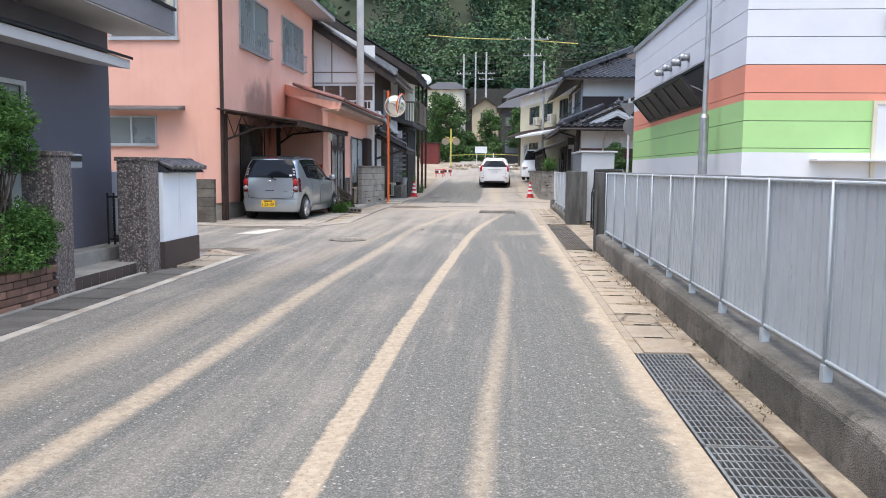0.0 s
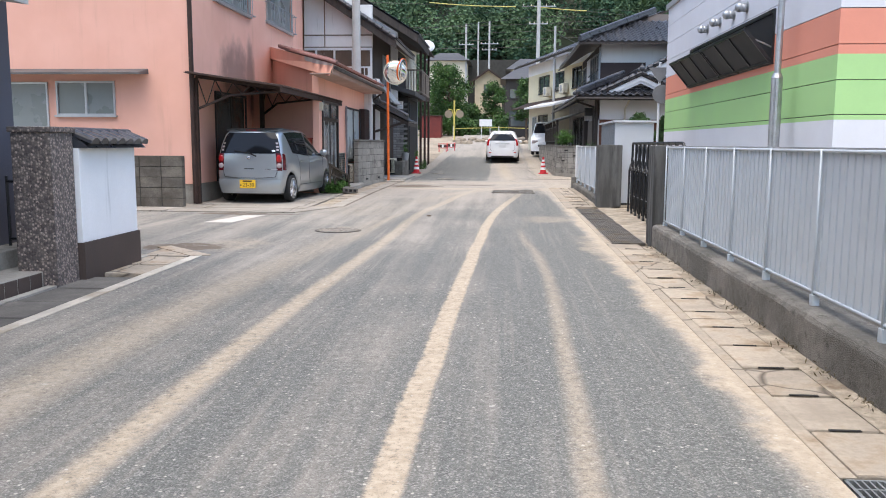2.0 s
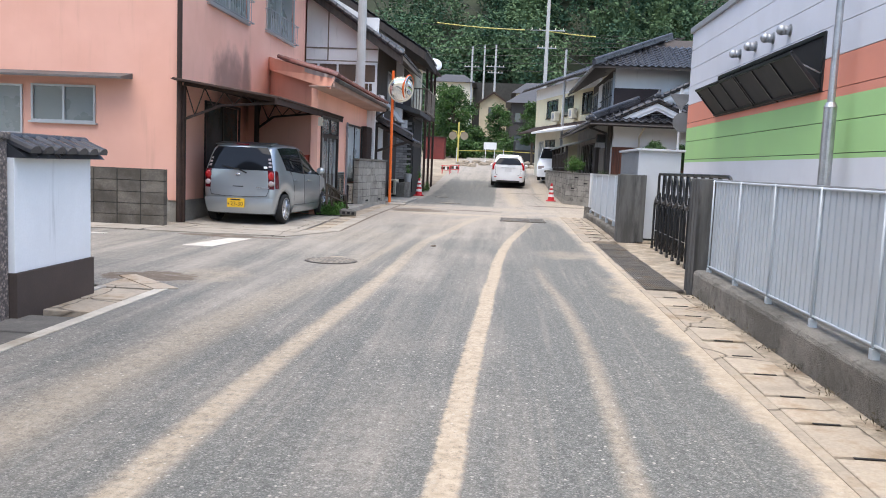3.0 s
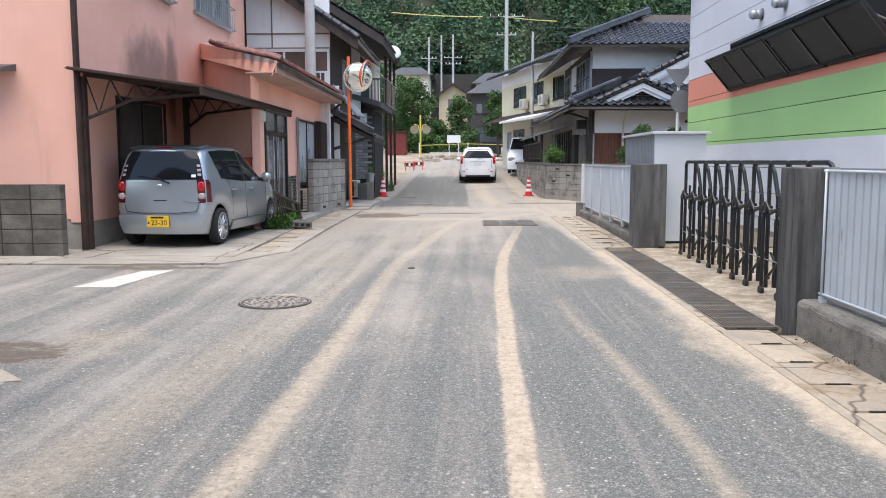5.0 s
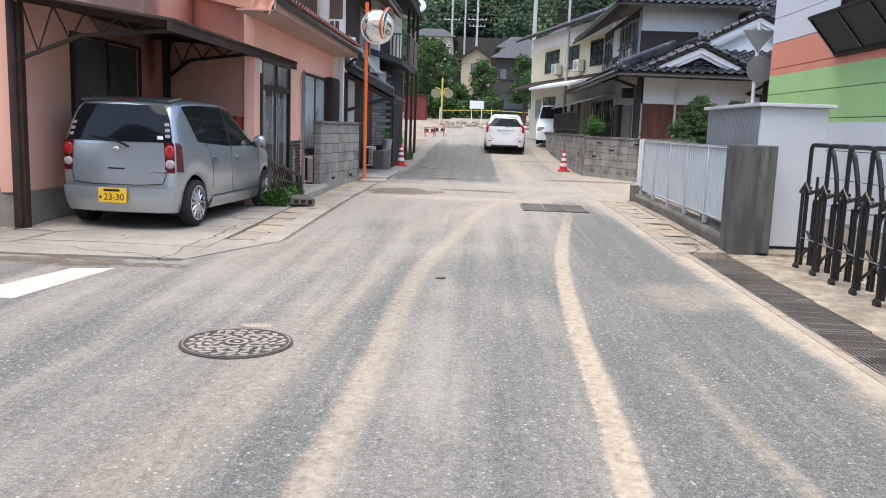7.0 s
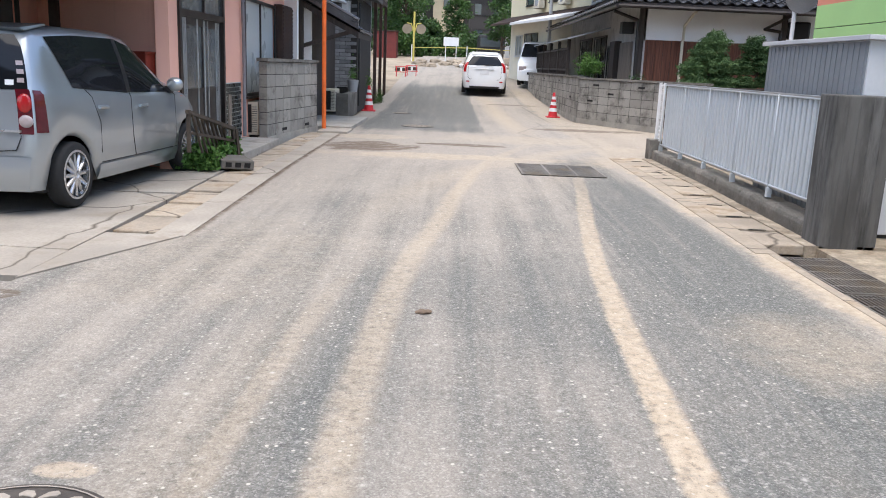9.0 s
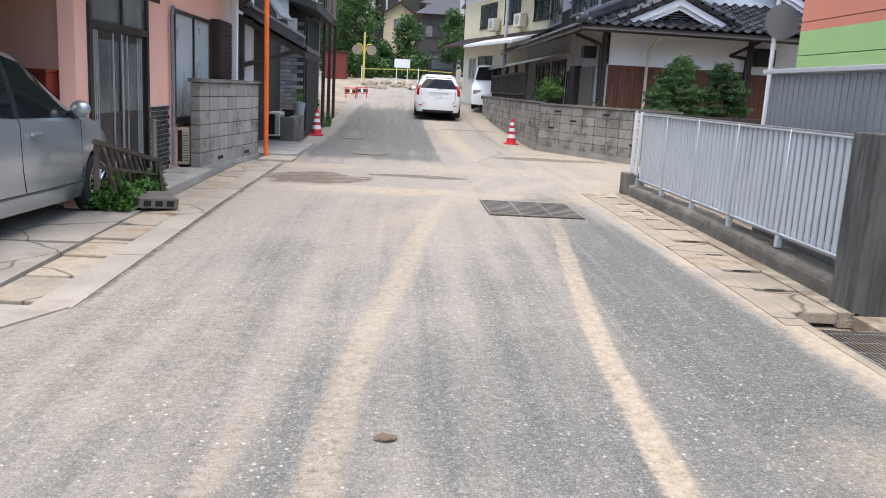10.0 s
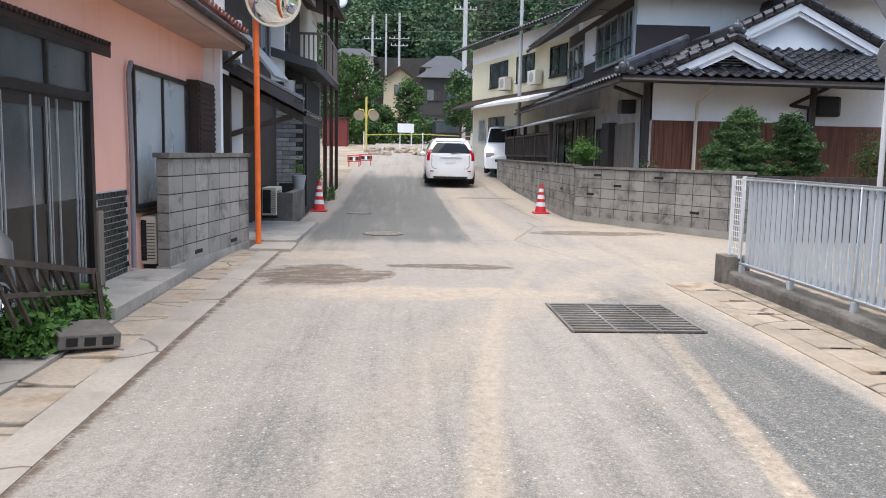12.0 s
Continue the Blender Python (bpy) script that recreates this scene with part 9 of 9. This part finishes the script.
def tree(x, y, z, height, crown, material, label, leaves=5000, size=0.22, trunk=0.16, base=0.35, clumps=14):
    t = thing("tree", (x, y, z), label, "tree")
    bm = bmesh.new()
    limb(bm, (x, y, z - 0.2), (x, y, z + height * 0.6), trunk, trunk * 0.6)
    pts = []
    for i in range(clumps):
        a = math.tau * i / clumps + random.uniform(-0.4, 0.4)
        h = base + (0.97 - base) * (i * 0.618 % 1.0)
        rr = crown * random.uniform(0.35, 0.8) * (1.15 - abs(h - 0.6))
        c = (x + rr * math.cos(a), y + rr * math.sin(a), z + height * h)
        limb(bm, (x, y, z + height * min(0.6, h * 0.75)), c, trunk * 0.4, trunk * 0.12, 0.2)
        s = crown * random.uniform(0.35, 0.55)
        pts.append(blob(c, (s, s, s * 0.75), leaves // clumps, 0.3))
    part("trunk", bm, BARK, t)
    foliage("crown", np.concatenate(pts), t, material, size, size * 0.6)
    return t


# shrubs in the planter
def shrub(x, y, z0, blobs, material, label, length, width, stems=6, up=0.2):
    s = thing("shrub", (x, y, z0), label, "shrub")
    bm = bmesh.new()
    for c, r, n in blobs:
        for i in range(stems):
            limb(bm, (x + random.uniform(-0.1, 0.1), y + random.uniform(-0.25, 0.25), z0 - 0.02), (c[0] + random.uniform(-0.5, 0.5) * r[0], c[1] + random.uniform(-0.5, 0.5) * r[1], c[2]), 0.014, 0.006, 0.05)
    part("stem", bm, BARK, s)
    foliage("leaves", np.concatenate([blob(c, r, n, 0.2) for c, r, n in blobs]), s, material, length, width, up)
    return s


shrub(-3.95, 5.75, 0.30, [((-3.95, 5.95, 1.72), (0.28, 0.40, 0.33), 6400), ((-3.98, 5.45, 1.55), (0.30, 0.40, 0.28), 4000), ((-3.92, 6.1, 1.40), (0.2, 0.25, 0.16), 700)], LEAF_BRIGHT, "tall nandina shrub with bright green leaflets in the planter", 0.052, 0.017)
shrub(-3.8, 5.6, 0.30, [((-3.80, 6.0, 0.70), (0.28, 0.40, 0.27), 6000), ((-3.80, 5.2, 0.62), (0.30, 0.5, 0.30), 2200), ((-3.64, 5.8, 0.45), (0.13, 0.35, 0.12), 900)], LEAF_BRIGHT, "low bright green shrub spilling over the brick planter", 0.045, 0.016)
shrub(-3.9, 3.8, 0.30, [((-3.95, 3.8, 0.9), (0.35, 0.9, 0.5), 2500)], LEAF_BRIGHT, "green shrub in the planter by the house", 0.06, 0.022)

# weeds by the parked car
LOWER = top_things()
wd = thing("weeds", (-3.7, 21.6, 0.13), "patch of bright green weeds beside the lattice panel", "plants")
g = rng.uniform(size=(3400, 3))
pts = np.stack([-4.05 + 0.5 * g[:, 0], 21.2 + 1.25 * g[:, 1], 0.15 + 0.30 * g[:, 2] ** 1.5 * (0.5 + 0.5 * np.sin(9 * g[:, 1]) ** 2)], 1)
foliage("leaves", pts, wd, LEAF_BRIGHT, 0.07, 0.038, 0.3)


def tufts(points, label, n=40, h=0.12, m=LEAF, size=0.08):
    w = thing("weed_tuft", points[0], label, "plants", kind="stuff")
    p = np.concatenate([np.array(c) + rng.normal(size=(n, 3)) * np.array((0.05, 0.08, 0)) + np.abs(rng.normal(size=(n, 1))) * np.array((0, 0, h)) for c in points])
    foliage("blades", p, w, m, size, size * 0.22, 0.8)


tufts([(-3.0, 37.6, 0.25), (-3.05, 38.1, 0.28), (-3.1, 38.7, 0.3), (-3.05, 36.9, 0.25)], "grassy weeds at the kerb before the balcony house", 160, 0.16)
tufts([(-3.39, 33.6, 1.05), (-3.2, 36.2, 0.8)], "potted plants at the entrance", 150, 0.18, LEAF_BRIGHT)


PINE = leaf_material("pruned_pine_needles", (0.06, 0.115, 0.045), (0.13, 0.21, 0.085), 0.7, 0.15)


def cloud_pine(x, y, z, tiers, label):
    t = thing("cloud_pruned_pine", (x, y, z), label, "tree", "cloud-pruned garden trees")
    bm = bmesh.new()
    limb(bm, (x, y, z), (x + 0.05, y, tiers[-1][2]), 0.06, 0.03, 0.08)
    pts = []
    for cx, cy, cz, r, h in tiers:
        limb(bm, (x, y, cz - 0.15), (cx, cy, cz), 0.03, 0.012, 0.03)
        pts.append(blob((cx, cy, cz), (r * 0.84, r * 0.84, h * 1.3), int(3600 * r * r / 0.12), 0.3, -0.8))
    part("trunk", bm, BARK, t)
    foliage("needles", np.concatenate(pts), t, PINE, 0.085, 0.022, 0.5)


cloud_pine(5.3, 31.3, 0.2, [(5.0, 31.2, 1.28, 0.38, 0.16), (5.6, 31.2, 1.35, 0.40, 0.17), (4.95, 31.3, 1.62, 0.36, 0.17), (5.5, 31.2, 1.72, 0.42, 0.2), (5.15, 31.3, 1.98, 0.34, 0.18), (5.4, 31.25, 2.22, 0.36, 0.2)], "cloud-pruned dark green garden tree with rounded tiers")
cloud_pine(6.45, 31.4, 0.2, [(6.2, 31.3, 1.3, 0.3, 0.15), (6.75, 31.3, 1.4, 0.34, 0.15), (6.15, 31.4, 1.68, 0.3, 0.16), (6.65, 31.3, 1.78, 0.36, 0.18), (6.4, 31.4, 2.12, 0.36, 0.22)], "smaller cloud-pruned dark green garden tree")
shrub(8.9, 32.6, 0.2, [((8.9, 32.6, 1.5), (0.55, 0.4, 0.6), 1800)], LEAF, "loose green shrub before the boarded wall", 0.08, 0.025)
shrub(2.98, 34.2, 0.5, [((2.98, 34.2, 1.62), (0.38, 0.38, 0.30), 1500)], LEAF_BRIGHT, "light green bush above the block wall", 0.07, 0.03)
shrub(3.6, 31.6, 0.2, [((3.75, 31.9, 1.1), (0.3, 0.3, 0.35), 500)], LEAF, "small green bush behind the block wall", 0.07, 0.03)

# street trees in the distance
tree(-4.4, 76, 2.0, 6.6, 2.0, LEAF, "broad green tree at the street end", 12000, 0.19, 0.16, 0.2, 20)
tree(-2.7, 82, 2.3, 2.9, 1.4, LEAF, "low green tree at the street end", 7000, 0.22, 0.14, 0.12, 14)
tree(-0.3, 84, 2.4, 5.0, 1.4, LEAF, "slender green tree beside the dark house", 5000, 0.2, 0.12, 0.3, 12)
tree(2.3, 62.5, 1.5, 4.6, 1.25, LEAF, "dark green tree beside the cream house", 5000, 0.15, 0.1, 0.35, 12)
tree(-9.5, 78, 2.1, 6.0, 2.4, LEAF, "green tree behind the street houses", 7000, 0.25, 0.2, 0.2, 16)
tree(-6.5, 92, 3.0, 5.0, 2.2, LEAF_DARK, "dark green tree below the hill", 6000, 0.26, 0.2, 0.15, 14)
hedge = thing("hedge", (-1.0, 74, 2.2), "dark green hedge behind the barrier tape", "hedge")
foliage("leaves", np.concatenate([blob((x, 74 + 0.6 * (i % 2), 2.7 + 0.3 * math.sin(i)), (1.0, 0.8, 0.95), 600, 0.4) for i, x in enumerate(np.linspace(-6, 1.2, 9))]), hedge, LEAF, 0.26, 0.14)


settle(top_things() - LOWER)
tufts([(2.30 + random.uniform(-0.03, 0.03), y, 0.02 + ground_z(y)) for y in np.linspace(3.0, 11.3, 15)], "small dry weeds along the wall foot", 40, 0.012, leaf_material("dry_weed", (0.10, 0.08, 0.045), (0.20, 0.16, 0.09)), 0.035)


# ---- the wooded hill ----
def hill_z(x, y):
    near = 121 - 0.35 * np.maximum(0, np.abs(x - 5) - 45)
    s = np.maximum(0.0, y - near)
    return 6.0 + 0.62 * s + 4.0 * np.sin(x * 0.035 + 1.0) * np.minimum(1, s / 40) + 3.0 * np.sin(y * 0.05 + x * 0.02)


gx, gy = np.meshgrid(np.arange(-320, 321, 16.0), np.arange(60, 420, 12.0))
gz = hill_z(gx, gy)
gz = np.where(gy < 121, np.minimum(gz - 9, -0.5), gz)
nx, ny = gx.shape[1], gx.shape[0]
vv = np.stack([gx, gy, gz], -1).reshape(-1, 3)
ff = [(j * nx + i, j * nx + i + 1, (j + 1) * nx + i + 1, (j + 1) * nx + i) for j in range(ny - 1) for i in range(nx - 1) if gy[j, 0] >= 108]
me = bpy.data.meshes.new("hill")
me.from_pydata([tuple(v) for v in vv], [], ff)
me.materials.append(FOREST_FLOOR)
tagged(new("hill", me), "steep dark wooded hillside behind the village", "hill", kind="structure")


def crown_points(kind, n):
    """Points of one far crown of unit size: 0 a conifer, 1 a broad crown."""
    d = rng.normal(size=(n, 3))
    d /= np.linalg.norm(d, axis=1)[:, None]
    if kind == 0:
        h = rng.uniform(0, 1, n) ** 1.3
        a = rng.uniform(0, math.tau, n)
        r = (1 - h) * rng.uniform(0.55, 1.0, n) * (0.8 + 0.3 * np.sin(h * 28))
        return np.stack([0.5 * r * np.cos(a), 0.5 * r * np.sin(a), 0.15 + h * 1.25], 1)
    r = rng.uniform(0.6, 1.0, n)[:, None] * (1 + 0.25 * np.sin(6 * d[:, :1] + 5 * d[:, 1:2]))
    return np.array((0, 0, 0.55)) + d * r * np.array((0.5, 0.5, 0.45))


def grow(count, leaves, inside, smin, smax):
    pts, k = [], 0
    while k < count:
        x, y = rng.uniform(-170, 190), 112 + 215 * rng.uniform() ** 1.2
        if y < 121.5 - 0.35 * max(0, abs(x - 5) - 45) or (-0.14 * (y - 15) - 8 < x < 0.42 * (y - 15) + 10) != inside:
            continue
        conifer = math.sin(x * 0.06) + math.sin(y * 0.07 + 2) + rng.normal() * 0.6 > -0.2
        s = rng.uniform(smin, smax)
        c = crown_points(0 if conifer else 1, leaves)
        pts.append(np.array((x, y, float(hill_z(x, y)) - 1.0)) + c * np.array((s, s, s * (1.6 if conifer else 1.0))))
        k += 1
    return np.concatenate(pts)


forest = thing("forest", (0, 150, 20), "dense dark green forest of cedars and broadleaf trees", "forest", kind="stuff")
foliage("crowns", grow(720, 1400, True, 6.0, 11.0), forest, FOREST, 0.6, 0.36, 0.1, kind="stuff")
foliage("outer_crowns", grow(900, 60, False, 7.0, 10.0), forest, FOREST, 2.0, 1.4, 0.1, kind="stuff")
